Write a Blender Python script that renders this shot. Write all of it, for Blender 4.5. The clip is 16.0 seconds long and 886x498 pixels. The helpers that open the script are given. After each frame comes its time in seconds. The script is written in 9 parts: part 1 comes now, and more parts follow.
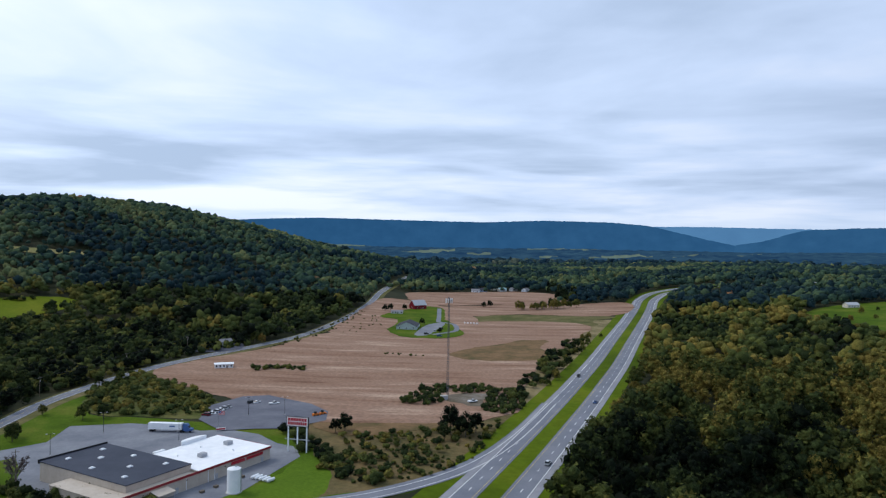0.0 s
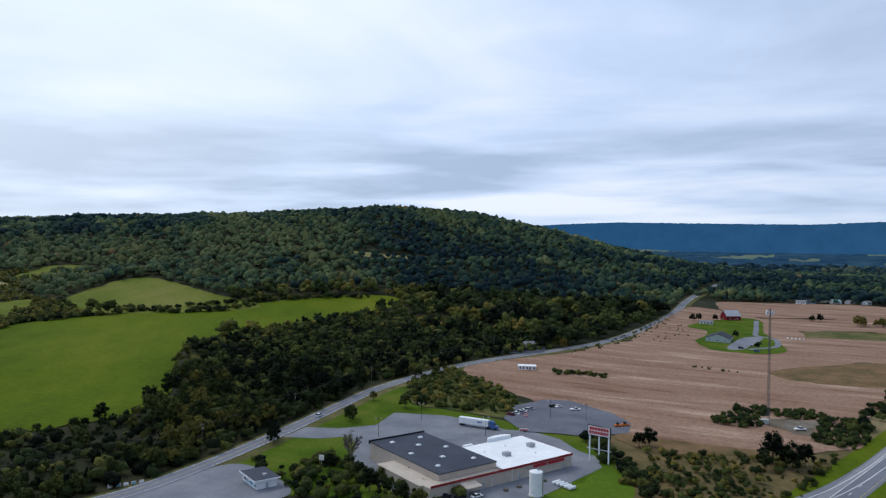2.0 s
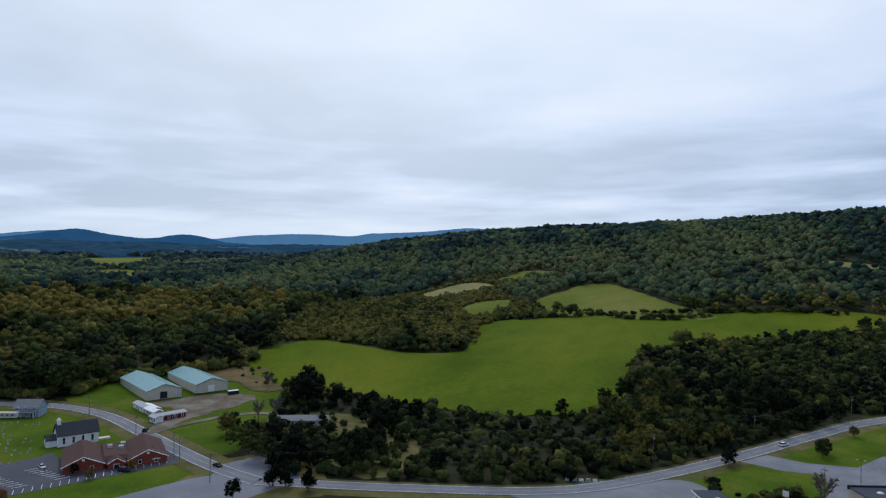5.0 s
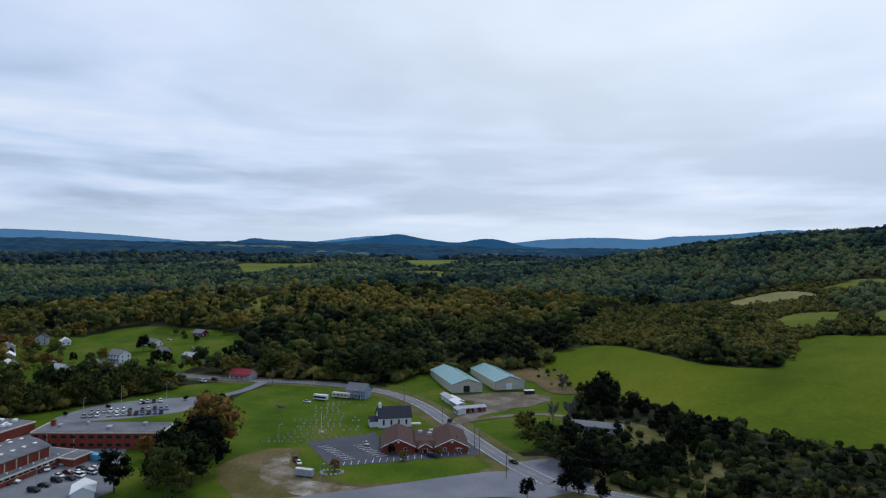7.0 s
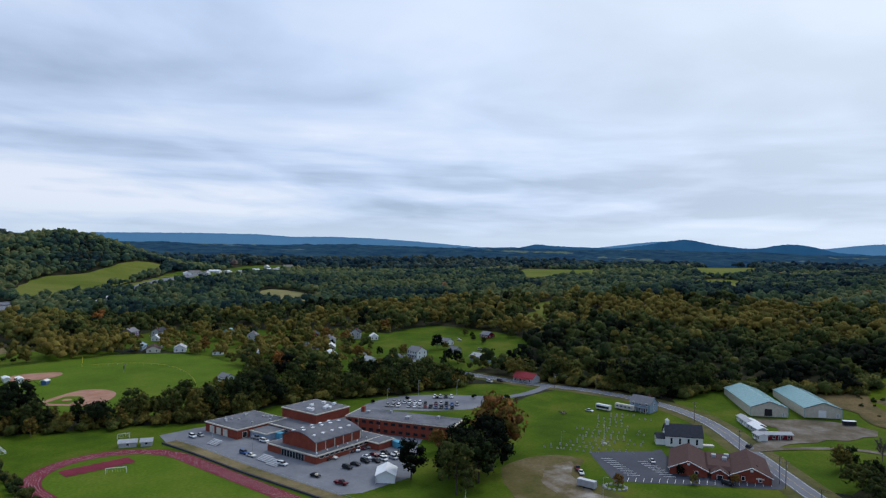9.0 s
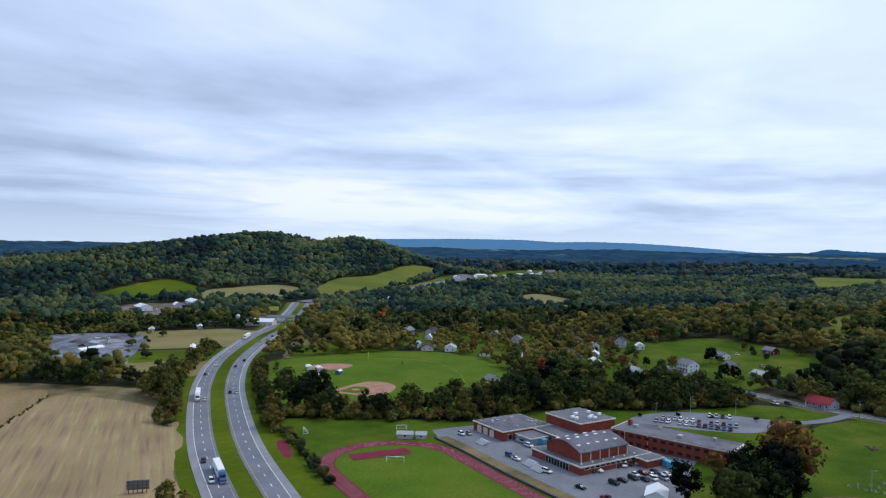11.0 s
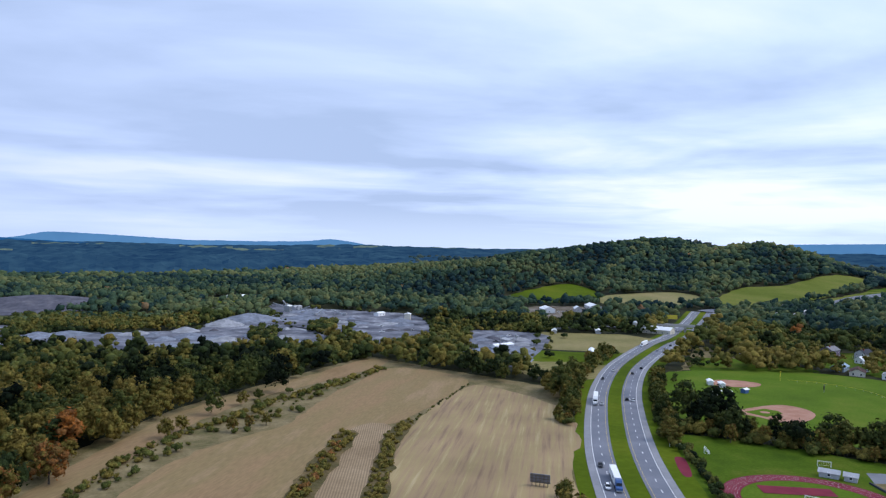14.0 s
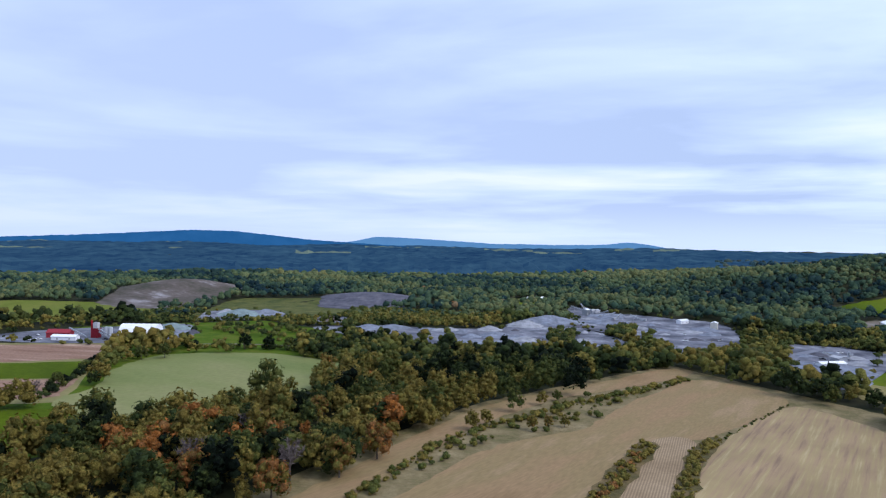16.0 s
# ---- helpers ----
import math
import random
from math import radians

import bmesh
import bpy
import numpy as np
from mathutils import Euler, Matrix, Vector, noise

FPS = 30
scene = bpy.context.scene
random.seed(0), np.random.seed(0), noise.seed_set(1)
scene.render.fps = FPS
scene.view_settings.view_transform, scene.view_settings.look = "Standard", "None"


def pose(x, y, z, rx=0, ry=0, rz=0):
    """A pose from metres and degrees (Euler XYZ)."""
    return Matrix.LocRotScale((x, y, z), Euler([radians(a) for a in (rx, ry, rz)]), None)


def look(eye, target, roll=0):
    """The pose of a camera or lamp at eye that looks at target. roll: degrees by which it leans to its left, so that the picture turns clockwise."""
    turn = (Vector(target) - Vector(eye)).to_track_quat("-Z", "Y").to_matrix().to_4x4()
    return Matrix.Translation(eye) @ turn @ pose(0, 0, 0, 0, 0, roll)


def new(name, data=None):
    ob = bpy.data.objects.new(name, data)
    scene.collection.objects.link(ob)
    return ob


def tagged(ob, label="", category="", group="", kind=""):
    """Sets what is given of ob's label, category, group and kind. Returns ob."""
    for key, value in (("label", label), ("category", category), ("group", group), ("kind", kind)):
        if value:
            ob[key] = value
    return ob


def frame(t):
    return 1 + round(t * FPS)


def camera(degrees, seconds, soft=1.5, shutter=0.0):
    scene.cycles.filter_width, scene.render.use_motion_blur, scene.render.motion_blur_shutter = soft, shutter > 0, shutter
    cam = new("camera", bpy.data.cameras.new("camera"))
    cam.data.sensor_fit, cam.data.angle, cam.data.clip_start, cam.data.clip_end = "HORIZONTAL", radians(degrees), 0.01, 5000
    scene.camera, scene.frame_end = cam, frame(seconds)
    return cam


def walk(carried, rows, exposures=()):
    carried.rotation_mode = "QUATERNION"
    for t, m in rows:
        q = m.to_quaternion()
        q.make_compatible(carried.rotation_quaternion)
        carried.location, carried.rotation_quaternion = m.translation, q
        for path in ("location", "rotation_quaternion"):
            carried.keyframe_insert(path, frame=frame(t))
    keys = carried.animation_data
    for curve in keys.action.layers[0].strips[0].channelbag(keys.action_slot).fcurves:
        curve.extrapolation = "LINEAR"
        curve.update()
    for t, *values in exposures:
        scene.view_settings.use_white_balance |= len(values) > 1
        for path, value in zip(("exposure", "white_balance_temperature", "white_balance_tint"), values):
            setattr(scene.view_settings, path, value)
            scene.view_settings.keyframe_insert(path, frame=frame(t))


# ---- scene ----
# camera: seconds, x, y, pitch, lean, heading
EYE_HEIGHT = 89.0
cam = camera(65.666, 16.0, soft=1.25)
FLIGHT = [
    (0.0, 0.00, -0.00, -0.234, 0.966, -0.001),
    (0.5, -0.39, 1.58, -0.245, 0.983, 6.292),
    (1.0, -0.81, 3.09, -0.242, 0.960, 12.513),
    (1.5, -1.23, 4.46, -0.220, 0.957, 18.683),
    (2.0, -1.61, 5.67, -0.217, 0.954, 24.726),
    (2.5, -1.94, 6.80, -0.210, 0.946, 30.766),
    (3.0, -2.24, 7.93, -0.193, 0.967, 36.920),
    (3.5, -2.66, 8.97, -0.156, 0.964, 43.007),
    (4.0, -3.25, 9.84, -0.131, 0.966, 49.165),
    (6.5, -7.03, 12.90, -0.315, 1.013, 79.767),
    (7.0, -7.92, 13.25, -0.304, 0.986, 85.833),
    (7.5, -8.93, 13.34, -0.267, 0.980, 91.912),
    (8.0, -10.02, 13.18, -0.224, 0.985, 97.756),
    (8.5, -11.16, 12.77, -0.206, 1.001, 103.378),
    (9.0, -12.28, 12.07, -0.197, 1.010, 108.993),
    (11.5, -17.69, 7.00, -0.114, 0.980, 135.881),
    (12.0, -18.60, 6.05, -0.112, 1.002, 141.255),
    (12.5, -19.30, 5.18, -0.117, 1.020, 146.690),
    (13.0, -19.82, 4.39, -0.110, 1.016, 152.068),
    (13.5, -20.12, 3.68, -0.141, 0.975, 157.457),
    (14.0, -20.23, 3.04, -0.147, 0.948, 162.848),
    (14.5, -20.20, 2.47, -0.173, 0.926, 168.494),
    (15.0, -20.11, 1.91, -0.221, 0.887, 174.784),
    (15.5, -20.02, 1.41, -0.211, 0.916, 181.008),
    (16.0, -19.95, 0.93, -0.252, 0.940, 187.302),
]
walk(cam, [(t, pose(x, y, EYE_HEIGHT, 90 + pitch, -lean, heading)) for t, x, y, pitch, lean, heading in FLIGHT],
     exposures=[(0.0, -0.12, 6500, 10), (2.0, -0.26, 6500, 10), (3.5, -0.40, 6500, 10), (6.5, -0.42, 6500, 10), (9.0, -0.36, 6480, 10), (11.5, -0.10, 6300, 12), (14.0, 0.03, 6150, 15), (16.0, 0.14, 6090, 17)])

# ---------------------------------------------------------------- light
SUN_AZ, SUN_EL = 70.0, 46.0      # degrees anticlockwise from +y, and above the horizon


def make_sky():
    """A broken overcast: soft wide cloud sheets overhead, flat streaks low down, brighter towards the hidden sun."""
    w = bpy.data.worlds.new("overcast_sky")
    scene.world = w
    w.use_nodes = True
    n, l = w.node_tree.nodes, w.node_tree.links
    n.clear()
    out = n.new("ShaderNodeOutputWorld")
    bg = n.new("ShaderNodeBackground")
    sky = n.new("ShaderNodeTexSky")
    sky.sky_type, sky.sun_disc = "NISHITA", False
    sky.sun_elevation, sky.sun_rotation = radians(SUN_EL), radians(-SUN_AZ)
    geo = n.new("ShaderNodeTexCoord")
    sep = n.new("ShaderNodeSeparateXYZ")
    l.new(geo.outputs["Generated"], sep.inputs[0])

    def calc(op, a, b):
        m = n.new("ShaderNodeMath"); m.operation = op
        for k, v in enumerate((a, b)):
            if isinstance(v, (int, float)):
                m.inputs[k].default_value = v
            else:
                l.new(v, m.inputs[k])
        return m.outputs[0]

    def spread(value, a, b, lo, hi):
        m = n.new("ShaderNodeMapRange"); m.interpolation_type = "SMOOTHSTEP"
        for k, v in (("From Min", a), ("From Max", b), ("To Min", lo), ("To Max", hi)):
            m.inputs[k].default_value = v
        l.new(value, m.inputs["Value"])
        return m.outputs[0]

    def clouds(vector, scale, detail, rough, warp, stretch=(1, 1, 1), turn=0.0):
        mp = n.new("ShaderNodeMapping")
        mp.inputs["Scale"].default_value, mp.inputs["Rotation"].default_value = stretch, (0, 0, radians(turn))
        l.new(vector, mp.inputs["Vector"])
        t = n.new("ShaderNodeTexNoise")
        t.inputs["Scale"].default_value, t.inputs["Detail"].default_value = scale, detail
        t.inputs["Roughness"].default_value, t.inputs["Distortion"].default_value = rough, warp
        l.new(mp.outputs[0], t.inputs["Vector"])
        return t.outputs["Fac"]

    # cloud deck: the direction carried up to a flat layer
    zc = calc("MAXIMUM", sep.outputs["Z"], 0.0)
    za = calc("ADD", zc, 0.075)
    cmb = n.new("ShaderNodeCombineXYZ")
    l.new(calc("DIVIDE", sep.outputs["X"], za), cmb.inputs["X"])
    l.new(calc("DIVIDE", sep.outputs["Y"], za), cmb.inputs["Y"])
    deck = clouds(cmb.outputs[0], 0.42, 8.0, 0.5, 0.5, (1, 1, 1), 30)
    wisps = clouds(cmb.outputs[0], 1.1, 5.0, 0.48, 0.7, (0.7, 1.0, 1), -62)
    streaks = clouds(geo.outputs["Generated"], 1.9, 6.0, 0.5, 0.25, (1, 1, 8.5))
    low = spread(zc, 0.06, 0.26, 1.0, 0.0)
    body = calc("ADD", calc("MULTIPLY", deck, 0.75), calc("MULTIPLY", wisps, 0.25))
    lowbody = calc("ADD", calc("SUBTRACT", calc("MULTIPLY", streaks, 1.2), 0.1), calc("MULTIPLY", calc("SUBTRACT", wisps, 0.5), 0.3))
    thick = calc("ADD", calc("MULTIPLY", body, calc("SUBTRACT", 1.0, low)), calc("MULTIPLY", lowbody, low))
    # a heavier bank of flat cloud low in the west
    flat = n.new("ShaderNodeVectorMath"); flat.operation = "DOT_PRODUCT"
    flat.inputs[1].default_value = (-math.sin(radians(SUN_AZ)), math.cos(radians(SUN_AZ)), 0)
    l.new(geo.outputs["Generated"], flat.inputs[0])
    bank = calc("MULTIPLY", low, spread(flat.outputs["Value"], 0.4, 0.9, 0.0, 0.095))
    thick = calc("SUBTRACT", thick, bank)
    # plainer, greyer blue cloud on the side away from the sun
    thick = calc("SUBTRACT", thick, calc("MULTIPLY", calc("SUBTRACT", 1.0, calc("MULTIPLY", low, 0.4)), spread(flat.outputs["Value"], -0.6, 0.35, 0.095, 0.0)))
    ramp = n.new("ShaderNodeValToRGB")
    e = ramp.color_ramp.elements
    e[0].position, e[0].color = 0.36, (0.42, 0.545, 0.755, 1)
    e[1].position, e[1].color = 0.65, (0.89, 0.97, 1.13, 1)
    m = e.new(0.50); m.color = (0.615, 0.76, 1.02, 1)
    l.new(thick, ramp.inputs["Fac"])
    # brighter, whiter strip low over the horizon
    rim = spread(zc, 0.0, 0.07, 0.7, 0.0)
    mixl = n.new("ShaderNodeMixRGB"); mixl.inputs["Color2"].default_value = (0.72, 0.87, 1.05, 1)
    l.new(rim, mixl.inputs["Fac"]); l.new(ramp.outputs["Color"], mixl.inputs["Color1"])
    # thinner cloud round the sun, thicker and plainer away from it
    az, el = radians(SUN_AZ), radians(SUN_EL)
    dot = n.new("ShaderNodeVectorMath"); dot.operation = "DOT_PRODUCT"
    dot.inputs[1].default_value = (-math.sin(az) * math.cos(el), math.cos(az) * math.cos(el), math.sin(el))
    l.new(geo.outputs["Generated"], dot.inputs[0])
    mixg = n.new("ShaderNodeMixRGB"); mixg.inputs["Color2"].default_value = (0.96, 1.05, 1.16, 1)
    l.new(spread(dot.outputs["Value"], 0.55, 1.0, 0.0, 0.75), mixg.inputs["Fac"]); l.new(mixl.outputs[0], mixg.inputs["Color1"])
    mixd = n.new("ShaderNodeMixRGB"); mixd.inputs["Color2"].default_value = (0.50, 0.62, 0.89, 1)
    l.new(spread(dot.outputs["Value"], 0.25, -0.6, 0.0, 0.62), mixd.inputs["Fac"]); l.new(mixg.outputs[0], mixd.inputs["Color1"])
    # a little of the clear sky behind the cloud
    mixs = n.new("ShaderNodeMixRGB"); mixs.blend_type = "ADD"; mixs.inputs["Fac"].default_value = 0.006
    l.new(mixd.outputs[0], mixs.inputs["Color1"]); l.new(sky.outputs[0], mixs.inputs["Color2"])
    l.new(mixs.outputs[0], bg.inputs["Color"])
    l.new(spread(dot.outputs["Value"], -0.05, 0.85, 1.0, 1.15), bg.inputs["Strength"])
    l.new(bg.outputs[0], out.inputs["Surface"])


make_sky()
sun_data = bpy.data.lights.new("sun", "SUN")
sun_data.energy, sun_data.angle, sun_data.color = 1.5, radians(16), (1.0, 0.95, 0.88)
sun = new("sun", sun_data)
az, el = radians(SUN_AZ), radians(SUN_EL)
sun.matrix_world = look((0, 0, 0), (math.sin(az) * math.cos(el), -math.cos(az) * math.cos(el), -math.sin(el)))
scene.view_settings.exposure = 0.0

# ---------------------------------------------------------------- materials
def material(name, colors, scale=0.3, rough=0.85, detail=6.0, bump=0.0, bump_scale=None, metal=0.0, spec=0.12,
             island=0.0, obj_random=0.0, stretch=None, wave=None, fine=None):
    """Noise between the given colours at two scales; lengths in metres (scale is cycles per metre)."""
    m = bpy.data.materials.new(name)
    m.use_nodes = True
    n, l = m.node_tree.nodes, m.node_tree.links
    b = n["Principled BSDF"]
    b.inputs["Roughness"].default_value, b.inputs["Metallic"].default_value = rough, metal
    b.inputs["Specular IOR Level"].default_value = spec
    geo = n.new("ShaderNodeNewGeometry")
    mp = n.new("ShaderNodeMapping")
    if stretch:
        mp.vector_type = "TEXTURE"
        mp.inputs["Rotation"].default_value = (0, 0, radians(stretch[0]))
        mp.inputs["Scale"].default_value = (1 / stretch[1], 1 / stretch[2], 1)
    l.new(geo.outputs["Position"], mp.inputs["Vector"])
    tex = n.new("ShaderNodeTexNoise")
    tex.inputs["Scale"].default_value, tex.inputs["Detail"].default_value = scale, detail
    tex.inputs["Roughness"].default_value = 0.62
    l.new(mp.outputs[0], tex.inputs["Vector"])
    ramp = n.new("ShaderNodeValToRGB")
    els = ramp.color_ramp.elements
    lo, hi = 0.32, 0.68
    els[0].position, els[0].color = lo, (*colors[0], 1)
    els[1].position, els[1].color = hi, (*colors[-1], 1)
    for i, c in enumerate(colors[1:-1]):
        e = els.new(lo + (hi - lo) * (i + 1) / (len(colors) - 1))
        e.color = (*c, 1)
    l.new(tex.outputs["Fac"], ramp.inputs["Fac"])
    col = ramp.outputs["Color"]

    def scaled(col, value, lo, hi):
        mr = n.new("ShaderNodeMapRange")
        mr.inputs["To Min"].default_value, mr.inputs["To Max"].default_value = lo, hi
        l.new(value, mr.inputs["Value"])
        hsv = n.new("ShaderNodeHueSaturation")
        l.new(mr.outputs[0], hsv.inputs["Value"])
        l.new(col, hsv.inputs["Color"])
        return hsv.outputs["Color"]

    if fine:
        t2 = n.new("ShaderNodeTexNoise")
        t2.inputs["Scale"].default_value, t2.inputs["Detail"].default_value = fine[0], 4.0
        l.new(mp.outputs[0] if len(fine) > 2 else geo.outputs["Position"], t2.inputs["Vector"])
        col = scaled(col, t2.outputs["Fac"], 1 - fine[1], 1 + fine[1])
    if wave:
        wv = n.new("ShaderNodeTexWave")
        wv.wave_type, wv.bands_direction = "BANDS", "X"
        mp2 = n.new("ShaderNodeMapping")
        mp2.inputs["Rotation"].default_value = (0, 0, radians(wave[0]))
        l.new(geo.outputs["Position"], mp2.inputs["Vector"])
        l.new(mp2.outputs[0], wv.inputs["Vector"])
        wv.inputs["Scale"].default_value, wv.inputs["Distortion"].default_value = wave[1], wave[3]
        wv.inputs["Detail"].default_value, wv.inputs["Detail Scale"].default_value = 2.0, 0.2
        col = scaled(col, wv.outputs["Fac"], 1 - wave[2], 1 + wave[2])
    if island:
        col = scaled(col, geo.outputs["Random Per Island"], 1 - island, 1 + island)
    if obj_random:
        oi = n.new("ShaderNodeObjectInfo")
        col = scaled(col, oi.outputs["Random"], 1 - obj_random, 1 + obj_random)
    l.new(col, b.inputs["Base Color"])
    if bump:
        bt = n.new("ShaderNodeTexNoise")
        bt.inputs["Scale"].default_value, bt.inputs["Detail"].default_value = bump_scale or scale * 6, 5.0
        l.new(mp.outputs[0], bt.inputs["Vector"])
        bn = n.new("ShaderNodeBump")
        bn.inputs["Strength"].default_value, bn.inputs["Distance"].default_value = 1.0, bump
        l.new(bt.outputs["Fac"], bn.inputs["Height"])
        l.new(bn.outputs[0], b.inputs["Normal"])
    return m


def foliage_material(name, stops, leaf=0.3, grain=(1.3, 0.45, 0.5)):
    """Each tree's own tint picks from the stops; clumps and leaves vary about it. grain: scale, strength, relief."""
    m = bpy.data.materials.new(name)
    m.use_nodes = True
    n, l = m.node_tree.nodes, m.node_tree.links
    b = n["Principled BSDF"]
    b.inputs["Roughness"].default_value, b.inputs["Specular IOR Level"].default_value = 0.9, 0.05
    at = n.new("ShaderNodeAttribute"); at.attribute_name = "tint"
    geo = n.new("ShaderNodeNewGeometry")
    ramp = n.new("ShaderNodeValToRGB")
    els = ramp.color_ramp.elements
    els[0].position, els[0].color = stops[0][0], (*stops[0][1], 1)
    els[1].position, els[1].color = stops[-1][0], (*stops[-1][1], 1)
    for p, c in stops[1:-1]:
        e = els.new(p); e.color = (*c, 1)
    l.new(at.outputs["Fac"], ramp.inputs["Fac"])
    tex = n.new("ShaderNodeTexNoise")
    tex.inputs["Scale"].default_value, tex.inputs["Detail"].default_value, tex.inputs["Roughness"].default_value = grain[0], 5.0, 0.7
    l.new(geo.outputs["Position"], tex.inputs["Vector"])
    mr = n.new("ShaderNodeMapRange")
    mr.inputs["To Min"].default_value, mr.inputs["To Max"].default_value = 1 - leaf, 1 + leaf
    l.new(geo.outputs["Random Per Island"], mr.inputs["Value"])
    mg = n.new("ShaderNodeMapRange")
    mg.inputs["From Min"].default_value, mg.inputs["From Max"].default_value = 0.32, 0.68
    mg.inputs["To Min"].default_value, mg.inputs["To Max"].default_value = 1 - grain[1], 1 + grain[1]
    l.new(tex.outputs["Fac"], mg.inputs["Value"])
    mul = n.new("ShaderNodeMath"); mul.operation = "MULTIPLY"
    l.new(mr.outputs[0], mul.inputs[0]); l.new(mg.outputs[0], mul.inputs[1])
    hsv = n.new("ShaderNodeHueSaturation")
    l.new(mul.outputs[0], hsv.inputs["Value"]); l.new(ramp.outputs["Color"], hsv.inputs["Color"])
    l.new(hsv.outputs["Color"], b.inputs["Base Color"])
    bump = n.new("ShaderNodeBump")
    bump.inputs["Strength"].default_value, bump.inputs["Distance"].default_value = 1.0, grain[2]
    l.new(tex.outputs["Fac"], bump.inputs["Height"])
    l.new(bump.outputs[0], b.inputs["Normal"])
    return m


M = {}
M["scrub_ground"] = material("scrub_ground", [(0.009, 0.012, 0.006), (0.018, 0.022, 0.008), (0.035, 0.032, 0.014)], 0.02, 0.95, 8, fine=(0.25, 0.4))
M["grass"] = material("grass", [(0.040, 0.066, 0.004), (0.076, 0.112, 0.006), (0.120, 0.138, 0.011)], 0.011, 0.95, 8, fine=(0.3, 0.3), stretch=(40, 1, 0.4), spec=0.03)
M["lawn"] = material("lawn", [(0.036, 0.068, 0.006), (0.061, 0.104, 0.008), (0.105, 0.122, 0.018)], 0.035, 0.95, 9, fine=(0.9, 0.35), spec=0.03)
M["pasture"] = material("pasture", [(0.085, 0.112, 0.016), (0.122, 0.144, 0.026), (0.165, 0.160, 0.042)], 0.014, 0.95, 9, fine=(0.3, 0.25), stretch=(15, 1, 0.45), spec=0.03)
M["pasture_pale"] = material("pasture_pale", [(0.125, 0.155, 0.045), (0.165, 0.185, 0.062), (0.21, 0.205, 0.085)], 0.014, 0.95, 9, fine=(0.3, 0.2), stretch=(60, 1, 0.5))
M["stubble"] = material("stubble", [(0.150, 0.080, 0.050), (0.225, 0.132, 0.088), (0.255, 0.160, 0.112), (0.38, 0.265, 0.19)], 0.08, 0.95, 9, stretch=(-6, 0.14, 1.0), fine=(0.5, 0.5))
M["corn_stubble"] = material("corn_stubble", [(0.200, 0.130, 0.062), (0.250, 0.165, 0.084), (0.220, 0.160, 0.074), (0.300, 0.205, 0.118)], 0.03, 0.95, 11, stretch=(-29, 1.0, 0.2), fine=(1.1, 0.3, 1))
M["hay"] = material("hay", [(0.195, 0.132, 0.084), (0.272, 0.192, 0.108), (0.285, 0.218, 0.106), (0.355, 0.280, 0.152)], 0.34, 0.95, 11, stretch=(-27, 1.0, 0.05), fine=(0.025, 0.4))
M["asphalt"] = material("asphalt", [(0.13, 0.14, 0.17), (0.16, 0.17, 0.20), (0.19, 0.20, 0.23)], 0.05, 0.85, 8, fine=(1.2, 0.15))
M["asphalt_dark"] = material("asphalt_dark", [(0.05, 0.055, 0.075), (0.075, 0.08, 0.10)], 0.08, 0.8, 8, fine=(1.2, 0.2))
M["shoulder"] = material("shoulder", [(0.20, 0.205, 0.225), (0.26, 0.265, 0.285)], 0.1, 0.9, 8, fine=(1.0, 0.15))
M["gravel"] = material("gravel", [(0.085, 0.068, 0.04), (0.135, 0.112, 0.085), (0.22, 0.20, 0.175)], 0.07, 0.95, 9, fine=(0.5, 0.3))
M["quarry_stone"] = material("quarry_stone", [(0.045, 0.050, 0.066), (0.10, 0.105, 0.127), (0.165, 0.172, 0.20), (0.31, 0.32, 0.345)], 0.035, 0.95, 10, fine=(0.16, 0.5))
M["line_paint"] = material("line_paint", [(0.6, 0.6, 0.6), (0.78, 0.78, 0.77)], 0.6, 0.7)
M["line_yellow"] = material("line_yellow", [(0.55, 0.40, 0.12), (0.65, 0.5, 0.2)], 0.6, 0.7)
M["track_rubber"] = material("track_rubber", [(0.135, 0.014, 0.030), (0.19, 0.024, 0.042)], 0.15, 0.8, fine=(1.0, 0.15))
M["infield_clay"] = material("infield_clay", [(0.30, 0.15, 0.10), (0.40, 0.23, 0.165)], 0.12, 0.95, fine=(0.8, 0.15))
LEAF = [(0.0, (0.002, 0.004, 0.003)), (0.2, (0.008, 0.014, 0.007)), (0.4, (0.033, 0.048, 0.015)), (0.6, (0.080, 0.092, 0.023)), (0.78, (0.165, 0.132, 0.030)), (0.88, (0.19, 0.094, 0.034)), (1.0, (0.31, 0.115, 0.026))]
M["leaves"] = foliage_material("leaves", LEAF, 0.3, (1.5, 0.55, 1.0))
# the air's blue haze is mixed into the base colours of the farther woods
M["leaves_hill_haze"] = foliage_material("leaves_hill_haze", [(p, (c[0] * 0.82 + 0.005, c[1] * 0.95 + 0.015, c[2] + 0.024)) for p, c in LEAF], 0.15, (0.6, 0.4, 1.0))
M["leaves_far_haze"] = foliage_material("leaves_far_haze", [(p, (c[0] * 0.40 + 0.006, c[1] * 0.45 + 0.022, c[2] * 0.5 + 0.042)) for p, c in LEAF], 0.35, (0.2, 0.6, 3.0))
M["twigs"] = material("twigs", [(0.10, 0.08, 0.075), (0.17, 0.14, 0.13)], 1.2, 0.95, island=0.3)
M["bark"] = material("bark", [(0.06, 0.05, 0.04), (0.11, 0.095, 0.08)], 1.5, 0.95)
M["brick"] = material("brick", [(0.20, 0.045, 0.03), (0.27, 0.07, 0.045)], 0.4, 0.9, fine=(4, 0.2))
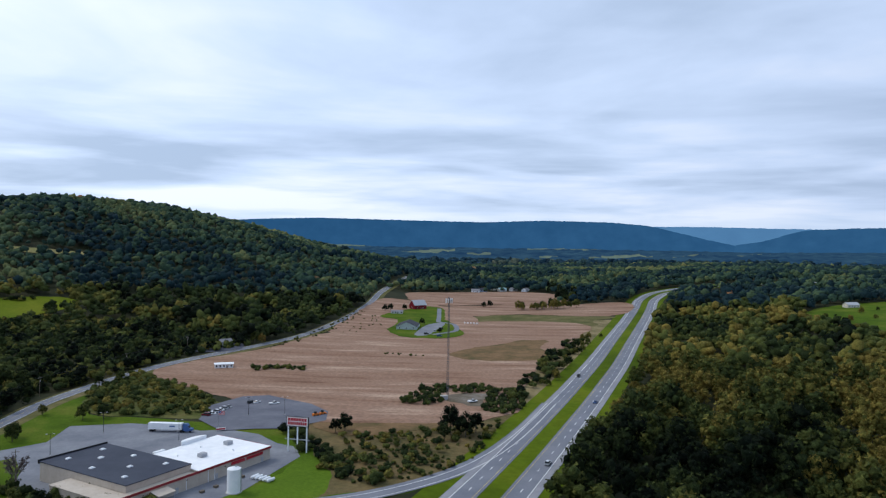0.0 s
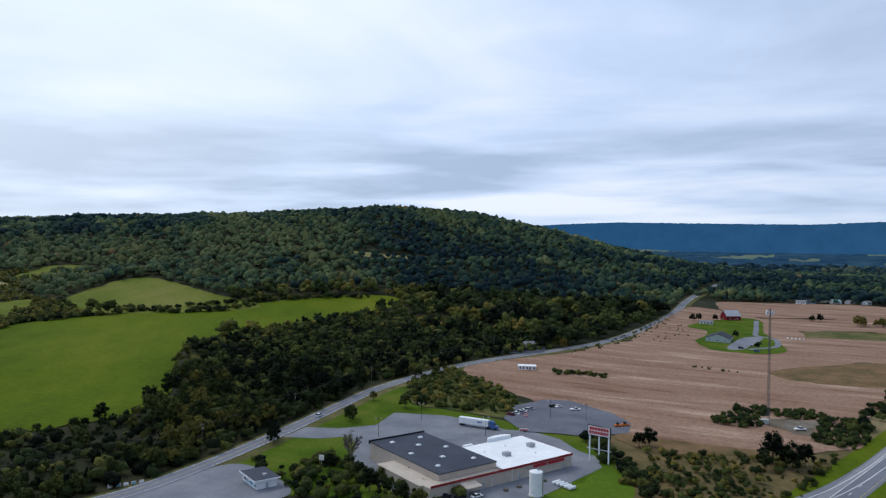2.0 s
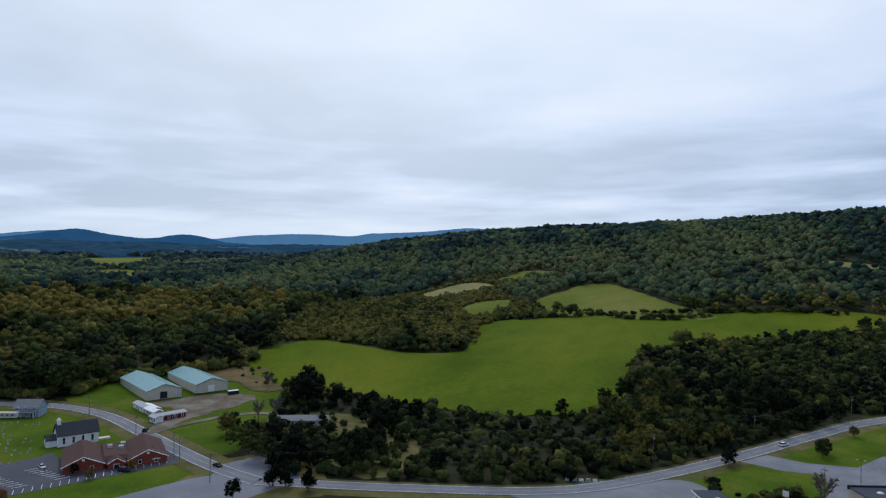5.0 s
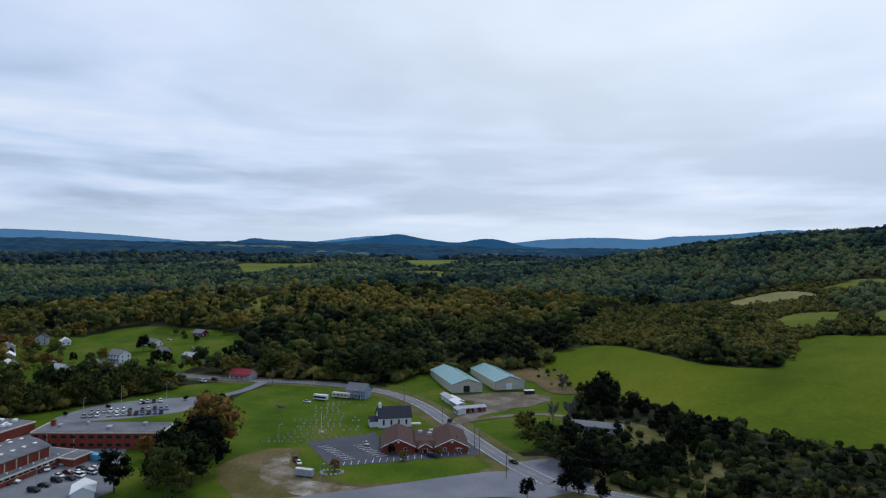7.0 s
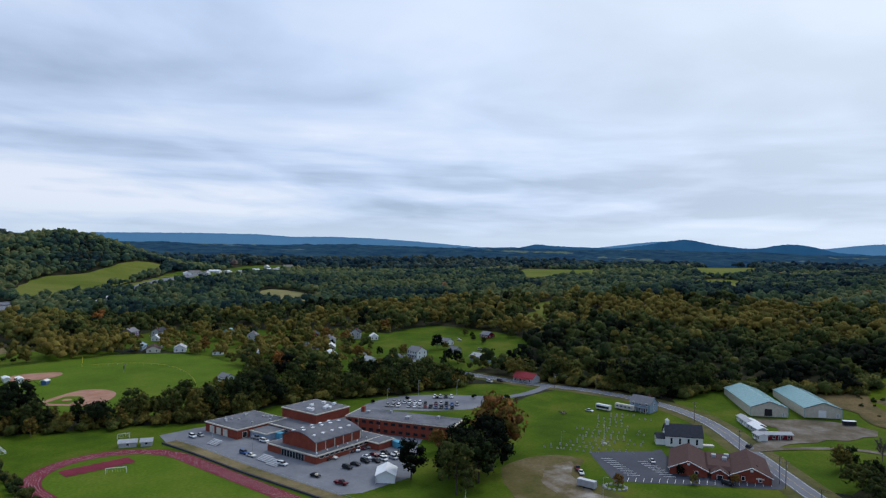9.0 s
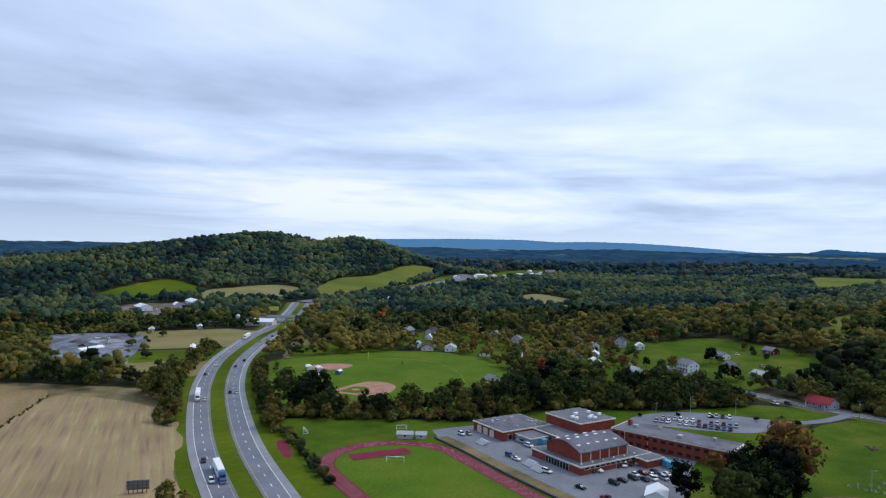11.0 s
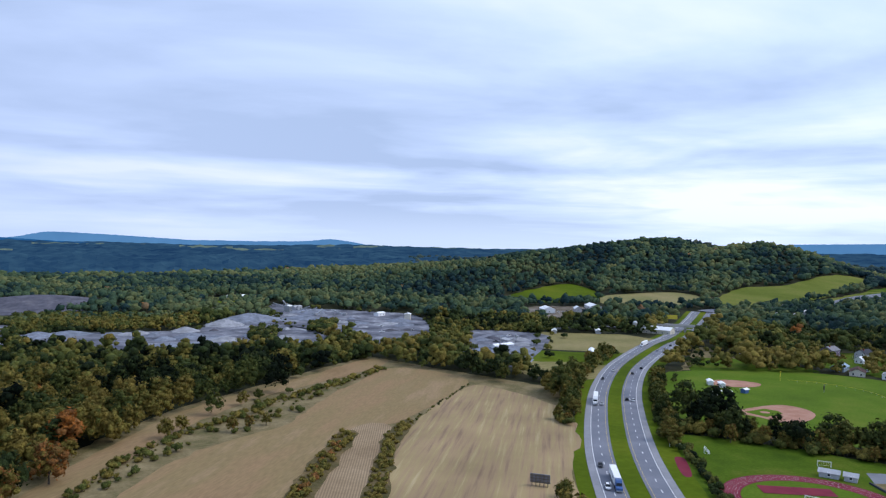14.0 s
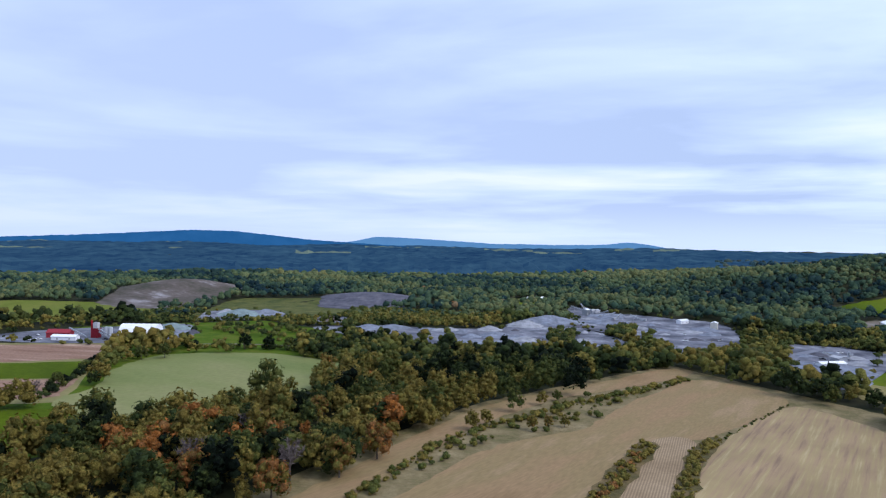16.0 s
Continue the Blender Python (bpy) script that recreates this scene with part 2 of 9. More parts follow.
M["flat_roof"] = material("flat_roof", [(0.085, 0.090, 0.108), (0.135, 0.140, 0.160), (0.175, 0.178, 0.195)], 0.09, 0.9, 9, fine=(0.7, 0.3))
M["membrane_dark"] = material("membrane_dark", [(0.035, 0.042, 0.062), (0.05, 0.058, 0.08)], 0.08, 0.7, fine=(0.5, 0.12))
M["membrane_white"] = material("membrane_white", [(0.72, 0.74, 0.76), (0.82, 0.83, 0.84)], 0.1, 0.6, fine=(0.4, 0.08))
M["cream_wall"] = material("cream_wall", [(0.42, 0.36, 0.30), (0.50, 0.44, 0.37)], 0.2, 0.9, fine=(1.0, 0.1))
M["white_paint"] = material("white_paint", [(0.70, 0.72, 0.74), (0.80, 0.81, 0.82)], 0.5, 0.6)

M["weeds"] = material("weeds", [(0.05, 0.05, 0.016), (0.11, 0.085, 0.035), (0.16, 0.11, 0.05)], 0.05, 0.95, 8, fine=(0.5, 0.4), bump=0.5, bump_scale=0.6)
M["weeds_dry"] = material("weeds_dry", [(0.09, 0.085, 0.03), (0.17, 0.135, 0.065), (0.24, 0.19, 0.10)], 0.06, 0.95, 8, fine=(0.5, 0.35), bump=0.4, bump_scale=0.6)
M["scrub_light"] = material("scrub_light", [(0.035, 0.05, 0.012), (0.075, 0.085, 0.02), (0.12, 0.11, 0.035)], 0.05, 0.95, 8, fine=(0.5, 0.4), bump=0.6, bump_scale=0.5)
M["dry_grass"] = material("dry_grass", [(0.15, 0.15, 0.05), (0.20, 0.18, 0.07), (0.25, 0.205, 0.09)], 0.02, 0.92, 8, fine=(0.35, 0.2))
M["lawn_bright"] = material("lawn_bright", [(0.060, 0.105, 0.010), (0.080, 0.135, 0.012), (0.115, 0.148, 0.020)], 0.025, 0.95, 8, fine=(0.8, 0.32), spec=0.03)
M["bean_rows"] = material("bean_rows", [(0.14, 0.13, 0.045), (0.19, 0.165, 0.06), (0.23, 0.19, 0.08)], 0.02, 0.92, 8, fine=(0.4, 0.2), wave=(-38, 0.05, 0.15, 0.8))
M["corn_rows"] = material("corn_rows", [(0.20, 0.14, 0.08), (0.25, 0.18, 0.105), (0.29, 0.215, 0.13)], 0.04, 0.95, 8, fine=(0.5, 0.2), wave=(15, 0.3, 0.22, 1.0))
M["lawn_worn"] = material("lawn_worn", [(0.058, 0.068, 0.012), (0.105, 0.088, 0.030), (0.165, 0.128, 0.072)], 0.06, 0.95, 9, fine=(0.7, 0.3))
M["asphalt_mid"] = material("asphalt_mid", [(0.085, 0.09, 0.115), (0.115, 0.12, 0.145), (0.15, 0.155, 0.18)], 0.06, 0.85, 8, fine=(0.8, 0.15))
M["asphalt_lot"] = material("asphalt_lot", [(0.13, 0.14, 0.165), (0.17, 0.18, 0.205), (0.215, 0.225, 0.245)], 0.06, 0.85, 8, fine=(0.8, 0.15))
M["earth_drive"] = material("earth_drive", [(0.075, 0.075, 0.02), (0.13, 0.10, 0.055), (0.20, 0.175, 0.14), (0.33, 0.31, 0.28)], 0.09, 0.95, 8, fine=(0.9, 0.2))
M["weeds_rust"] = material("weeds_rust", [(0.07, 0.06, 0.02), (0.14, 0.088, 0.04), (0.19, 0.115, 0.058)], 0.06, 0.95, 8, fine=(0.4, 0.35))
M["verge_dry"] = material("verge_dry", [(0.05, 0.06, 0.012), (0.095, 0.09, 0.028), (0.15, 0.12, 0.055)], 0.06, 0.95, 8, fine=(0.4, 0.3))
M["spoil_slope"] = material("spoil_slope", [(0.040, 0.045, 0.028), (0.075, 0.066, 0.052), (0.115, 0.096, 0.084), (0.27, 0.255, 0.255)], 0.03, 0.95, 10, fine=(0.2, 0.45), stretch=(70, 1, 0.4))
M["spoil_face"] = material("spoil_face", [(0.05, 0.05, 0.065), (0.085, 0.085, 0.105), (0.13, 0.125, 0.14)], 0.06, 0.95, 9, fine=(0.2, 0.4))
# ---------------------------------------------------------------- the land
HILLS = [  # x, y, height, sigma along, sigma across, heading of the long axis (degrees from +x)
    (-598, 1376, 119, 276, 378, 12),
    (-1271, 1093, 115, 471, 375, 58),
    (-545, 205, 5, 130, 80, 60),
    (-960, -30, 30, 300, 230, 80),
    (-1030, -1498, 82, 83, 326, 120),
    (-1152, -1249, 80, 130, 178, 136),
    (-484, -1298, 31, 256, 210, 2),
    (640, 560, 20, 320, 300, 50),
    (700, 1300, 36, 420, 360, 40),
    (525, -1030, 23, 70, 46, 20),
    (215, -1015, 13, 60, 28, 0),
]


def height(x, y):
    """The lie of the land; x, y may be arrays."""
    x, y = np.asarray(x, float), np.asarray(y, float)
    d = np.hypot(x, y)
    z = 84 * (1 - np.exp(-(np.maximum(d - 750, 0) / 2500) ** 1.25))
    for hx, hy, top, sa, sc, turn in HILLS:
        c, s = math.cos(radians(turn)), math.sin(radians(turn))
        a, b = (x - hx) * c + (y - hy) * s, -(x - hx) * s + (y - hy) * c
        g = top * np.exp(-0.5 * ((a / sa) ** 2 + (b / sc) ** 2))
        z = z + g
    roll = 9 * np.sin(x / 310 + 1.3) * np.cos(y / 270 + 0.4) + 5 * np.sin((x + y) / 170)
    z = z + roll * np.clip((d - 850) / 900, 0, 1)
    # the valley floor is flat
    flat = np.clip((z - 1.0) / 5.0, 0, 1)
    return np.maximum(z - 1.0, 0) * flat


def hz(x, y):
    return float(height(x, y))


def spline(pts, n=8):
    """A smooth line through the points."""
    p = np.array(pts, float)
    q = np.vstack([2 * p[0] - p[1], p, 2 * p[-1] - p[-2]])
    out = []
    for i in range(1, len(q) - 2):
        for k in range(n):
            t = k / n
            out.append(0.5 * (2 * q[i] + (q[i + 1] - q[i - 1]) * t + (2 * q[i - 1] - 5 * q[i] + 4 * q[i + 1] - q[i + 2]) * t * t
                              + (3 * q[i] - q[i - 1] - 3 * q[i + 1] + q[i + 2]) * t ** 3))
    out.append(p[-1])
    return np.array(out)


def loop_spline(pts, n=6):
    p = np.array(pts, float)
    k = len(p)
    out = []
    for i in range(k):
        a, b, c, d = p[i - 1], p[i], p[(i + 1) % k], p[(i + 2) % k]
        for j in range(n):
            t = j / n
            out.append(0.5 * (2 * b + (c - a) * t + (2 * a - 5 * b + 4 * c - d) * t * t + (3 * b - a - 3 * c + d) * t ** 3))
    return np.array(out)


def side(line, off):
    """The line moved sideways, to its right."""
    d = np.gradient(line, axis=0)
    d /= np.maximum(np.hypot(d[:, 0], d[:, 1]), 1e-6)[:, None]
    return line + np.stack([d[:, 1], -d[:, 0]], 1) * off


def length_along(line):
    return np.concatenate([[0], np.cumsum(np.hypot(*np.diff(line, axis=0).T))])


def resample(line, step):
    s = length_along(line)
    k = np.arange(0, s[-1], step)
    return np.stack([np.interp(k, s, line[:, 0]), np.interp(k, s, line[:, 1])], 1)


def inside(poly, x, y):
    """Which of the places lie within the outline."""
    x, y = np.asarray(x), np.asarray(y)
    hit = np.zeros(x.shape, bool)
    p = np.asarray(poly)
    for (ax, ay), (bx, by) in zip(p, np.roll(p, -1, 0)):
        if ay == by:
            continue
        hit ^= ((ay > y) != (by > y)) & (x < (bx - ax) * (y - ay) / (by - ay) + ax)
    return hit


def near_line(line, x, y, r):
    x, y = np.asarray(x, float), np.asarray(y, float)
    best = np.full(x.shape, 1e9)
    for a, b in zip(line[:-1], line[1:]):
        d = b - a
        t = np.clip(((x - a[0]) * d[0] + (y - a[1]) * d[1]) / max(d @ d, 1e-9), 0, 1)
        best = np.minimum(best, np.hypot(x - a[0] - t * d[0], y - a[1] - t * d[1]))
    return best < r


def mesh_object(name, verts, faces, mat, parent=None, smooth=False):
    me = bpy.data.meshes.new(name)
    me.from_pydata([tuple(map(float, v)) for v in verts], [], [tuple(map(int, f)) for f in faces])
    me.update()
    if mat:
        me.materials.append(mat)
    if smooth:
        me.polygons.foreach_set("use_smooth", [True] * len(me.polygons))
    ob = new(name, me)
    if parent:
        ob.parent = parent
    return ob


def part(name, bm, mat, parent=None, label=""):
    """Links a bmesh as one mesh object under its thing."""
    me = bpy.data.meshes.new(name)
    bm.to_mesh(me)
    bm.free()
    me.materials.append(mat)
    ob = new(name, me)
    ob.parent = parent
    if label:
        tagged(ob, label)
    return ob


def strip(name, left, right, mat, lift, parent=None):
    """A band of ground between two lines, with a thin edge."""
    n = len(left)
    v = []
    for (x, y), (u, w) in zip(left, right):
        v.append((x, y, hz(x, y) + lift))
        v.append((u, w, hz(u, w) + lift))
    f = [(2 * i, 2 * i + 1, 2 * i + 3, 2 * i + 2) for i in range(n - 1)]
    ob = mesh_object(name, v, f, mat, parent)
    me = ob.data
    if len(me.polygons) and me.polygons[0].normal.z < 0:
        me.flip_normals()
    return ob


def drape(name, outline, mat, lift, cell=18.0, parent=None):
    """A patch of ground inside an outline, following the land."""
    bm = bmesh.new()
    face = bm.faces.new([bm.verts.new((x, y, 0)) for x, y in outline])
    p = np.asarray(outline)
    flat = float(height(p[:, 0], p[:, 1]).max()) < 0.01
    if not flat:
        for axis in (0, 1):
            for c in np.arange(p[:, axis].min() + cell, p[:, axis].max(), cell):
                co, no = [0, 0, 0], [0, 0, 0]
                co[axis], no[axis] = c, 1
                bmesh.ops.bisect_plane(bm, geom=bm.verts[:] + bm.edges[:] + bm.faces[:], plane_co=co, plane_no=no)
    bmesh.ops.triangulate(bm, faces=bm.faces[:])
    for v in bm.verts:
        v.co.z = hz(v.co.x, v.co.y) + lift
    bmesh.ops.recalc_face_normals(bm, faces=bm.faces[:])
    if sum(f.normal.z for f in bm.faces) < 0:
        bmesh.ops.reverse_faces(bm, faces=bm.faces[:])
    return part(name, bm, mat, parent)


def make_ground():
    a = np.arange(-1000, 1001, 14.0)
    g = [1000.0]
    while g[-1] < 4950:
        g.append(g[-1] + 14 + (g[-1] - 1000) * 0.055)
    g = np.array(g[1:])
    c = np.concatenate([-g[::-1], a, g])
    X, Y = np.meshgrid(c, c, indexing="ij")
    Z = height(X, Y)
    # wooded distance: the tops of the crowns make the surface uneven
    d = np.hypot(X, Y)
    rough = np.random.default_rng(5).normal(0, 1, X.shape)
    bare = np.zeros(X.shape, bool)
    for o in FIELDS:
        p = np.asarray(o)
        if np.hypot(*p.mean(0)) > 1200:
            bare |= inside(p.mean(0) + (p - p.mean(0)) * 1.12, X, Y)
    Z = Z + np.where(bare, -0.5, np.clip((d - 1500) / 800, 0, 1) * (4.5 + 3.0 * rough))
    n = len(c)
    v = np.stack([X.ravel(), Y.ravel(), Z.ravel()], 1)
    idx = np.arange(n * n).reshape(n, n)
    f = np.stack([idx[:-1, :-1], idx[1:, :-1], idx[1:, 1:], idx[:-1, 1:]], -1).reshape(-1, 4)
    ob = mesh_object("ground", v, f, M["scrub_ground"], smooth=True)
    return tagged(ob, "dark green and brown scrubby valley ground", "ground", kind="structure")


# highway: centre line of the median, south to north
HWY = spline([(-640, -790), (-475, -615), (-411, -558), (-358, -506), (-308, -452), (-267, -398), (-232, -344), (-188, -266), (-157, -199), (-120, -110), (-80, -10), (-32, 120),
              (21, 250), (50, 321), (110, 469), (160, 605), (232, 800), (278, 925), (330, 1000), (430, 1050), (600, 1075)], 8)
MED = 3.9        # half the median at its narrowest
LANES = 12.0     # paved width of one carriageway


def dashes(name, line, mat, width, dash, gap, parent, lift):
    s = length_along(line)
    v, f = [], []
    k = 0.0
    while k + dash < s[-1]:
        q = [np.array([np.interp(k + u, s, line[:, 0]), np.interp(k + u, s, line[:, 1])]) for u in (0, dash)]
        d = (q[1] - q[0]) / np.linalg.norm(q[1] - q[0])
        nrm = np.array([d[1], -d[0]]) * width / 2
        b = len(v)
        for p in (q[0] - nrm, q[0] + nrm, q[1] + nrm, q[1] - nrm):
            v.append((p[0], p[1], hz(*p) + lift))
        f.append((b, b + 1, b + 2, b + 3))
        k += dash + gap
    return mesh_object(name, v, f, mat, parent)


def carriageway(sgn, name):
    c = side(HWY, sgn * (MED + LANES / 2))
    road = strip(name, side(HWY, sgn * MED), side(HWY, sgn * (MED + LANES)), M["asphalt"], 0.30)
    tagged(road, "grey asphalt dual carriageway with pale shoulder and lane dashes", "road", kind="structure")
    strip("shoulder", side(HWY, sgn * (MED + LANES - 3.0)), side(HWY, sgn * (MED + LANES)), M["shoulder"], 0.33, road)
    inner, mid, outer = MED + 1.3, MED + 1.3 + 3.7, MED + 1.3 + 7.4
    strip("edge_line", side(HWY, sgn * (inner - 0.07)), side(HWY, sgn * (inner + 0.07)), M["line_yellow"], 0.36, road)
    strip("edge_line", side(HWY, sgn * (outer - 0.14)), side(HWY, sgn * (outer + 0.14)), M["line_paint"], 0.36, road)
    dashes("lane_dashes", side(HWY, sgn * mid), M["line_paint"], 0.3, 3.4, 8.8, road, 0.36)
    return road


carriageway(-1, "highway_northbound")
carriageway(1, "highway_southbound")
tagged(strip("median", side(HWY, -MED), side(HWY, MED), M["grass"], 0.22), "mown green grass median of the highway", "verge", kind="structure")
tagged(strip("verge_west", side(HWY, -MED - LANES - 9), side(HWY, -MED - LANES + 0.2), M["grass"], 0.16), "green grass verge beside the highway", "verge", kind="structure")
tagged(strip("verge_east", side(HWY, MED + LANES - 0.2), side(HWY, MED + LANES + 6), M["grass"], 0.16), "green grass verge beside the highway", "verge", kind="structure")

# county road along the foot of the hill, village road by the church
ROAD_N = spline([(-262, 74), (-232, 120), (-206, 168), (-201, 210), (-204, 268), (-210, 329), (-212, 385), (-195, 468), (-150, 554), (-117, 641), (-91, 824), (-85, 980), (-60, 1200)], 8)
ROAD_W = spline([(-262, 74), (-291, 61), (-345, 44), (-395, 27), (-428, 0), (-447, -40), (-452, -70), (-461, -103), (-480, -150), (-520, -230)], 8)


def lane_road(line, name, width=8.4):
    r = strip(name, side(line, -width / 2), side(line, width / 2), M["asphalt"], 0.26)
    tagged(r, "grey two-lane country road with white edge lines", "road", kind="structure")
    for s in (-1, 1):
        strip("edge_line", side(line, s * (width / 2 - 0.72)), side(line, s * (width / 2 - 0.54)), M["line_paint"], 0.30, r)
    strip("centre_line", side(line, -0.07), side(line, 0.07), M["line_yellow"], 0.30, r)
    return r


for nm, line in (("county_verge", ROAD_N), ("village_verge", ROAD_W)):
    for s, w in ((-1, "west"), (1, "east")):
        a, b = side(line, s * 3.9), side(line, s * (6.5 if (nm, w) == ("county_verge", "west") else 10.0))
        tagged(strip(nm + "_" + w, a if s > 0 else b, b if s > 0 else a, M["verge_dry"], 0.12), "rough dry grass verge beside the road", "verge", kind="structure")
lane_road(ROAD_N, "county_road")
lane_road(ROAD_W, "village_road")


def patch(name, pts, mat, lift, label, cat, smooth=True, cell=18.0):
    o = loop_spline(pts) if smooth else np.array(pts, float)
    edge = o
    if not mat.startswith(("asphalt", "track", "infield", "quarry")):      # grass and crops have ragged edges
        far = np.hypot(*o.mean(0))
        closed = np.vstack([o, o[:1]])
        edge = resample(closed, 3.5 + far / 90)
        if np.hypot(*(edge[-1] - edge[0])) < 1.5:
            edge = edge[:-1]
        edge = edge + np.random.default_rng(len(edge)).normal(0, 0.45 + far / 900, edge.shape)
    return tagged(drape(name, edge, M[mat], lift, cell), label, cat, kind="structure"), o


FIELDS = []


def field(name, pts, mat, lift, label, smooth=True, cell=18.0):
    ob, o = patch(name, pts, mat, lift, label, "field", smooth, cell)
    FIELDS.append(o)
    return ob


# valley floor north of the store
field("field_stubble", [(-190, 452), (-150, 412), (-112, 380), (-96, 350), (-52, 340), (10, 342), (40, 362), (52, 420), (72, 489), (118, 605), (150, 690), (120, 730), (40, 728), (20, 640), (-25, 600), (-80, 640), (-108, 625), (-140, 545), (-172, 500)],
      "stubble", 0.35, "brown harvested stubble field with pale straw rows")
field("field_stubble_strip", [(25, 772), (90, 792), (190, 770), (240, 850), (228, 900), (150, 880), (100, 900), (60, 875), (0, 848)], "stubble", 0.5, "brown harvested strip of stubble behind the farmhouse")
field("field_stubble_far", [(-40, 900), (0, 860), (60, 885), (150, 900), (180, 980), (128, 1042), (57, 1036), (-45, 985)], "stubble", 0.5, "brown harvested stubble field before far trees")
field("verge_farm_strip", [(20, 728), (150, 695), (160, 735), (190, 765), (90, 788), (30, 768)], "verge_dry", 0.3, "green and brown grass strip between stubble fields")
field("lawn_farm", [(-69, 751), (-56, 788), (-39, 821), (-18, 848), (2, 826), (4, 740), (11, 712), (18, 668), (22, 642), (14, 622), (0, 613), (-18, 612), (-33, 616), (-44, 634), (-52, 662), (-46, 700), (-50, 735)], "lawn", 0.5, "mown green farmhouse lawn")
field("lot_farm", [(-25, 632), (-17, 690), (-6, 712), (3, 712), (1, 690), (-6, 660), (-13, 630)], "asphalt_lot", 0.58, "grey paved farmyard")
field("verge_farm", [(-105, 640), (-84, 640), (-30, 598), (20, 640), (40, 730), (30, 790), (5, 850), (-45, 900), (-80, 900), (-92, 800)], "stubble", 0.4, "dry brown stubble and grass round the farm")
field("weeds_field", [(5, 528), (30, 508), (70, 506), (85, 530), (80, 570), (96, 600), (70, 604), (48, 580), (28, 566), (12, 545)], "weeds_rust", 0.42, "brown and rust coloured weed patch in the stubble", )
# hill fields
field("field_hill", [(-515, 128), (-480, 118), (-448, 119), (-417, 130), (-393, 157), (-349, 182), (-318, 200), (-300, 225), (-292, 256), (-304, 287), (-320, 314), (-367, 360), (-410, 417), (-411, 483), (-397, 560), (-385, 625), (-368, 693), (-400, 722), (-455, 690), (-520, 600), (-585, 500), (-610, 415),
                     (-575, 360), (-520, 318), (-470, 285), (-472, 240), (-510, 215), (-545, 185)], "grass", 0.45, "smooth bright green rolling hill pasture", cell=14)
field("field_hill_upper", [(-669, 492), (-712, 540), (-738, 600), (-744, 640), (-726, 663), (-671, 655), (-599, 634), (-504, 609), (-497, 582), (-533, 547), (-567, 515), (-600, 492), (-635, 485)], "pasture", 0.5, "pale green upper hill pasture", cell=14)
field("field_hill_edge", [(-685, 408), (-726, 446), (-726, 500), (-688, 475), (-660, 437), (-643, 418), (-648, 390)], "pasture", 0.5, "narrow pale green pasture at the wood's edge", cell=14)
field("field_hill_tan", [(-799, 405), (-845, 464), (-868, 527), (-840, 547), (-820, 539), (-801, 479), (-780, 414)], "dry_grass", 0.6, "dry tan hill pasture", cell=14)
field("field_hill_far", [(-860, 564), (-897, 643), (-861, 671), (-822, 654), (-840, 611)], "pasture", 0.6, "pale green far hill pasture", cell=14)
field("field_hill_clearing", [(-578, 898), (-544, 908), (-512, 912), (-455, 925), (-451, 915), (-493, 898), (-540, 886)], "dry_grass", 0.7, "small dry grass clearing on the wooded hill", cell=14)
# western clearings
field("field_west", [(-1757, -384), (-1990, -400), (-1850, -300), (-1760, -225), (-1800, -169), (-1599, -172), (-1474, -240), (-1382, -270), (-1560, -330)], "pasture", 1.2, "pale green clearing far off in the woods", cell=40)
field("field_west_gap", [(-742, -147), (-760, -136), (-800, -146), (-842, -130), (-812, -115), (-751, -119), (-677, -109), (-690, -130)], "pasture", 0.8, "small green clearing in dark woods", cell=14)
field("field_west_top", [(-1780, 37), (-2350, 95), (-2330, 190), (-1946, 209), (-1728, 158), (-1650, 90)], "pasture", 1.5, "pale green pasture on a distant rise", cell=50)
field("field_west_low", [(-1560, 58), (-1540, 135), (-1250, 108), (-985, 86), (-1130, 62), (-1265, 57)], "pasture", 1.2, "pale green pasture below a distant rise", cell=30)
field("field_west_hump", [(-855, -544), (-929, -608), (-992, -624), (-969, -557), (-892, -476), (-831, -466)], "dry_grass", 0.8, "rounded tan pasture between woods", cell=20)
field("lawn_town", [(-1010, -800), (-1150, -815), (-1420, -945), (-1700, -1005), (-1760, -1085), (-1580, -1115), (-1330, -1005), (-1160, -935), (-1030, -880)], "lawn", 0.8, "green and grey ground of the distant town", cell=25)
field("lawn_highway_far", [(-860, -790), (-1000, -815), (-1060, -850), (-1050, -885), (-940, -850), (-860, -825)], "pasture", 0.8, "pale green highway verge far off", cell=20)
HWY_FAR = spline([(-640, -790), (-740, -806), (-880, -805), (-961, -832), (-1079, -862), (-1200, -930)], 8)
tagged(strip("highway_far", side(HWY_FAR, -12), side(HWY_FAR, 12), M["asphalt"], 1.4), "grey far stretch of the highway", "road", kind="structure")
field("lawn_west", [(-500, -210), (-600, -245), (-660, -215), (-610, -115), (-515, -108), (-497, -150)], "lawn", 0.35, "green house lawns at the foot of the woods", cell=20)
# southern fields
field("field_south_green", [(-405, -958), (-455, -1000), (-524, -1043), (-576, -1061), (-592, -1043), (-592, -1005), (-584, -958), (-534, -923), (-490, -915), (-450, -920)], "grass", 0.9, "bright green sloping field under a wooded hill", cell=20)
field("field_south_mown", [(-590, -960), (-644, -972), (-714, -973), (-737, -941), (-717, -872), (-621, -850), (-579, -862), (-541, -893)], "dry_grass", 0.9, "pale green mown field under a wooded hill", cell=20)
field("field_south_east", [(-740, -891), (-856, -970), (-939, -962), (-1061, -1002), (-1129, -1018), (-1175, -1004), (-1092, -937), (-925, -858), (-787, -806), (-701, -806), (-722, -860)], "pasture", 0.9, "pale green broad pasture under a wooded hill", cell=20)
field("field_bean", [(-338, -665), (-420, -628), (-430, -585), (-350, -515), (-280, -556)], "bean_rows", 0.2, "dull green and tan crop field in rows", smooth=False)
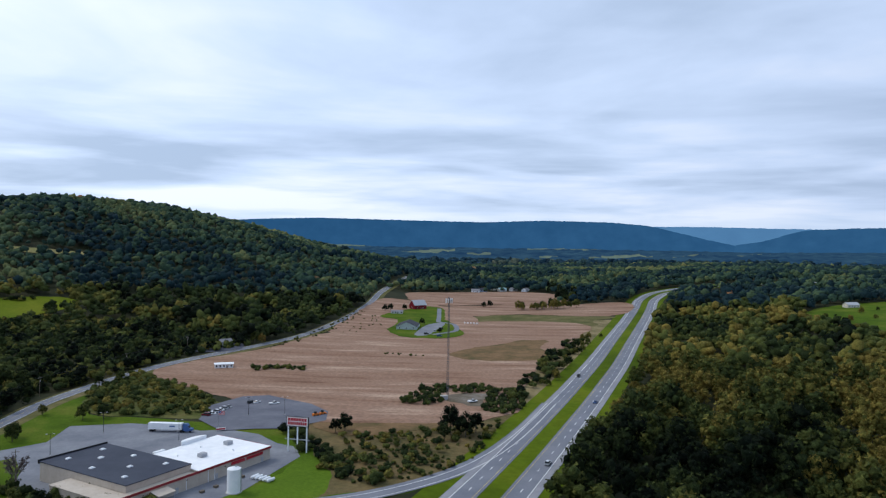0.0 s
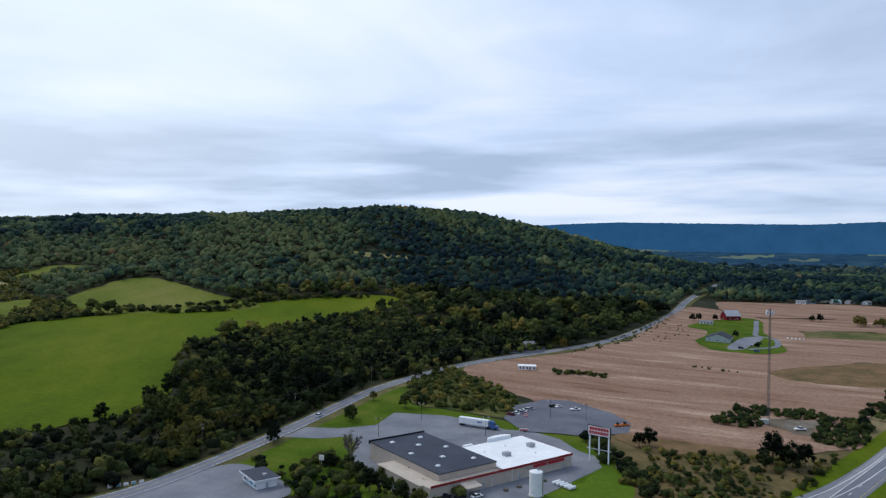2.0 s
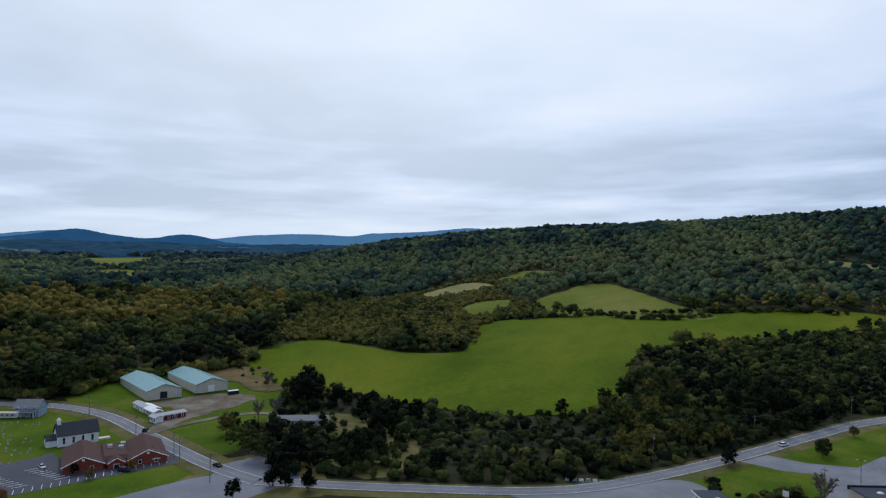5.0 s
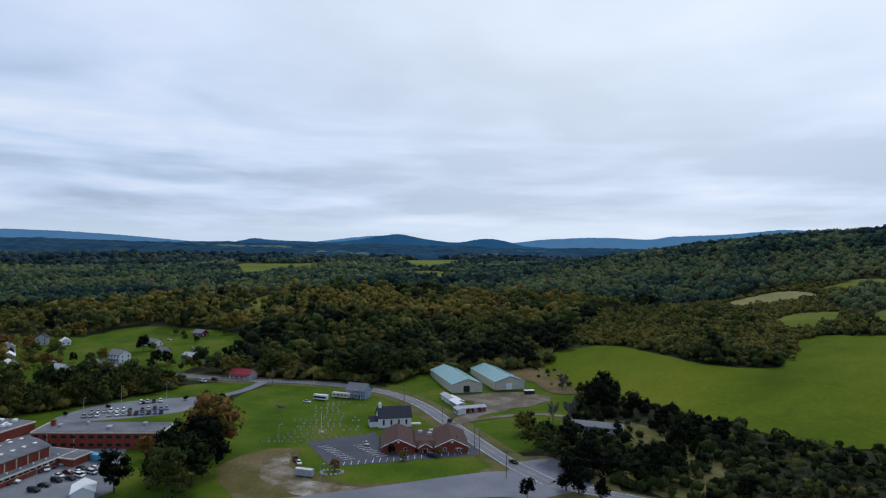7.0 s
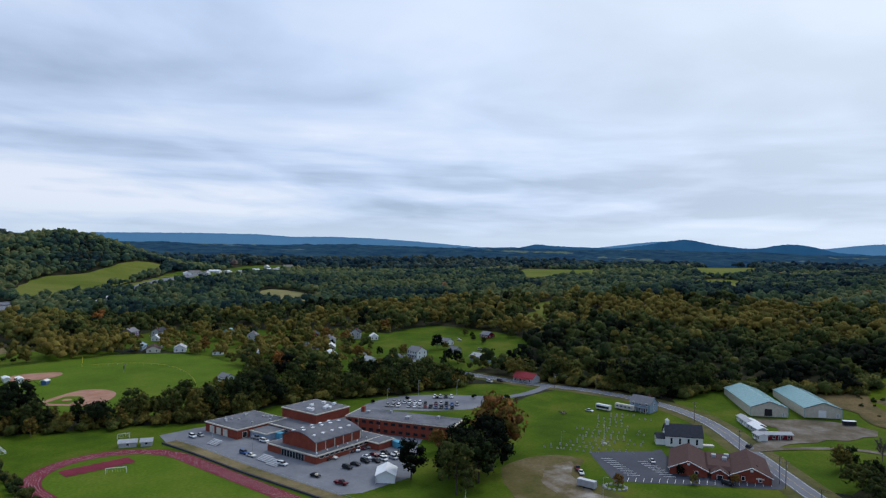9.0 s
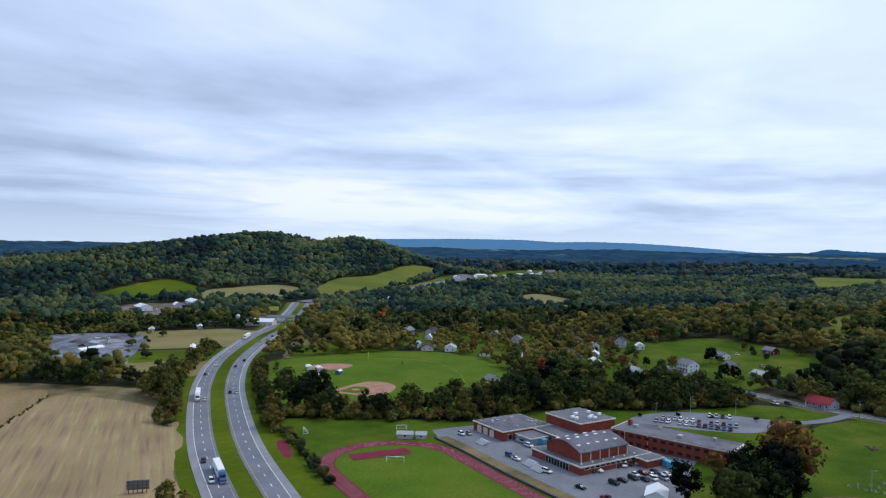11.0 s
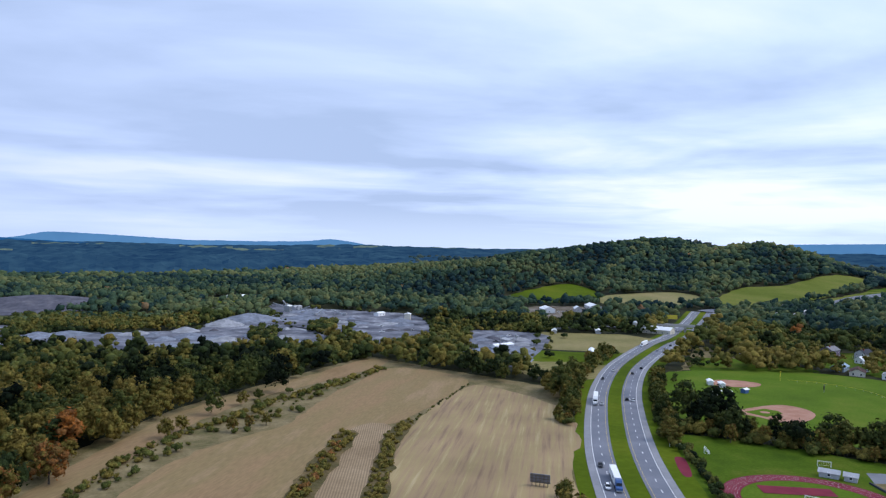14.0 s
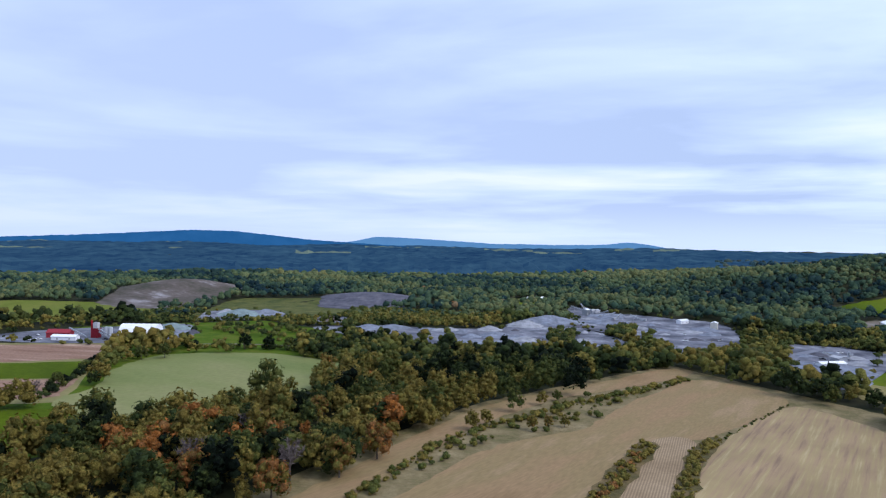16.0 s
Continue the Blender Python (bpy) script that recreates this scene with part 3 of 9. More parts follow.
field("field_church_lawn", [(-279, -546), (-343, -509), (-303, -460), (-246, -496)], "grass", 0.22, "bright green narrow lawn between crop fields", smooth=False)
field("field_tan", [(-247, -492), (-300, -460), (-262, -415), (-222, -446)], "bean_rows", 0.24, "tan crop field beside trees")
field("field_hay", [(-60, -200), (-73, -236), (-95, -300), (-118, -345), (-166, -412), (-184, -401), (-199, -343), (-180, -290), (-153, -245), (-128, -205)], "hay", 0.2, "pale straw hay field with curved mowing marks")
field("field_corn", [(45, -190), (20, -250), (0, -296), (-22, -322), (-50, -345), (-62, -375), (-90, -425), (-132, -486), (-158, -470), (-172, -425), (-112, -345), (-98, -332), (-72, -322), (-58, -290), (-35, -230), (-22, -190)], "corn_stubble", 0.2, "tan harvested corn field with faint rows")
field("field_corn_rows", [(-44, -215), (-52, -250), (-75, -322), (-90, -336), (-98, -325), (-85, -280), (-72, -240), (-60, -210)], "corn_rows", 0.3, "corn stubble with distinct parallel rows", )
field("field_corn_strip", [(80, -180), (62, -231), (47, -273), (31, -317), (4, -382), (-43, -436), (-93, -496), (-126, -530), (-138, -515), (-120, -488), (-78, -446), (-38, -408), (-8, -362), (18, -303), (40, -237), (55, -190)], "corn_stubble", 0.22, "narrow pinkish tan stubble strip beside the woods")
field("weeds_corn_row", [(-33, -222), (-44, -258), (-58, -294), (-72, -324), (-79, -321), (-68, -288), (-53, -252), (-43, -220)], "weeds", 0.42, "rough olive and rust weeds in the corn field")
field("weeds_hay_row", [(-58, -212), (-74, -262), (-88, -306), (-105, -337), (-112, -334), (-96, -303), (-82, -258), (-66, -210)], "weeds", 0.44, "rough olive weeds between corn and hay")
field("weeds_hedge", [(32, -240), (14, -300), (-10, -355), (-40, -405), (-80, -440), (-118, -482), (-128, -487), (-90, -428), (-62, -378), (-50, -348), (-22, -325), (-2, -298), (18, -252)], "weeds_dry", 0.12, "rough dry grass bank between stubble fields")
field("field_pasture_east", [(268, -470), (262, -505), (225, -524), (187, -529), (142, -512), (105, -487), (92, -440), (112, -405), (124, -374), (140, -345), (150, -320), (172, -300), (205, -318), (240, -345), (240, -385), (262, -430)], "pasture_pale", 0.29, "pale green grazed pasture")
field("field_pasture_near", [(255, -318), (205, -328), (180, -280), (205, -245), (260, -250)], "grass", 0.24, "green pasture beside the autumn wood")
field("field_strip_brown", [(430, -520), (344, -545), (300, -480), (365, -445)], "stubble", 0.2, "tan and brown crop strip", smooth=False)
field("field_strip_green", [(362, -440), (297, -468), (276, -406), (325, -390)], "grass", 0.2, "green crop strip", smooth=False)
field("field_strip_tan", [(320, -386), (266, -408), (245, -354), (285, -340)], "stubble", 0.2, "grey tan ploughed strip", smooth=False)
field("field_plant_green", [(690, -830), (560, -880), (465, -850), (455, -750), (540, -660)], "pasture", 0.5, "green field behind the stone plant", cell=20)
field("spoil_hill", [(560, -865), (600, -960), (640, -1090), (540, -1160), (455, -1100), (432, -1000), (455, -840)], "spoil_slope", 0.6, "brown and grey quarry spoil hillside", cell=14)
field("spoil_bank", [(260, -915), (290, -1010), (265, -1060), (180, -1075), (150, -1020), (165, -930)], "spoil_face", 0.6, "dark blue-grey quarry spoil face", cell=14)
field("field_plant_meadow", [(440, -640), (330, -720), (200, -700), (150, -600), (290, -560), (330, -640)], "lawn", 0.1, "green meadow round the stone plant", cell=20)
# eastern lawn across the highway
field("lawn_east", [(345, 640), (385, 735), (455, 790), (540, 800), (520, 690), (420, 590), (365, 570)], "lawn", 0.5, "mown green hillside lawn with a drive", cell=16)
field("field_south_clearing", [(19, -1050), (-8, -1100), (-40, -1104), (-45, -1045), (-5, -1005)], "grass", 0.9, "small green clearing beyond the quarry woods", cell=14)
field("meadow_quarry", [(400, -860), (415, -960), (363, -1000), (263, -980), (212, -869), (236, -800), (270, -780), (348, -730), (380, -760)], "scrub_light", 0.12, "rough green and olive meadow below the spoil hill", cell=16)
field("meadow_lane", [(316, -588), (335, -700), (300, -745), (262, -740), (205, -625), (180, -560), (217, -530), (290, -560)], "lawn", 0.14, "green meadow beside the works lane", cell=16)
field("verge_strips", [(480, -515), (335, -562), (235, -345), (300, -318)], "dry_grass", 0.08, "dry grass between the crop strips", False)
# stone yards
YARDS = []
for pts, nm in (([(460, -550), (462, -600), (404, -660), (350, -700), (305, -635), (296, -575), (388, -540)], "yard_plant"),
                ([(200, -722), (128, -737), (79, -734), (19, -748), (-18, -811), (-53, -845), (-75, -819), (-90, -754), (-113, -718), (-105, -612), (-66, -588), (-19, -588), (29, -590), (79, -600), (130, -640), (200, -690)], "yard_quarry"),
                ([(-70, -975), (-100, -968), (-117, -931), (-166, -904), (-198, -881), (-236, -858), (-246, -787), (-210, -650), (-164, -600), (-143, -612), (-125, -655), (-112, -700), (-85, -760), (-70, -860)], "yard_quarry_south"),
                ([(371, -776), (386, -835), (343, -862), (298, -850), (274, -790), (315, -752), (352, -742)], "yard_quarry_east"),
                ([(234, -766), (239, -806), (206, -815), (185, -768), (200, -731)], "yard_quarry_sand"),
                ([(-267, -690), (-300, -682), (-331, -650), (-316, -600), (-239, -486), (-212, -476), (-190, -500), (-215, -550), (-240, -620)], "yard_quarry_road"),
                ([(-396, -847), (-430, -885), (-503, -870), (-505, -828), (-437, -777), (-403, -774), (-390, -814)], "yard_farm")):
    YARDS.append(pts)
    field(nm, pts, "quarry_stone" if nm != "yard_farm" else "gravel", 0.3, "pale grey crushed stone yard" if nm != "yard_farm" else "bare pinkish gravel farmyard", cell=20)

# store ground
CLEAR = []      # outlines kept free of woods


def paved(name, pts, mat, lift, label, smooth=False, cat="pavement"):
    return patch(name, pts, mat, lift, label, cat, smooth)[0]


paved("lawn_store", [(-203, 300), (-203, 395), (-180, 350), (-150, 345), (-116, 338), (-90, 345), (-60, 338), (-47, 285), (-62, 228), (-150, 205), (-185, 190), (-196, 225), (-199, 262)], "lawn", 0.08, "green lawn round the store", True, "lawn")
paved("lawn_tank", [(-82, 234), (-70, 246), (-60, 270), (-56, 290), (-49, 282), (-43, 264), (-40, 248), (-56, 230)], "lawn_bright", 0.11, "mown bright green grass round the water tank", True, "lawn")
paved("lot_store", [(-199, 262), (-182, 268), (-172, 278), (-160, 262), (-150, 240), (-118, 222), (-88, 222), (-70, 246), (-58, 286), (-64, 300), (-72, 304), (-84, 318), (-100, 325), (-112, 322), (-135, 331), (-150, 333), (-176, 326), (-172, 300), (-185, 286), (-200, 281)], "asphalt_lot", 0.14, "worn grey asphalt store car park")
paved("lot_store_north", [(-103, 322), (-120, 341), (-124, 370), (-113, 392), (-99, 396), (-71, 377), (-59, 361), (-57, 343), (-73, 327), (-88, 326)], "asphalt_mid", 0.46, "grey asphalt overflow car park")
paved("lot_hut", [(-207, 168), (-200, 200), (-192, 222), (-172, 219), (-152, 206), (-160, 190), (-195, 160), (-214, 150)], "asphalt_lot", 0.15, "cracked grey forecourt of the small shop", True)
paved("weeds_store", [(-66, 338), (-20, 338), (40, 355), (18, 290), (0, 262), (-30, 246), (-52, 240), (-58, 262), (-52, 285), (-60, 312)], "weeds", 0.1, "tall brown and olive weeds beside the ramp", True, "weeds")
paved("weeds_store_rust", [(-64, 342), (-23, 347), (10, 350), (4, 332), (-12, 326), (-46, 318)], "weeds_rust", 0.3, "rusty brown weeds at the stubble edge", True, "weeds")
paved("weeds_store_north", [(-118, 345), (-150, 345), (-178, 352), (-205, 400), (-196, 450), (-160, 420), (-125, 385)], "scrub_light", 0.11, "olive scrub beside the store", True, "scrub")
paved("pad_tower", [(-4, 402), (27, 405), (22, 372), (4, 385)], "gravel", 0.45, "pale gravel pad at the mast", False)
paved("verge_corn", [(70, -165), (95, -185), (70, -250), (40, -325), (8, -390), (-60, -470), (-126, -545), (-172, -470), (-215, -405), (-220, -343), (-165, -205), (-70, -165)], "weeds_dry", 0.05, "rough dry grass edges of the stubble fields", False, "weeds")
paved("lawn_drive", [(-232, -95), (-222, -50), (-232, -10), (-250, 20), (-270, 20), (-275, -20), (-300, -60), (-262, -82)], "lawn", 0.04, "worn green grass beside the gravel drive", True, "lawn")
paved("verge_pasture", [(275, -235), (300, -345), (345, -560), (200, -575), (90, -525), (90, -440), (140, -360), (165, -290), (195, -240)], "lawn", 0.06, "green verges round the pasture", True, "lawn")
paved("verge_ramp", [(-62, 215), (-30, 232), (10, 262), (40, 318), (62, 372), (40, 380), (-5, 300), (-60, 240)], "lawn", 0.05, "grass along the slip road", False, "lawn")
paved("verge_mast", [(-30, 345), (40, 352), (60, 400), (100, 500), (150, 620), (195, 740), (160, 745), (100, 610), (40, 480), (30, 400)], "weeds_dry", 0.06, "dry grass and weeds beside the highway", False, "weeds")
# ramp joining the highway
RAMP = spline([(-75, 222), (-45, 232), (-20, 244), (5, 265), (24, 292), (43, 332), (62, 380)], 8)
tagged(strip("slip_road", side(RAMP, -6.0), side(RAMP, 3.0), M["asphalt"], 0.27), "grey asphalt slip road with pale edge line", "road", kind="structure")
tagged(strip("slip_line", side(RAMP, -3.1), side(RAMP, -2.8), M["line_paint"], 0.41), "white slip road edge line", "road marking", kind="structure")
tagged(strip("slip_line_inner", side(RAMP, 1.8), side(RAMP, 2.1), M["line_paint"], 0.41), "white slip road edge line", "road marking", kind="structure")
# church ground
paved("lawn_church", [(-255, -30), (-262, 20), (-275, 55), (-300, 56), (-350, 38), (-398, 20), (-430, -5), (-448, -50), (-440, -62), (-408, -74), (-380, -78), (-330, -70), (-290, -62), (-262, -50)], "lawn", 0.07, "mown green churchyard lawn", True, "lawn")
paved("lot_church", [(-318, -24), (-330, 2), (-334, 6), (-303, 14), (-306, 42), (-318, 50), (-306, 53), (-297, 50), (-283, -10)], "asphalt_dark", 0.15, "dark asphalt church car park")
paved("worn_grass_church", [(-258, -45), (-285, -54), (-306, -42), (-308, -26), (-288, -24), (-276, -14), (-264, 2), (-270, 40), (-280, 52), (-274, 56), (-254, 14), (-248, -14), (-248, -36)], "lawn_worn", 0.11, "worn brownish grass beside the gravel drive", True, "lawn")
paved("gravel_church", [(-262, -28), (-276, -36), (-290, -38), (-301, -31), (-300, -27), (-286, -27), (-272, -19), (-262, -6), (-258, 6), (-253, -2), (-252, -18)], "earth_drive", 0.15, "pale gravel and bare earth drive", True)
paved("road_front", [(-238, -60), (-252, -14), (-262, 14), (-276, 55), (-268, 74), (-250, 60), (-246, 12), (-234, -20), (-224, -60)], "asphalt", 0.2, "grey asphalt side road", True, "road")
paved("yard_sheds", [(-409, 51), (-415, 68), (-418, 82), (-417, 95), (-404, 107), (-388, 96), (-373, 72), (-352, 50), (-349, 46), (-366, 50), (-389, 62), (-396, 56)], "gravel", 0.3, "brown gravel yard of the metal sheds", True)
paved("grass_sheds", [(-345, 47), (-395, 30), (-440, 10), (-475, 36), (-480, 70), (-420, 125), (-375, 110), (-330, 90), (-300, 68)], "lawn", 0.06, "rough green grass round the sheds", True, "lawn")
paved("bank_sheds", [(-462, 72), (-489, 92), (-503, 122), (-484, 128), (-450, 128), (-420, 132), (-410, 110), (-436, 106), (-447, 98)], "weeds", 0.4, "rough brown grass bank", True, "weeds")
paved("junction_apron", [(-288, 66), (-293, 82), (-272, 90), (-258, 90), (-246, 66), (-250, 46)], "asphalt", 0.14, "grey asphalt at the road junction", False, "road")
paved("grass_low_house", [(-310, 156), (-286, 172), (-258, 150), (-248, 112), (-290, 104), (-330, 90), (-358, 112), (-345, 140)], "verge_dry", 0.1, "rough olive grass round the low house", True, "lawn")
# school ground
paved("lawn_school", [(-160, -110), (-158, -180), (-175, -215), (-200, -262), (-218, -285), (-252, -265), (-285, -222), (-300, -200), (-345, -192), (-395, -140), (-440, -110), (-445, -70), (-400, -80), (-340, -72), (-290, -62), (-262, -52), (-240, -60), (-205, -90)], "lawn", 0.05, "mown green school grounds", True, "lawn")
paved("lot_school", [(-268, -212), (-285, -205), (-300, -196), (-320, -178), (-330, -140), (-320, -100), (-296, -96), (-268, -86), (-258, -84), (-236, -94), (-227, -106), (-243, -152), (-256, -196)], "asphalt_lot", 0.13, "grey asphalt school yard")
paved("lot_school_back", [(-353, -140), (-362, -152), (-392, -138), (-408, -98), (-404, -88), (-372, -96)], "asphalt_lot", 0.14, "grey asphalt back car park of the school", True)
DRIVE = spline([(-450, -66), (-425, -74), (-408, -86), (-398, -100)], 8)
tagged(strip("school_drive", side(DRIVE, -3), side(DRIVE, 3), M["asphalt"], 0.2), "grey asphalt school drive", "road", kind="structure")
# hamlet lawns
paved("lawn_hamlet", [(-388, -232), (-440, -140), (-500, -118), (-600, -150), (-620, -330), (-590, -455), (-480, -510), (-445, -470), (-470, -400), (-462, -335), (-420, -266)], "lawn", 0.22, "rough green and brown lawns among the village houses", False, "lawn")
paved("lawn_ball_west", [(-350, -430), (-398, -478), (-430, -462), (-445, -405), (-380, -415)], "lawn", 0.06, "rough green grass beyond the ball ground", True, "lawn")
paved("verge_junction", [(-294, 60), (-297, 84), (-272, 100), (-240, 96), (-236, 60), (-250, 44)], "lawn_worn", 0.07, "worn grass round the road junction", False, "lawn")
# ball ground
paved("lawn_ball", [(-296, -400), (-330, -430), (-372, -425), (-440, -400), (-462, -340), (-420, -270), (-330, -225), (-302, -236), (-262, -290), (-248, -330)], "lawn_bright", 0.08, "mown bright green ball ground", True, "lawn")
paved("meadow_ball", [(-296, -370), (-320, -405), (-352, -445), (-394, -492), (-440, -540), (-432, -482), (-404, -440), (-342, -434), (-306, -400)], "weeds_dry", 0.05, "rough brown meadow beside the highway", True, "weeds")
CLEAR += [np.array(o, float) for o in (
    [(-268, 74), (-212, 168), (-201, 210), (-204, 268), (-210, 329), (-212, 385), (-195, 468), (-150, 554), (-117, 641), (-91, 824), (-85, 980), (60, 1000), (150, 900), (215, 800), (140, 600), (60, 350), (0, 210), (-80, 0), (-230, -60)],
    [(-262, 74), (-300, 70), (-330, 92), (-380, 116), (-430, 128), (-480, 118), (-478, 40), (-440, 10), (-455, -60), (-462, -105), (-430, -115), (-395, -142), (-345, -194), (-300, -202), (-286, -222), (-252, -266), (-218, -288), (-170, -215), (-140, -140), (-150, -60)],
    [(-296, -402), (-335, -440), (-372, -427), (-440, -402), (-464, -340), (-420, -268), (-330, -222), (-300, -234), (-260, -290), (-246, -330)],
    [(-296, -370), (-320, -405), (-352, -445), (-394, -492), (-440, -540), (-432, -482), (-404, -440), (-342, -434), (-306, -400)],
    [(60, -170), (90, -190), (-126, -532), (-200, -405), (-205, -343), (-150, -205), (-60, -170)],
    [(485, -510), (335, -565), (230, -345), (300, -315)],
    [(295, -560), (470, -540), (470, -640), (300, -710), (150, -620)],
)]

# ---------------------------------------------------------------- trees


def leaf_cloud(r, lumps, n, size, up=0.25):
    """Leaf sprays lying on the outsides of the lumps of a crown: corners of n quads."""
    w = np.array([l[3] ** 2 for l in lumps])
    pick = r.choice(len(lumps), n * 3, p=w / w.sum())
    d = r.normal(0, 1, (n * 3, 3))
    d[:, 2] += up
    d /= np.linalg.norm(d, axis=1)[:, None]
    L = np.array(lumps)
    p = L[pick, :3] + d * (L[pick, 3] * r.uniform(0.88, 1.16, n * 3))[:, None]
    deep = np.zeros(len(p), bool)
    for x, y, z, rad in lumps:
        deep |= np.linalg.norm(p - (x, y, z), axis=1) < rad * 0.82
    keep = np.where(~deep)[0][:n]
    p, d = p[keep], d[keep]
    nn = d + r.normal(0, 0.45, d.shape)
    nn /= np.linalg.norm(nn, axis=1)[:, None]
    a = np.cross(nn, r.normal(0, 1, d.shape))
    a /= np.linalg.norm(a, axis=1)[:, None]
    b = np.cross(nn, a)
    s = (size * r.uniform(0.6, 1.3, len(p)))[:, None]
    return np.stack([p - a * s - b * s * 0.7, p + a * s * 0.8 - b * s, p + a * s + b * s * 0.8, p - a * s * 0.7 + b * s], 1)


def crown_lumps(r, h, w, n, kind="broad"):
    """Lumps of a crown of height h over a trunk, w wide."""
    out = []
    for i in range(n):
        t = (i + 0.5) / n
        if kind == "cone":
            z, rad = h * (0.2 + 0.78 * t), w * 0.5 * (1.02 - t)
            k = rad * 0.55
            a = r.uniform(0, 6.28)
            out.append((math.cos(a) * k, math.sin(a) * k, z, max(rad * 0.7, w * 0.1)))
        else:
            z = h * (0.28 + 0.62 * t + r.uniform(-0.05, 0.05))
            spread = w * 0.40 * math.sqrt(max(0.03, 1 - ((z / h - 0.42) / 0.52) ** 2)) * r.uniform(0.8, 1.12)
            a = 6.28 * (i * 0.618) + r.uniform(-0.5, 0.5)
            out.append((math.cos(a) * spread, math.sin(a) * spread, z, w * r.uniform(0.11, 0.19) * (1 + 2.2 / n)))
    if kind == "broad":
        out.append((0, 0, h * 0.55, w * 0.30))
    if kind == "bush":
        out = [(math.cos(i * 2.4) * w * 0.28 * r.uniform(0.3, 1), math.sin(i * 2.4) * w * 0.28 * r.uniform(0.3, 1), h * r.uniform(0.3, 0.6), w * r.uniform(0.2, 0.3)) for i in range(n)]
    return out


def ico_small():
    g = (1 + 5 ** 0.5) / 2
    v = np.array([(-1, g, 0), (1, g, 0), (-1, -g, 0), (1, -g, 0), (0, -1, g), (0, 1, g), (0, -1, -g), (0, 1, -g), (g, 0, -1), (g, 0, 1), (-g, 0, -1), (-g, 0, 1)], float)
    v /= np.linalg.norm(v[0])
    f = np.array([(0, 11, 5), (0, 5, 1), (0, 1, 7), (0, 7, 10), (0, 10, 11), (1, 5, 9), (5, 11, 4), (11, 10, 2), (10, 7, 6), (7, 1, 8), (3, 9, 4), (3, 4, 2), (3, 2, 6), (3, 6, 8), (3, 8, 9), (4, 9, 5), (2, 4, 11), (6, 2, 10), (8, 6, 7), (9, 8, 1)])
    return v, f


ICO, ICO_FACES = ico_small()


def clumps_mesh(r, lumps, sprays=0, size=0.5, swell=1.12, top_only=False):
    """A crown: uneven leaf clumps, and loose sprays about their outsides. Corners, triangles, tint shifts."""
    V, F, T = [], [], []
    n = 0
    for x, y, z, rad in lumps:
        q = np.linalg.qr(r.normal(0, 1, (3, 3)))[0]
        v = (ICO * r.uniform(0.62, 1.32, (12, 1))) @ q * rad * swell
        v[:, 2] *= 0.86
        V.append(v + (x, y, z))
        F.append((ICO_FACES[v[ICO_FACES].mean(1)[:, 2] > -0.42 * rad] if top_only else ICO_FACES) + n)
        T.append(np.full(12, r.normal(0, 0.05)))
        n += 12
    if sprays:
        q = leaf_cloud(r, lumps, sprays, size * 1.35)[:, :3]
        k = len(q)
        V.append(q.reshape(-1, 3))
        F.append(n + np.arange(3 * k).reshape(-1, 3))
        T.append(np.repeat(r.normal(0.05, 0.07, k), 3))
    return np.concatenate(V), np.concatenate(F), np.concatenate(T)


def crown_set(n_var, lumps_n, sprays, size, h=13.0, w=10.0, kind="broad", seed=1, swell=1.12):
    r = np.random.default_rng(seed)
    return [clumps_mesh(r, crown_lumps(r, h * r.uniform(0.85, 1.12), w * r.uniform(0.85, 1.2), lumps_n, kind), sprays, size, swell, True) for _ in range(n_var)]


NEAR = crown_set(12, 13, 290, 0.5, h=15.0, w=11.5, seed=2, swell=0.82)
MID = crown_set(10, 6, 14, 0.65, h=14.0, w=12.0, seed=3, swell=1.04)
HILL = [clumps_mesh(np.random.default_rng(80 + i), [(0, 0, 6.0, 4.5), (1.8 - 0.5 * i, 1.2, 7.8, 3.0)][:1 + i % 2], 5, 0.9, 1.05, True) for i in range(10)]
FAR = [clumps_mesh(np.random.default_rng(60 + i), [(0, 0, 6.2, 5.4)], top_only=True) for i in range(8)]
SHRUB = crown_set(8, 4, 40, 0.36, h=5.5, w=6.5, kind="bush", seed=5, swell=1.15)
BRUSH = crown_set(8, 1, 16, 0.55, h=4.6, w=8.5, kind="bush", seed=6, swell=1.15)


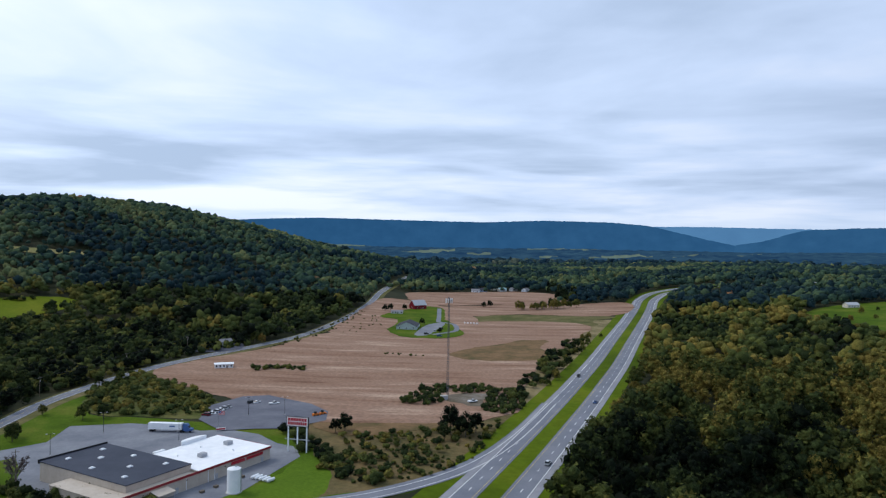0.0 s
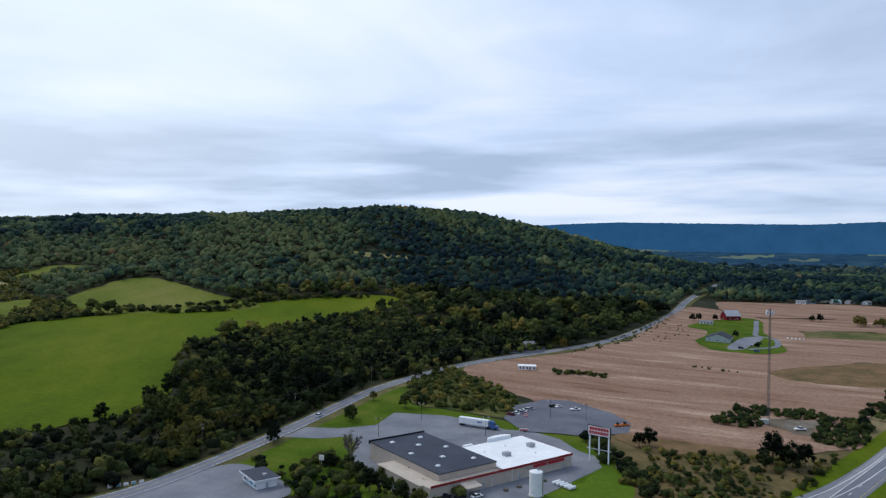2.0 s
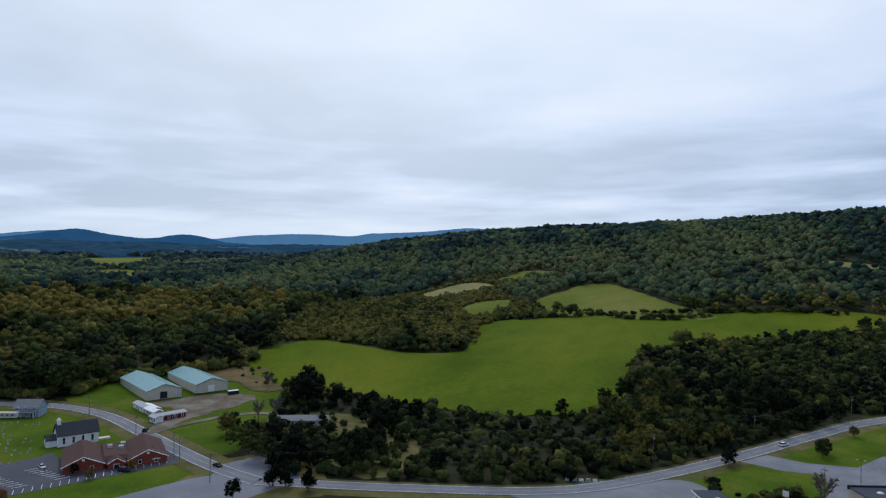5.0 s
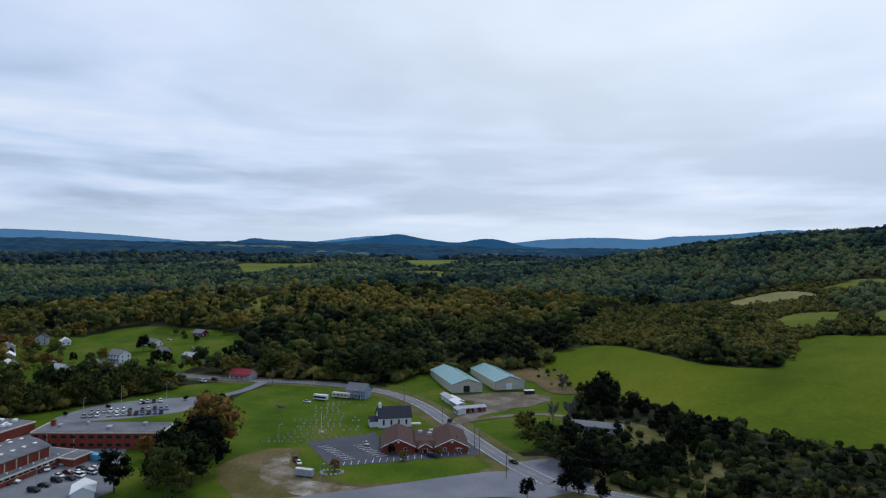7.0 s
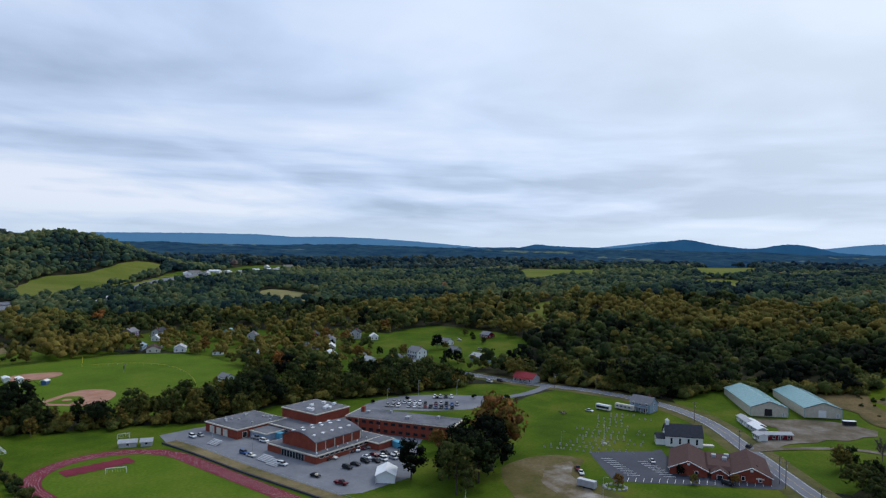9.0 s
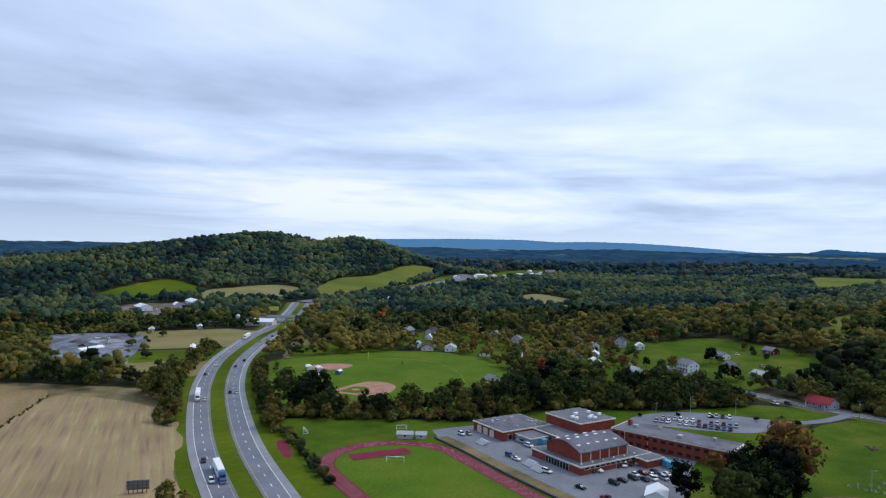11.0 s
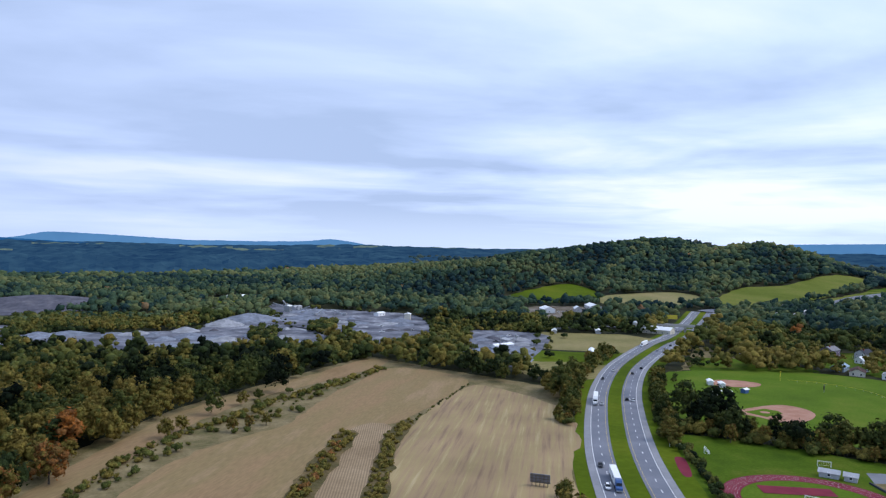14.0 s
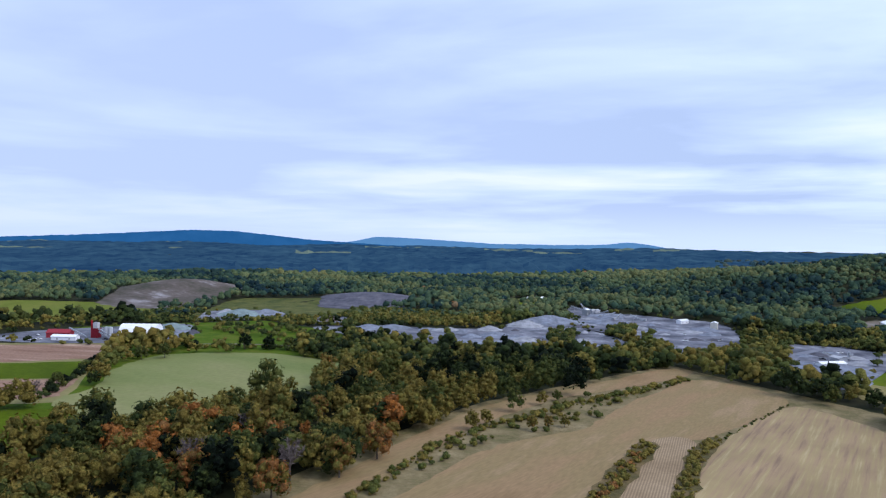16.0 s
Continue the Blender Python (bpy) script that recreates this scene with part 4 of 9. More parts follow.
def wood(name, xs, ys, variants, tints, scales, label, mat="leaves", smooth=True):
    """A wood as one growth of leaf clumps, with a tint to each tree."""
    r = np.random.default_rng(len(xs) + 7)
    z = height(xs, ys)
    vs, ts, fs = [], [], []
    base = 0
    kind = r.integers(0, len(variants), len(xs))
    for k, (q, f, dt) in enumerate(variants):
        ix = np.where(kind == k)[0]
        if not len(ix):
            continue
        ang = r.uniform(0, 6.28, len(ix))
        c, s = np.cos(ang), np.sin(ang)
        sc = scales[ix]
        X = (q[None, :, 0] * c[:, None] - q[None, :, 1] * s[:, None]) * sc[:, None] + xs[ix][:, None]
        Y = (q[None, :, 0] * s[:, None] + q[None, :, 1] * c[:, None]) * sc[:, None] + ys[ix][:, None]
        Z = q[None, :, 2] * (sc * r.uniform(0.85, 1.1, len(ix)))[:, None] + z[ix][:, None]
        vs.append(np.stack([X, Y, Z], -1).reshape(-1, 3))
        shade = tints[ix][:, None] + dt[None]
        ts.append(np.where(tints[ix][:, None] > 0.85, np.maximum(shade, 0.86), np.minimum(shade, 0.79)).ravel())
        fs.append((f[None] + (base + np.arange(len(ix)) * len(q))[:, None, None]).reshape(-1, 3))
        base += len(ix) * len(q)
    v, t, f = np.concatenate(vs), np.concatenate(ts), np.concatenate(fs)
    t = np.clip(t, 0, 1)
    me = bpy.data.meshes.new(name)
    me.vertices.add(len(v))
    me.vertices.foreach_set("co", v.ravel().astype(np.float32))
    me.loops.add(f.size)
    me.loops.foreach_set("vertex_index", f.ravel().astype(np.int32))
    me.polygons.add(len(f))
    me.polygons.foreach_set("loop_start", np.arange(0, f.size, 3, dtype=np.int32))
    me.polygons.foreach_set("use_smooth", np.full(len(f), smooth))
    me.update(calc_edges=True)
    at = me.attributes.new("tint", "FLOAT", "POINT")
    at.data.foreach_set("value", t.astype(np.float32))
    me.materials.append(M[mat])
    return tagged(new(name, me), label, "woods", kind="stuff")


def scatter(r0, r1, step, seed, az0=-40, az1=226):
    """Jittered places between two distances, within the sweep of the valley (degrees anticlockwise from +y)."""
    r = np.random.default_rng(seed)
    c = np.arange(-r1, r1, step)
    X, Y = np.meshgrid(c, c)
    X, Y = X.ravel() + r.uniform(-0.42, 0.42, X.size) * step, Y.ravel() + r.uniform(-0.42, 0.42, Y.size) * step
    d = np.hypot(X, Y)
    a = (np.degrees(np.arctan2(-X, Y)) - az0) % 360
    k = (d >= r0) & (d < r1) & (a < az1 - az0)
    return X[k], Y[k]


def patchy(x, y, scale, seed=0):
    """Smooth variation from place to place, about 0 to 1."""
    return 0.5 + 0.25 * (np.sin(x / scale + 1.7 + seed) * np.cos(y / scale * 0.83 + seed) + np.sin((x * 0.6 + y) / scale * 1.9 + 2 * seed) * 0.6
                         + np.sin((x - y * 0.7) / scale * 3.7 + seed) * 0.4)




def open_ground(x, y, extra=0):
    k = near_line(HWY, x, y, MED + LANES + 9 + extra) | near_line(ROAD_N, x, y, 7.5 + extra) | near_line(ROAD_W, x, y, 9 + extra)
    for o in FIELDS + CLEAR:
        k |= inside(o, x, y)
    return k


# regions of young or scrubby growth: outline, crown scale, tint shift
SCRUB = [
    (np.array([(-270, 80), (-370, 108), (-420, 132), (-345, 186), (-300, 215), (-288, 256), (-300, 300), (-320, 330), (-216, 345), (-203, 200), (-215, 160)], float), 0.68, 0.05),
    (np.array([(-214, 340), (-198, 470), (-150, 560), (-260, 640), (-400, 640), (-412, 420), (-330, 330)], float), 0.6, -0.04),
    (np.array([(-480, 290), (-560, 360), (-620, 420), (-700, 400), (-820, 420), (-760, 250), (-560, 150), (-520, 215)], float), 0.5, 0.24),
    (np.array([(-625, 375), (-690, 400), (-790, 395), (-850, 455), (-905, 560), (-900, 600), (-820, 600), (-780, 520), (-735, 510), (-700, 515), (-640, 480), (-600, 480), (-590, 510), (-612, 430)], float), 0.42, 0.26),
    (np.array([(120, -460), (60, -420), (-20, -440), (-120, -530), (-140, -600), (-100, -660), (30, -680), (180, -690), (300, -620), (180, -560)], float), 0.85, 0.06),
    (np.array([(330, -640), (460, -760), (440, -840), (180, -920), (-20, -880), (60, -760), (230, -720)], float), 0.5, 0.1),
    (np.array([(-140, -560), (-230, -560), (-300, -600), (-420, -760), (-260, -780), (-160, -650)], float), 0.7, 0.1),
]


def tint_of(x, y, r):
    t = 0.38 + 0.75 * (patchy(x, y, 120) - 0.5) + 0.55 * (patchy(x, y, 37, 4) - 0.5)
    t += r.normal(0, 1, len(x)) * (0.125 + 0.16 * np.exp(-((x - 90) ** 2 + (y + 330) ** 2) / 260 ** 2))
    t += 0.2 * (r.uniform(0, 1, len(x)) < 0.08)
    t -= 0.2 * np.exp(-((x + 280) ** 2 + (y - 230) ** 2) / 160 ** 2)         # dark thickets by the county road
    t += (0.24 + 0.12 * np.exp(-((x + 700) ** 2 + (y + 60) ** 2) / 330 ** 2)) * np.clip((patchy(x, y, 60, 9) - 0.58) * 6, 0, 1)                # groups of yellowing trees
    t += 0.2 * np.exp(-((x - 250) ** 2 + (y - 350) ** 2) / 320 ** 2)         # oaks across the highway
    t += 0.1 * np.exp(-((x - 60) ** 2 + (y + 480) ** 2) / 420 ** 2)          # autumn wood by the pasture
    t -= 0.09 * np.tanh(y / 380)                                              # greener north, yellower south; the south's brighter light is partly put into this tint
    t -= 0.2 * np.exp(-((x + 190) ** 2 + (y - 540) ** 2) / 190 ** 2)         # green foot of the north hill, its shade put into a darker tint
    t -= 0.1 * np.exp(-((x + 620) ** 2 + (y - 50) ** 2) / 170 ** 2)          # pines above the church
    t += 0.46 * np.exp(-((x + 800) ** 2 + (y - 720) ** 2) / 290 ** 2)         # yellowing woods on the western slope
    t += 0.26 * np.exp(-((x + 750) ** 2 + (y + 10) ** 2) / 90 ** 2)
    t += 0.2 * np.exp(-((x + 980) ** 2 + (y - 370) ** 2) / 240 ** 2)
    t += 0.18 * np.exp(-((x + 780) ** 2 + (y + 290) ** 2) / 210 ** 2)         # olive woods behind the village
    t += 0.30 * np.exp(-((x + 240) ** 2 + (y + 1440) ** 2) / 230 ** 2)        # browning oaks behind the works
    t -= 0.08 * np.exp(-((x + 820) ** 2 + (y + 1270) ** 2) / 330 ** 2)        # green southern hill
    t += 0.12 * np.exp(-((x + 600) ** 2 + (y - 1250) ** 2) / 420 ** 2)
    t += 0.17 * np.exp(-((x - 90) ** 2 + (y + 330) ** 2) / 200 ** 2)
    t = np.maximum(t, 0.06 + 0.1 * r.uniform(0, 1, len(x)))
    rust = r.uniform(0, 1, len(x)) > 0.9985 - 0.09 * np.exp(-((x - 110) ** 2 + (y + 300) ** 2) / 70 ** 2)
    return np.clip(np.where(rust, 0.94, t), 0.0, 0.76 + 0.24 * rust)


LOW_SCRUB = np.array([(-415, 150), (-386, 176), (-348, 180), (-337, 220), (-298, 263), (-250, 241), (-228, 200), (-232, 150), (-286, 118), (-338, 112)], float)
HOUSES = []     # x, y, clear radius
HAMLET = np.array([(-385, -225), (-440, -130), (-500, -115), (-620, -150), (-640, -330), (-600, -470), (-480, -520), (-440, -470), (-470, -400), (-462, -330), (-420, -262)], float)


def plant():
    label = "mixed autumn woodland of dark green, olive and yellowing crowns"
    for r0, r1, step, var, base, name, mat in ((205, 480, 9.3, NEAR, 1.0, "woodland_near", "leaves"), (480, 850, 10.8, MID, 1.0, "woodland_middle", "leaves"), (850, 1380, 10.6, HILL, 1.12, "woodland_hills", "leaves_hill_haze"), (1380, 1920, 13.0, FAR, 1.05, "woodland_crest", "leaves_hill_haze"), (1920, 2400, 25.0, FAR, 1.6, "woodland_far", "leaves_far_haze")):
        x, y = scatter(r0, r1, step, int(r0))
        k = ~open_ground(x, y)
        az = np.degrees(np.arctan2(-x, y)) % 360
        k &= ~((az > 165) & (az < 300) & (np.hypot(x, y) > 1560))
        for hx, hy, hr in HOUSES:
            k &= np.hypot(x - hx, y - hy) > hr
        r = np.random.default_rng(int(r1))
        thin = inside(HAMLET, x, y)
        if r0 < 1000:     # glades that let the eye down into the dark of the wood
            k &= patchy(x, y, 11, 6) + r.normal(0, 0.12, len(x)) < 0.68
        low = inside(LOW_SCRUB, x, y)
        k &= ~low | (r.uniform(0, 1, len(x)) < 0.3)
        k &= ~thin | (r.uniform(0, 1, len(x)) < 0.9)
        x, y, thin, low = x[k], y[k], thin[k], low[k]
        t = tint_of(x, y, r)
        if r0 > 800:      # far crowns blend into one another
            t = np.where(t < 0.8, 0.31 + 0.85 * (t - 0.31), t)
        s = base * (r.uniform(0.5, 1.35, len(x)) if r0 < 800 else r.uniform(0.65, 1.3, len(x))) * (0.85 + 0.3 * patchy(x, y, 40, 2))
        s[thin] *= 0.7
        s[low] *= 0.6
        t[thin] = np.clip(t[thin] + 0.12, 0, 0.79)
        for o, sc, dt in SCRUB:
            m = inside(o, x, y)
            s[m] *= sc
            t[m] = np.clip(t[m] + dt, 0, 0.68)
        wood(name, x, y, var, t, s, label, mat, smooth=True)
    # low growth that closes the scrub between the young trees
    xs, ys, ds = [], [], []
    for o, sc, dt in SCRUB:
        r = np.random.default_rng(int(abs(o[0, 0])))
        step = 6.0
        X, Y = np.meshgrid(np.arange(o[:, 0].min(), o[:, 0].max(), step), np.arange(o[:, 1].min(), o[:, 1].max(), step))
        X, Y = X.ravel() + r.uniform(-0.5, 0.5, X.size) * step, Y.ravel() + r.uniform(-0.5, 0.5, Y.size) * step
        k = inside(o, X, Y) & ~open_ground(X, Y)
        xs.append(X[k]); ys.append(Y[k]); ds.append(np.full(k.sum(), dt))
    x, y, d = np.concatenate(xs), np.concatenate(ys), np.concatenate(ds)
    r = np.random.default_rng(77)
    k = ~inside(LOW_SCRUB, x, y) | (r.uniform(0, 1, len(x)) < 0.5)
    x, y, d = x[k], y[k], d[k]
    t = np.clip(d + 0.16 + 0.5 * patchy(x, y, 45, 1) - 0.2 * np.exp(-((x + 290) ** 2 + (y - 210) ** 2) / 130 ** 2) + r.normal(0, 0.12, len(x)), 0.05, 0.68)
    wood("scrub_growth", x, y, BRUSH, t, r.uniform(0.7, 1.35, len(x)), "low olive and dark green scrub between young trees")


def shrubs(name, outline, step, seed, label, scale=(0.5, 1.1), tint=(0.1, 0.6), keep=1.0):
    """Bushes filling an outline, as one growth."""
    r = np.random.default_rng(seed)
    o = np.asarray(outline, float)
    X, Y = np.meshgrid(np.arange(o[:, 0].min(), o[:, 0].max(), step), np.arange(o[:, 1].min(), o[:, 1].max(), step))
    X, Y = X.ravel() + r.uniform(-0.5, 0.5, X.size) * step, Y.ravel() + r.uniform(-0.5, 0.5, Y.size) * step
    k = inside(o, X, Y) & (r.uniform(0, 1, X.size) < keep)
    X, Y = X[k], Y[k]
    return wood(name, X, Y, SHRUB, r.uniform(*tint, len(X)), r.uniform(*scale, len(X)), label)


def hedge(name, pts, width, step, seed, label, scale=(0.6, 1.3), tint=(0.1, 0.6)):
    """Bushes along a line, as one growth."""
    r = np.random.default_rng(seed)
    p = resample(spline(pts, 8), step)
    p = p + r.uniform(-0.5, 0.5, p.shape) * width
    return wood(name, p[:, 0], p[:, 1], SHRUB, r.uniform(*tint, len(p)), r.uniform(*scale, len(p)), label)

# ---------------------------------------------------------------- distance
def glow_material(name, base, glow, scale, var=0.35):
    """Far land seen through miles of air: dark woods, the air's blue haze added as emission."""
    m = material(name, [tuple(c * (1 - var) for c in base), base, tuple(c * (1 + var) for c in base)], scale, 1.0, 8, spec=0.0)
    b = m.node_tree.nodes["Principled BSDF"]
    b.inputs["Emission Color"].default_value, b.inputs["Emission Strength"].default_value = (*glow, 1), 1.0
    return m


M["ridge_mid_haze"] = glow_material("ridge_mid_haze", (0.015, 0.035, 0.05), (0.014, 0.070, 0.175), 0.008)
M["ridge_blue_haze"] = glow_material("ridge_blue_haze", (0.012, 0.03, 0.05), (0.006, 0.070, 0.200), 0.008)
M["ridge_far_haze"] = glow_material("ridge_far_haze", (0.02, 0.04, 0.05), (0.07, 0.19, 0.38), 0.006)
# both plain materials glow with the blue of the air in front of them
M["plain_far_haze"] = glow_material("plain_far_haze", (0.018, 0.034, 0.032), (0.006, 0.030, 0.088), 0.010, 0.7)
M["plain_field_haze"] = glow_material("plain_field_haze", (0.10, 0.12, 0.07), (0.010, 0.030, 0.060), 0.01, 0.3)


def ridge(name, r, crest, mat, label, base=-1.6, seed=1):
    """A long wooded ridge; crest: degrees anticlockwise from +y and degrees above the eye."""
    g = np.random.default_rng(seed)
    c = np.array(crest)
    az = np.arange(c[:, 0].min(), c[:, 0].max() + 0.01, 0.16)
    o = np.argsort(c[:, 0])
    el = np.interp(az, c[o, 0], c[o, 1])
    k = np.ones(9) / 9
    el = np.convolve(np.pad(el, 4, mode="edge"), k, "valid")
    top = EYE_HEIGHT + r * np.tan(np.radians(el)) + g.normal(0, 0.9, len(az))
    low = EYE_HEIGHT + r * math.tan(radians(base))
    v, f = [], []
    rows = 7
    for i, a in enumerate(np.radians(az)):
        for j in range(rows):
            t = j / (rows - 1)
            d = r - 260 * (1 - t)
            z = low + (top[i] - low) * t ** 1.2 if j < rows - 1 else top[i]
            v.append((-math.sin(a) * d, math.cos(a) * d, z))
    for i in range(len(az) - 1):
        for j in range(rows - 1):
            b = i * rows + j
            f.append((b, b + rows, b + rows + 1, b + 1))
    return tagged(mesh_object(name, v, f, M[mat], smooth=True), label, "ridge", kind="structure")


LONG = "long blue wooded mountain ridge on the horizon"
ridge("backdrop_ridge_north", 4350, [(24, 1.2), (19, 1.7), (14.5, 2.0), (10.5, 2.18), (4, 2.12), (-3.5, 2.05), (-8.2, 2.25), (-13.7, 2.15), (-16.7, 1.9), (-21, 0.85), (-25, 0.0)], "ridge_mid_haze", LONG, seed=1)
ridge("backdrop_ridge_north_far", 4700, [(-12, 1.75), (-16.3, 1.82), (-21, 1.84), (-27, 1.7), (-36, 1.6)], "ridge_far_haze", LONG, seed=2)
ridge("backdrop_ridge_east", 4350, [(-21, 0.1), (-25, 0.75), (-27.6, 1.6), (-30.5, 1.75), (-33, 1.8), (-44, 1.7)], "ridge_mid_haze", LONG, seed=3)
ridge("backdrop_ridge_west_far", 4750, [(84, 0.1), (79.6, 0.32), (77.3, 0.63), (73.9, 0.81), (71.8, 0.84), (68.9, 0.7), (67.7, 0.98), (63.2, 1.19), (59.4, 1.61), (54, 1.4)], "ridge_far_haze", LONG, seed=4)
ridge("backdrop_peaks_far", 4800, [(98, -0.1), (94.5, 0.35), (91.5, 0.72), (89.3, 0.7), (86, 0.3), (84, 0.0)], "ridge_far_haze", "pale blue distant mountain peak", seed=5)
ridge("backdrop_peaks", 4450, [(112, -0.25), (107.3, -0.12), (102.4, -0.02), (101, 0.42), (100.1, 0.22), (98.2, 0.16), (94.9, 0.1), (93.1, 0.3), (90.6, 0.75), (89.3, 0.93), (87.4, 0.52), (84.6, 0.2), (82.3, 0.64), (80.9, 0.55), (79.1, 0.05), (75, -0.2)], "ridge_mid_haze", "dark blue row of rounded wooded mountains", seed=6)
ridge("backdrop_ridge_southwest", 4700, [(140, 0.5), (135.4, 0.62), (128.9, 0.75), (123.6, 0.74), (121.1, 0.58), (118.3, 0.66), (114.4, 0.58), (110.8, 0.38), (107, 0.1), (103, -0.2)], "ridge_far_haze", LONG, seed=7)
ridge("backdrop_ridge_south_low", 4700, [(182, 0.25), (177.2, 0.24), (174, 0.3), (171.9, 0.55), (170, 0.3), (168, -0.1), (160, -0.3), (150, -0.3)], "ridge_far_haze", LONG, seed=8)
ridge("backdrop_ridge_south", 4650, [(196, 0.1), (194.5, 0.25), (192.7, 0.69), (190, 0.62), (187.5, 0.5), (182.8, 0.25), (178, 0.1)], "ridge_far_haze", LONG, seed=9)
ridge("backdrop_ridge_southeast", 4350, [(228, 0.1), (220, 0.15), (213, 0.55), (207.4, 0.95), (204, 0.93), (201, 0.65), (198.2, 0.36), (194, 0.12), (188, -0.2)], "ridge_blue_haze", LONG, seed=10)


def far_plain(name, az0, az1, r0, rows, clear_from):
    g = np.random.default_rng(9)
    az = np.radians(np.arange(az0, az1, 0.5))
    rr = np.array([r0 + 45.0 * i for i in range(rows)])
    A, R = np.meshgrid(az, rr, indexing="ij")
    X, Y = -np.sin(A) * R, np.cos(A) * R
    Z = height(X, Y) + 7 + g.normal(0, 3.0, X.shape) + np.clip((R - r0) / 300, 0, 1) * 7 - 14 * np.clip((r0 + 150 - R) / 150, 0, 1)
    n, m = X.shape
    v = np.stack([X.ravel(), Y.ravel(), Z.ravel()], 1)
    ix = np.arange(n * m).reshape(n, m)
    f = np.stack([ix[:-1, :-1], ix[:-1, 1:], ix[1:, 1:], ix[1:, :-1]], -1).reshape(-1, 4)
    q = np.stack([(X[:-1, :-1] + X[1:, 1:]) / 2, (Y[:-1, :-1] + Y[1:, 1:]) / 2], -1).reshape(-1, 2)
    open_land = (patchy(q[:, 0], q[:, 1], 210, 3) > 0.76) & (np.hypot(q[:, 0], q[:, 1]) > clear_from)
    tagged(mesh_object(name, v, f[~open_land], M["plain_far_haze"], smooth=False), "blue hazy wooded plain reaching to the ridges", "distance", kind="structure")
    tagged(mesh_object(name + "_fields", v, f[open_land], M["plain_field_haze"], smooth=False), "pale far fields in the hazy plain", "distance", kind="structure")


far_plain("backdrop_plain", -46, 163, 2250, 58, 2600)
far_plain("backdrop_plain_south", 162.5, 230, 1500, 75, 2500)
# ---------------------------------------------------------------- building helpers
def simple(name, color, rough=0.7, metal=0.0, var=0.12, scale=0.8, **kw):
    lo, hi = tuple(c * (1 - var) for c in color), tuple(min(1, c * (1 + var)) for c in color)
    M[name] = material(name, [lo, hi], scale, rough, 5, metal=metal, fine=(5.0, 0.06), **kw)


for nm, c, ro, me in (("glass", (0.02, 0.025, 0.03), 0.12, 0.0), ("dark_rubber", (0.02, 0.02, 0.022), 0.85, 0.0), ("steel", (0.42, 0.44, 0.46), 0.45, 0.9), ("grey_paint", (0.36, 0.37, 0.39), 0.6, 0.0),
                      ("black_paint", (0.025, 0.026, 0.03), 0.4, 0.0), ("red_paint", (0.30, 0.02, 0.025), 0.4, 0.0), ("maroon_paint", (0.13, 0.012, 0.02), 0.35, 0.0), ("blue_paint", (0.06, 0.12, 0.28), 0.4, 0.0), ("silver_paint", (0.50, 0.52, 0.55), 0.35, 0.3),
                      ("teal_paint", (0.10, 0.36, 0.50), 0.5, 0.0), ("sign_white", (0.72, 0.68, 0.66), 0.6, 0.0), ("sign_red", (0.40, 0.025, 0.04), 0.6, 0.0), ("orange_paint", (0.55, 0.16, 0.03), 0.5, 0.0), ("yellow_paint", (0.62, 0.50, 0.06), 0.5, 0.0),
                      ("mast_steel", (0.10, 0.105, 0.12), 0.6, 0.3), ("wood_pole", (0.14, 0.115, 0.09), 0.9, 0.0), ("shingle_dark", (0.05, 0.052, 0.065), 0.9, 0.0), ("shingle_brown", (0.078, 0.045, 0.042), 0.9, 0.0), ("shingle_grey", (0.20, 0.20, 0.215), 0.9, 0.0), ("teal_metal", (0.24, 0.40, 0.42), 0.45, 0.15),
                      ("tan_metal", (0.52, 0.48, 0.40), 0.55, 0.05), ("barn_red", (0.15, 0.012, 0.02), 0.75, 0.0), ("red_roof", (0.27, 0.035, 0.045), 0.6, 0.0), ("siding_green", (0.36, 0.43, 0.42), 0.75, 0.0), ("siding_blue", (0.24, 0.32, 0.42), 0.75, 0.0), ("siding_grey", (0.40, 0.41, 0.43), 0.75, 0.0),
                      ("siding_cream", (0.58, 0.55, 0.47), 0.75, 0.0), ("concrete", (0.40, 0.39, 0.37), 0.9, 0.0), ("headstone", (0.37, 0.37, 0.37), 0.85, 0.0), ("trim_red", (0.24, 0.03, 0.035), 0.6, 0.0), ("purple_siding", (0.20, 0.15, 0.24), 0.8, 0.0)):
    simple(nm, c, ro, me)


def thing(name, x, y, turn, label, category, group="", z=None):
    e = new(name)
    e.empty_display_size = 0.5
    e.matrix_world = pose(x, y, hz(x, y) if z is None else z, 0, 0, turn)
    return tagged(e, label, category, group)


def put_box(bm, x0, x1, y0, y1, z0, z1, tilt=0.0):
    """A box; tilt leans its top inwards by that fraction of its width."""
    ix, iy = (x1 - x0) * tilt / 2, (y1 - y0) * tilt / 2
    v = [bm.verts.new(p) for p in ((x0, y0, z0), (x1, y0, z0), (x1, y1, z0), (x0, y1, z0), (x0 + ix, y0 + iy, z1), (x1 - ix, y0 + iy, z1), (x1 - ix, y1 - iy, z1), (x0 + ix, y1 - iy, z1))]
    for f in ((3, 2, 1, 0), (4, 5, 6, 7), (0, 1, 5, 4), (1, 2, 6, 5), (2, 3, 7, 6), (3, 0, 4, 7)):
        bm.faces.new([v[i] for i in f])
    return bm


def box(x0, x1, y0, y1, z0, z1, tilt=0.0, bevel=0.0):
    bm = put_box(bmesh.new(), x0, x1, y0, y1, z0, z1, tilt)
    if bevel:
        bmesh.ops.bevel(bm, geom=bm.edges[:], offset=bevel, segments=2, affect="EDGES")
    return bm


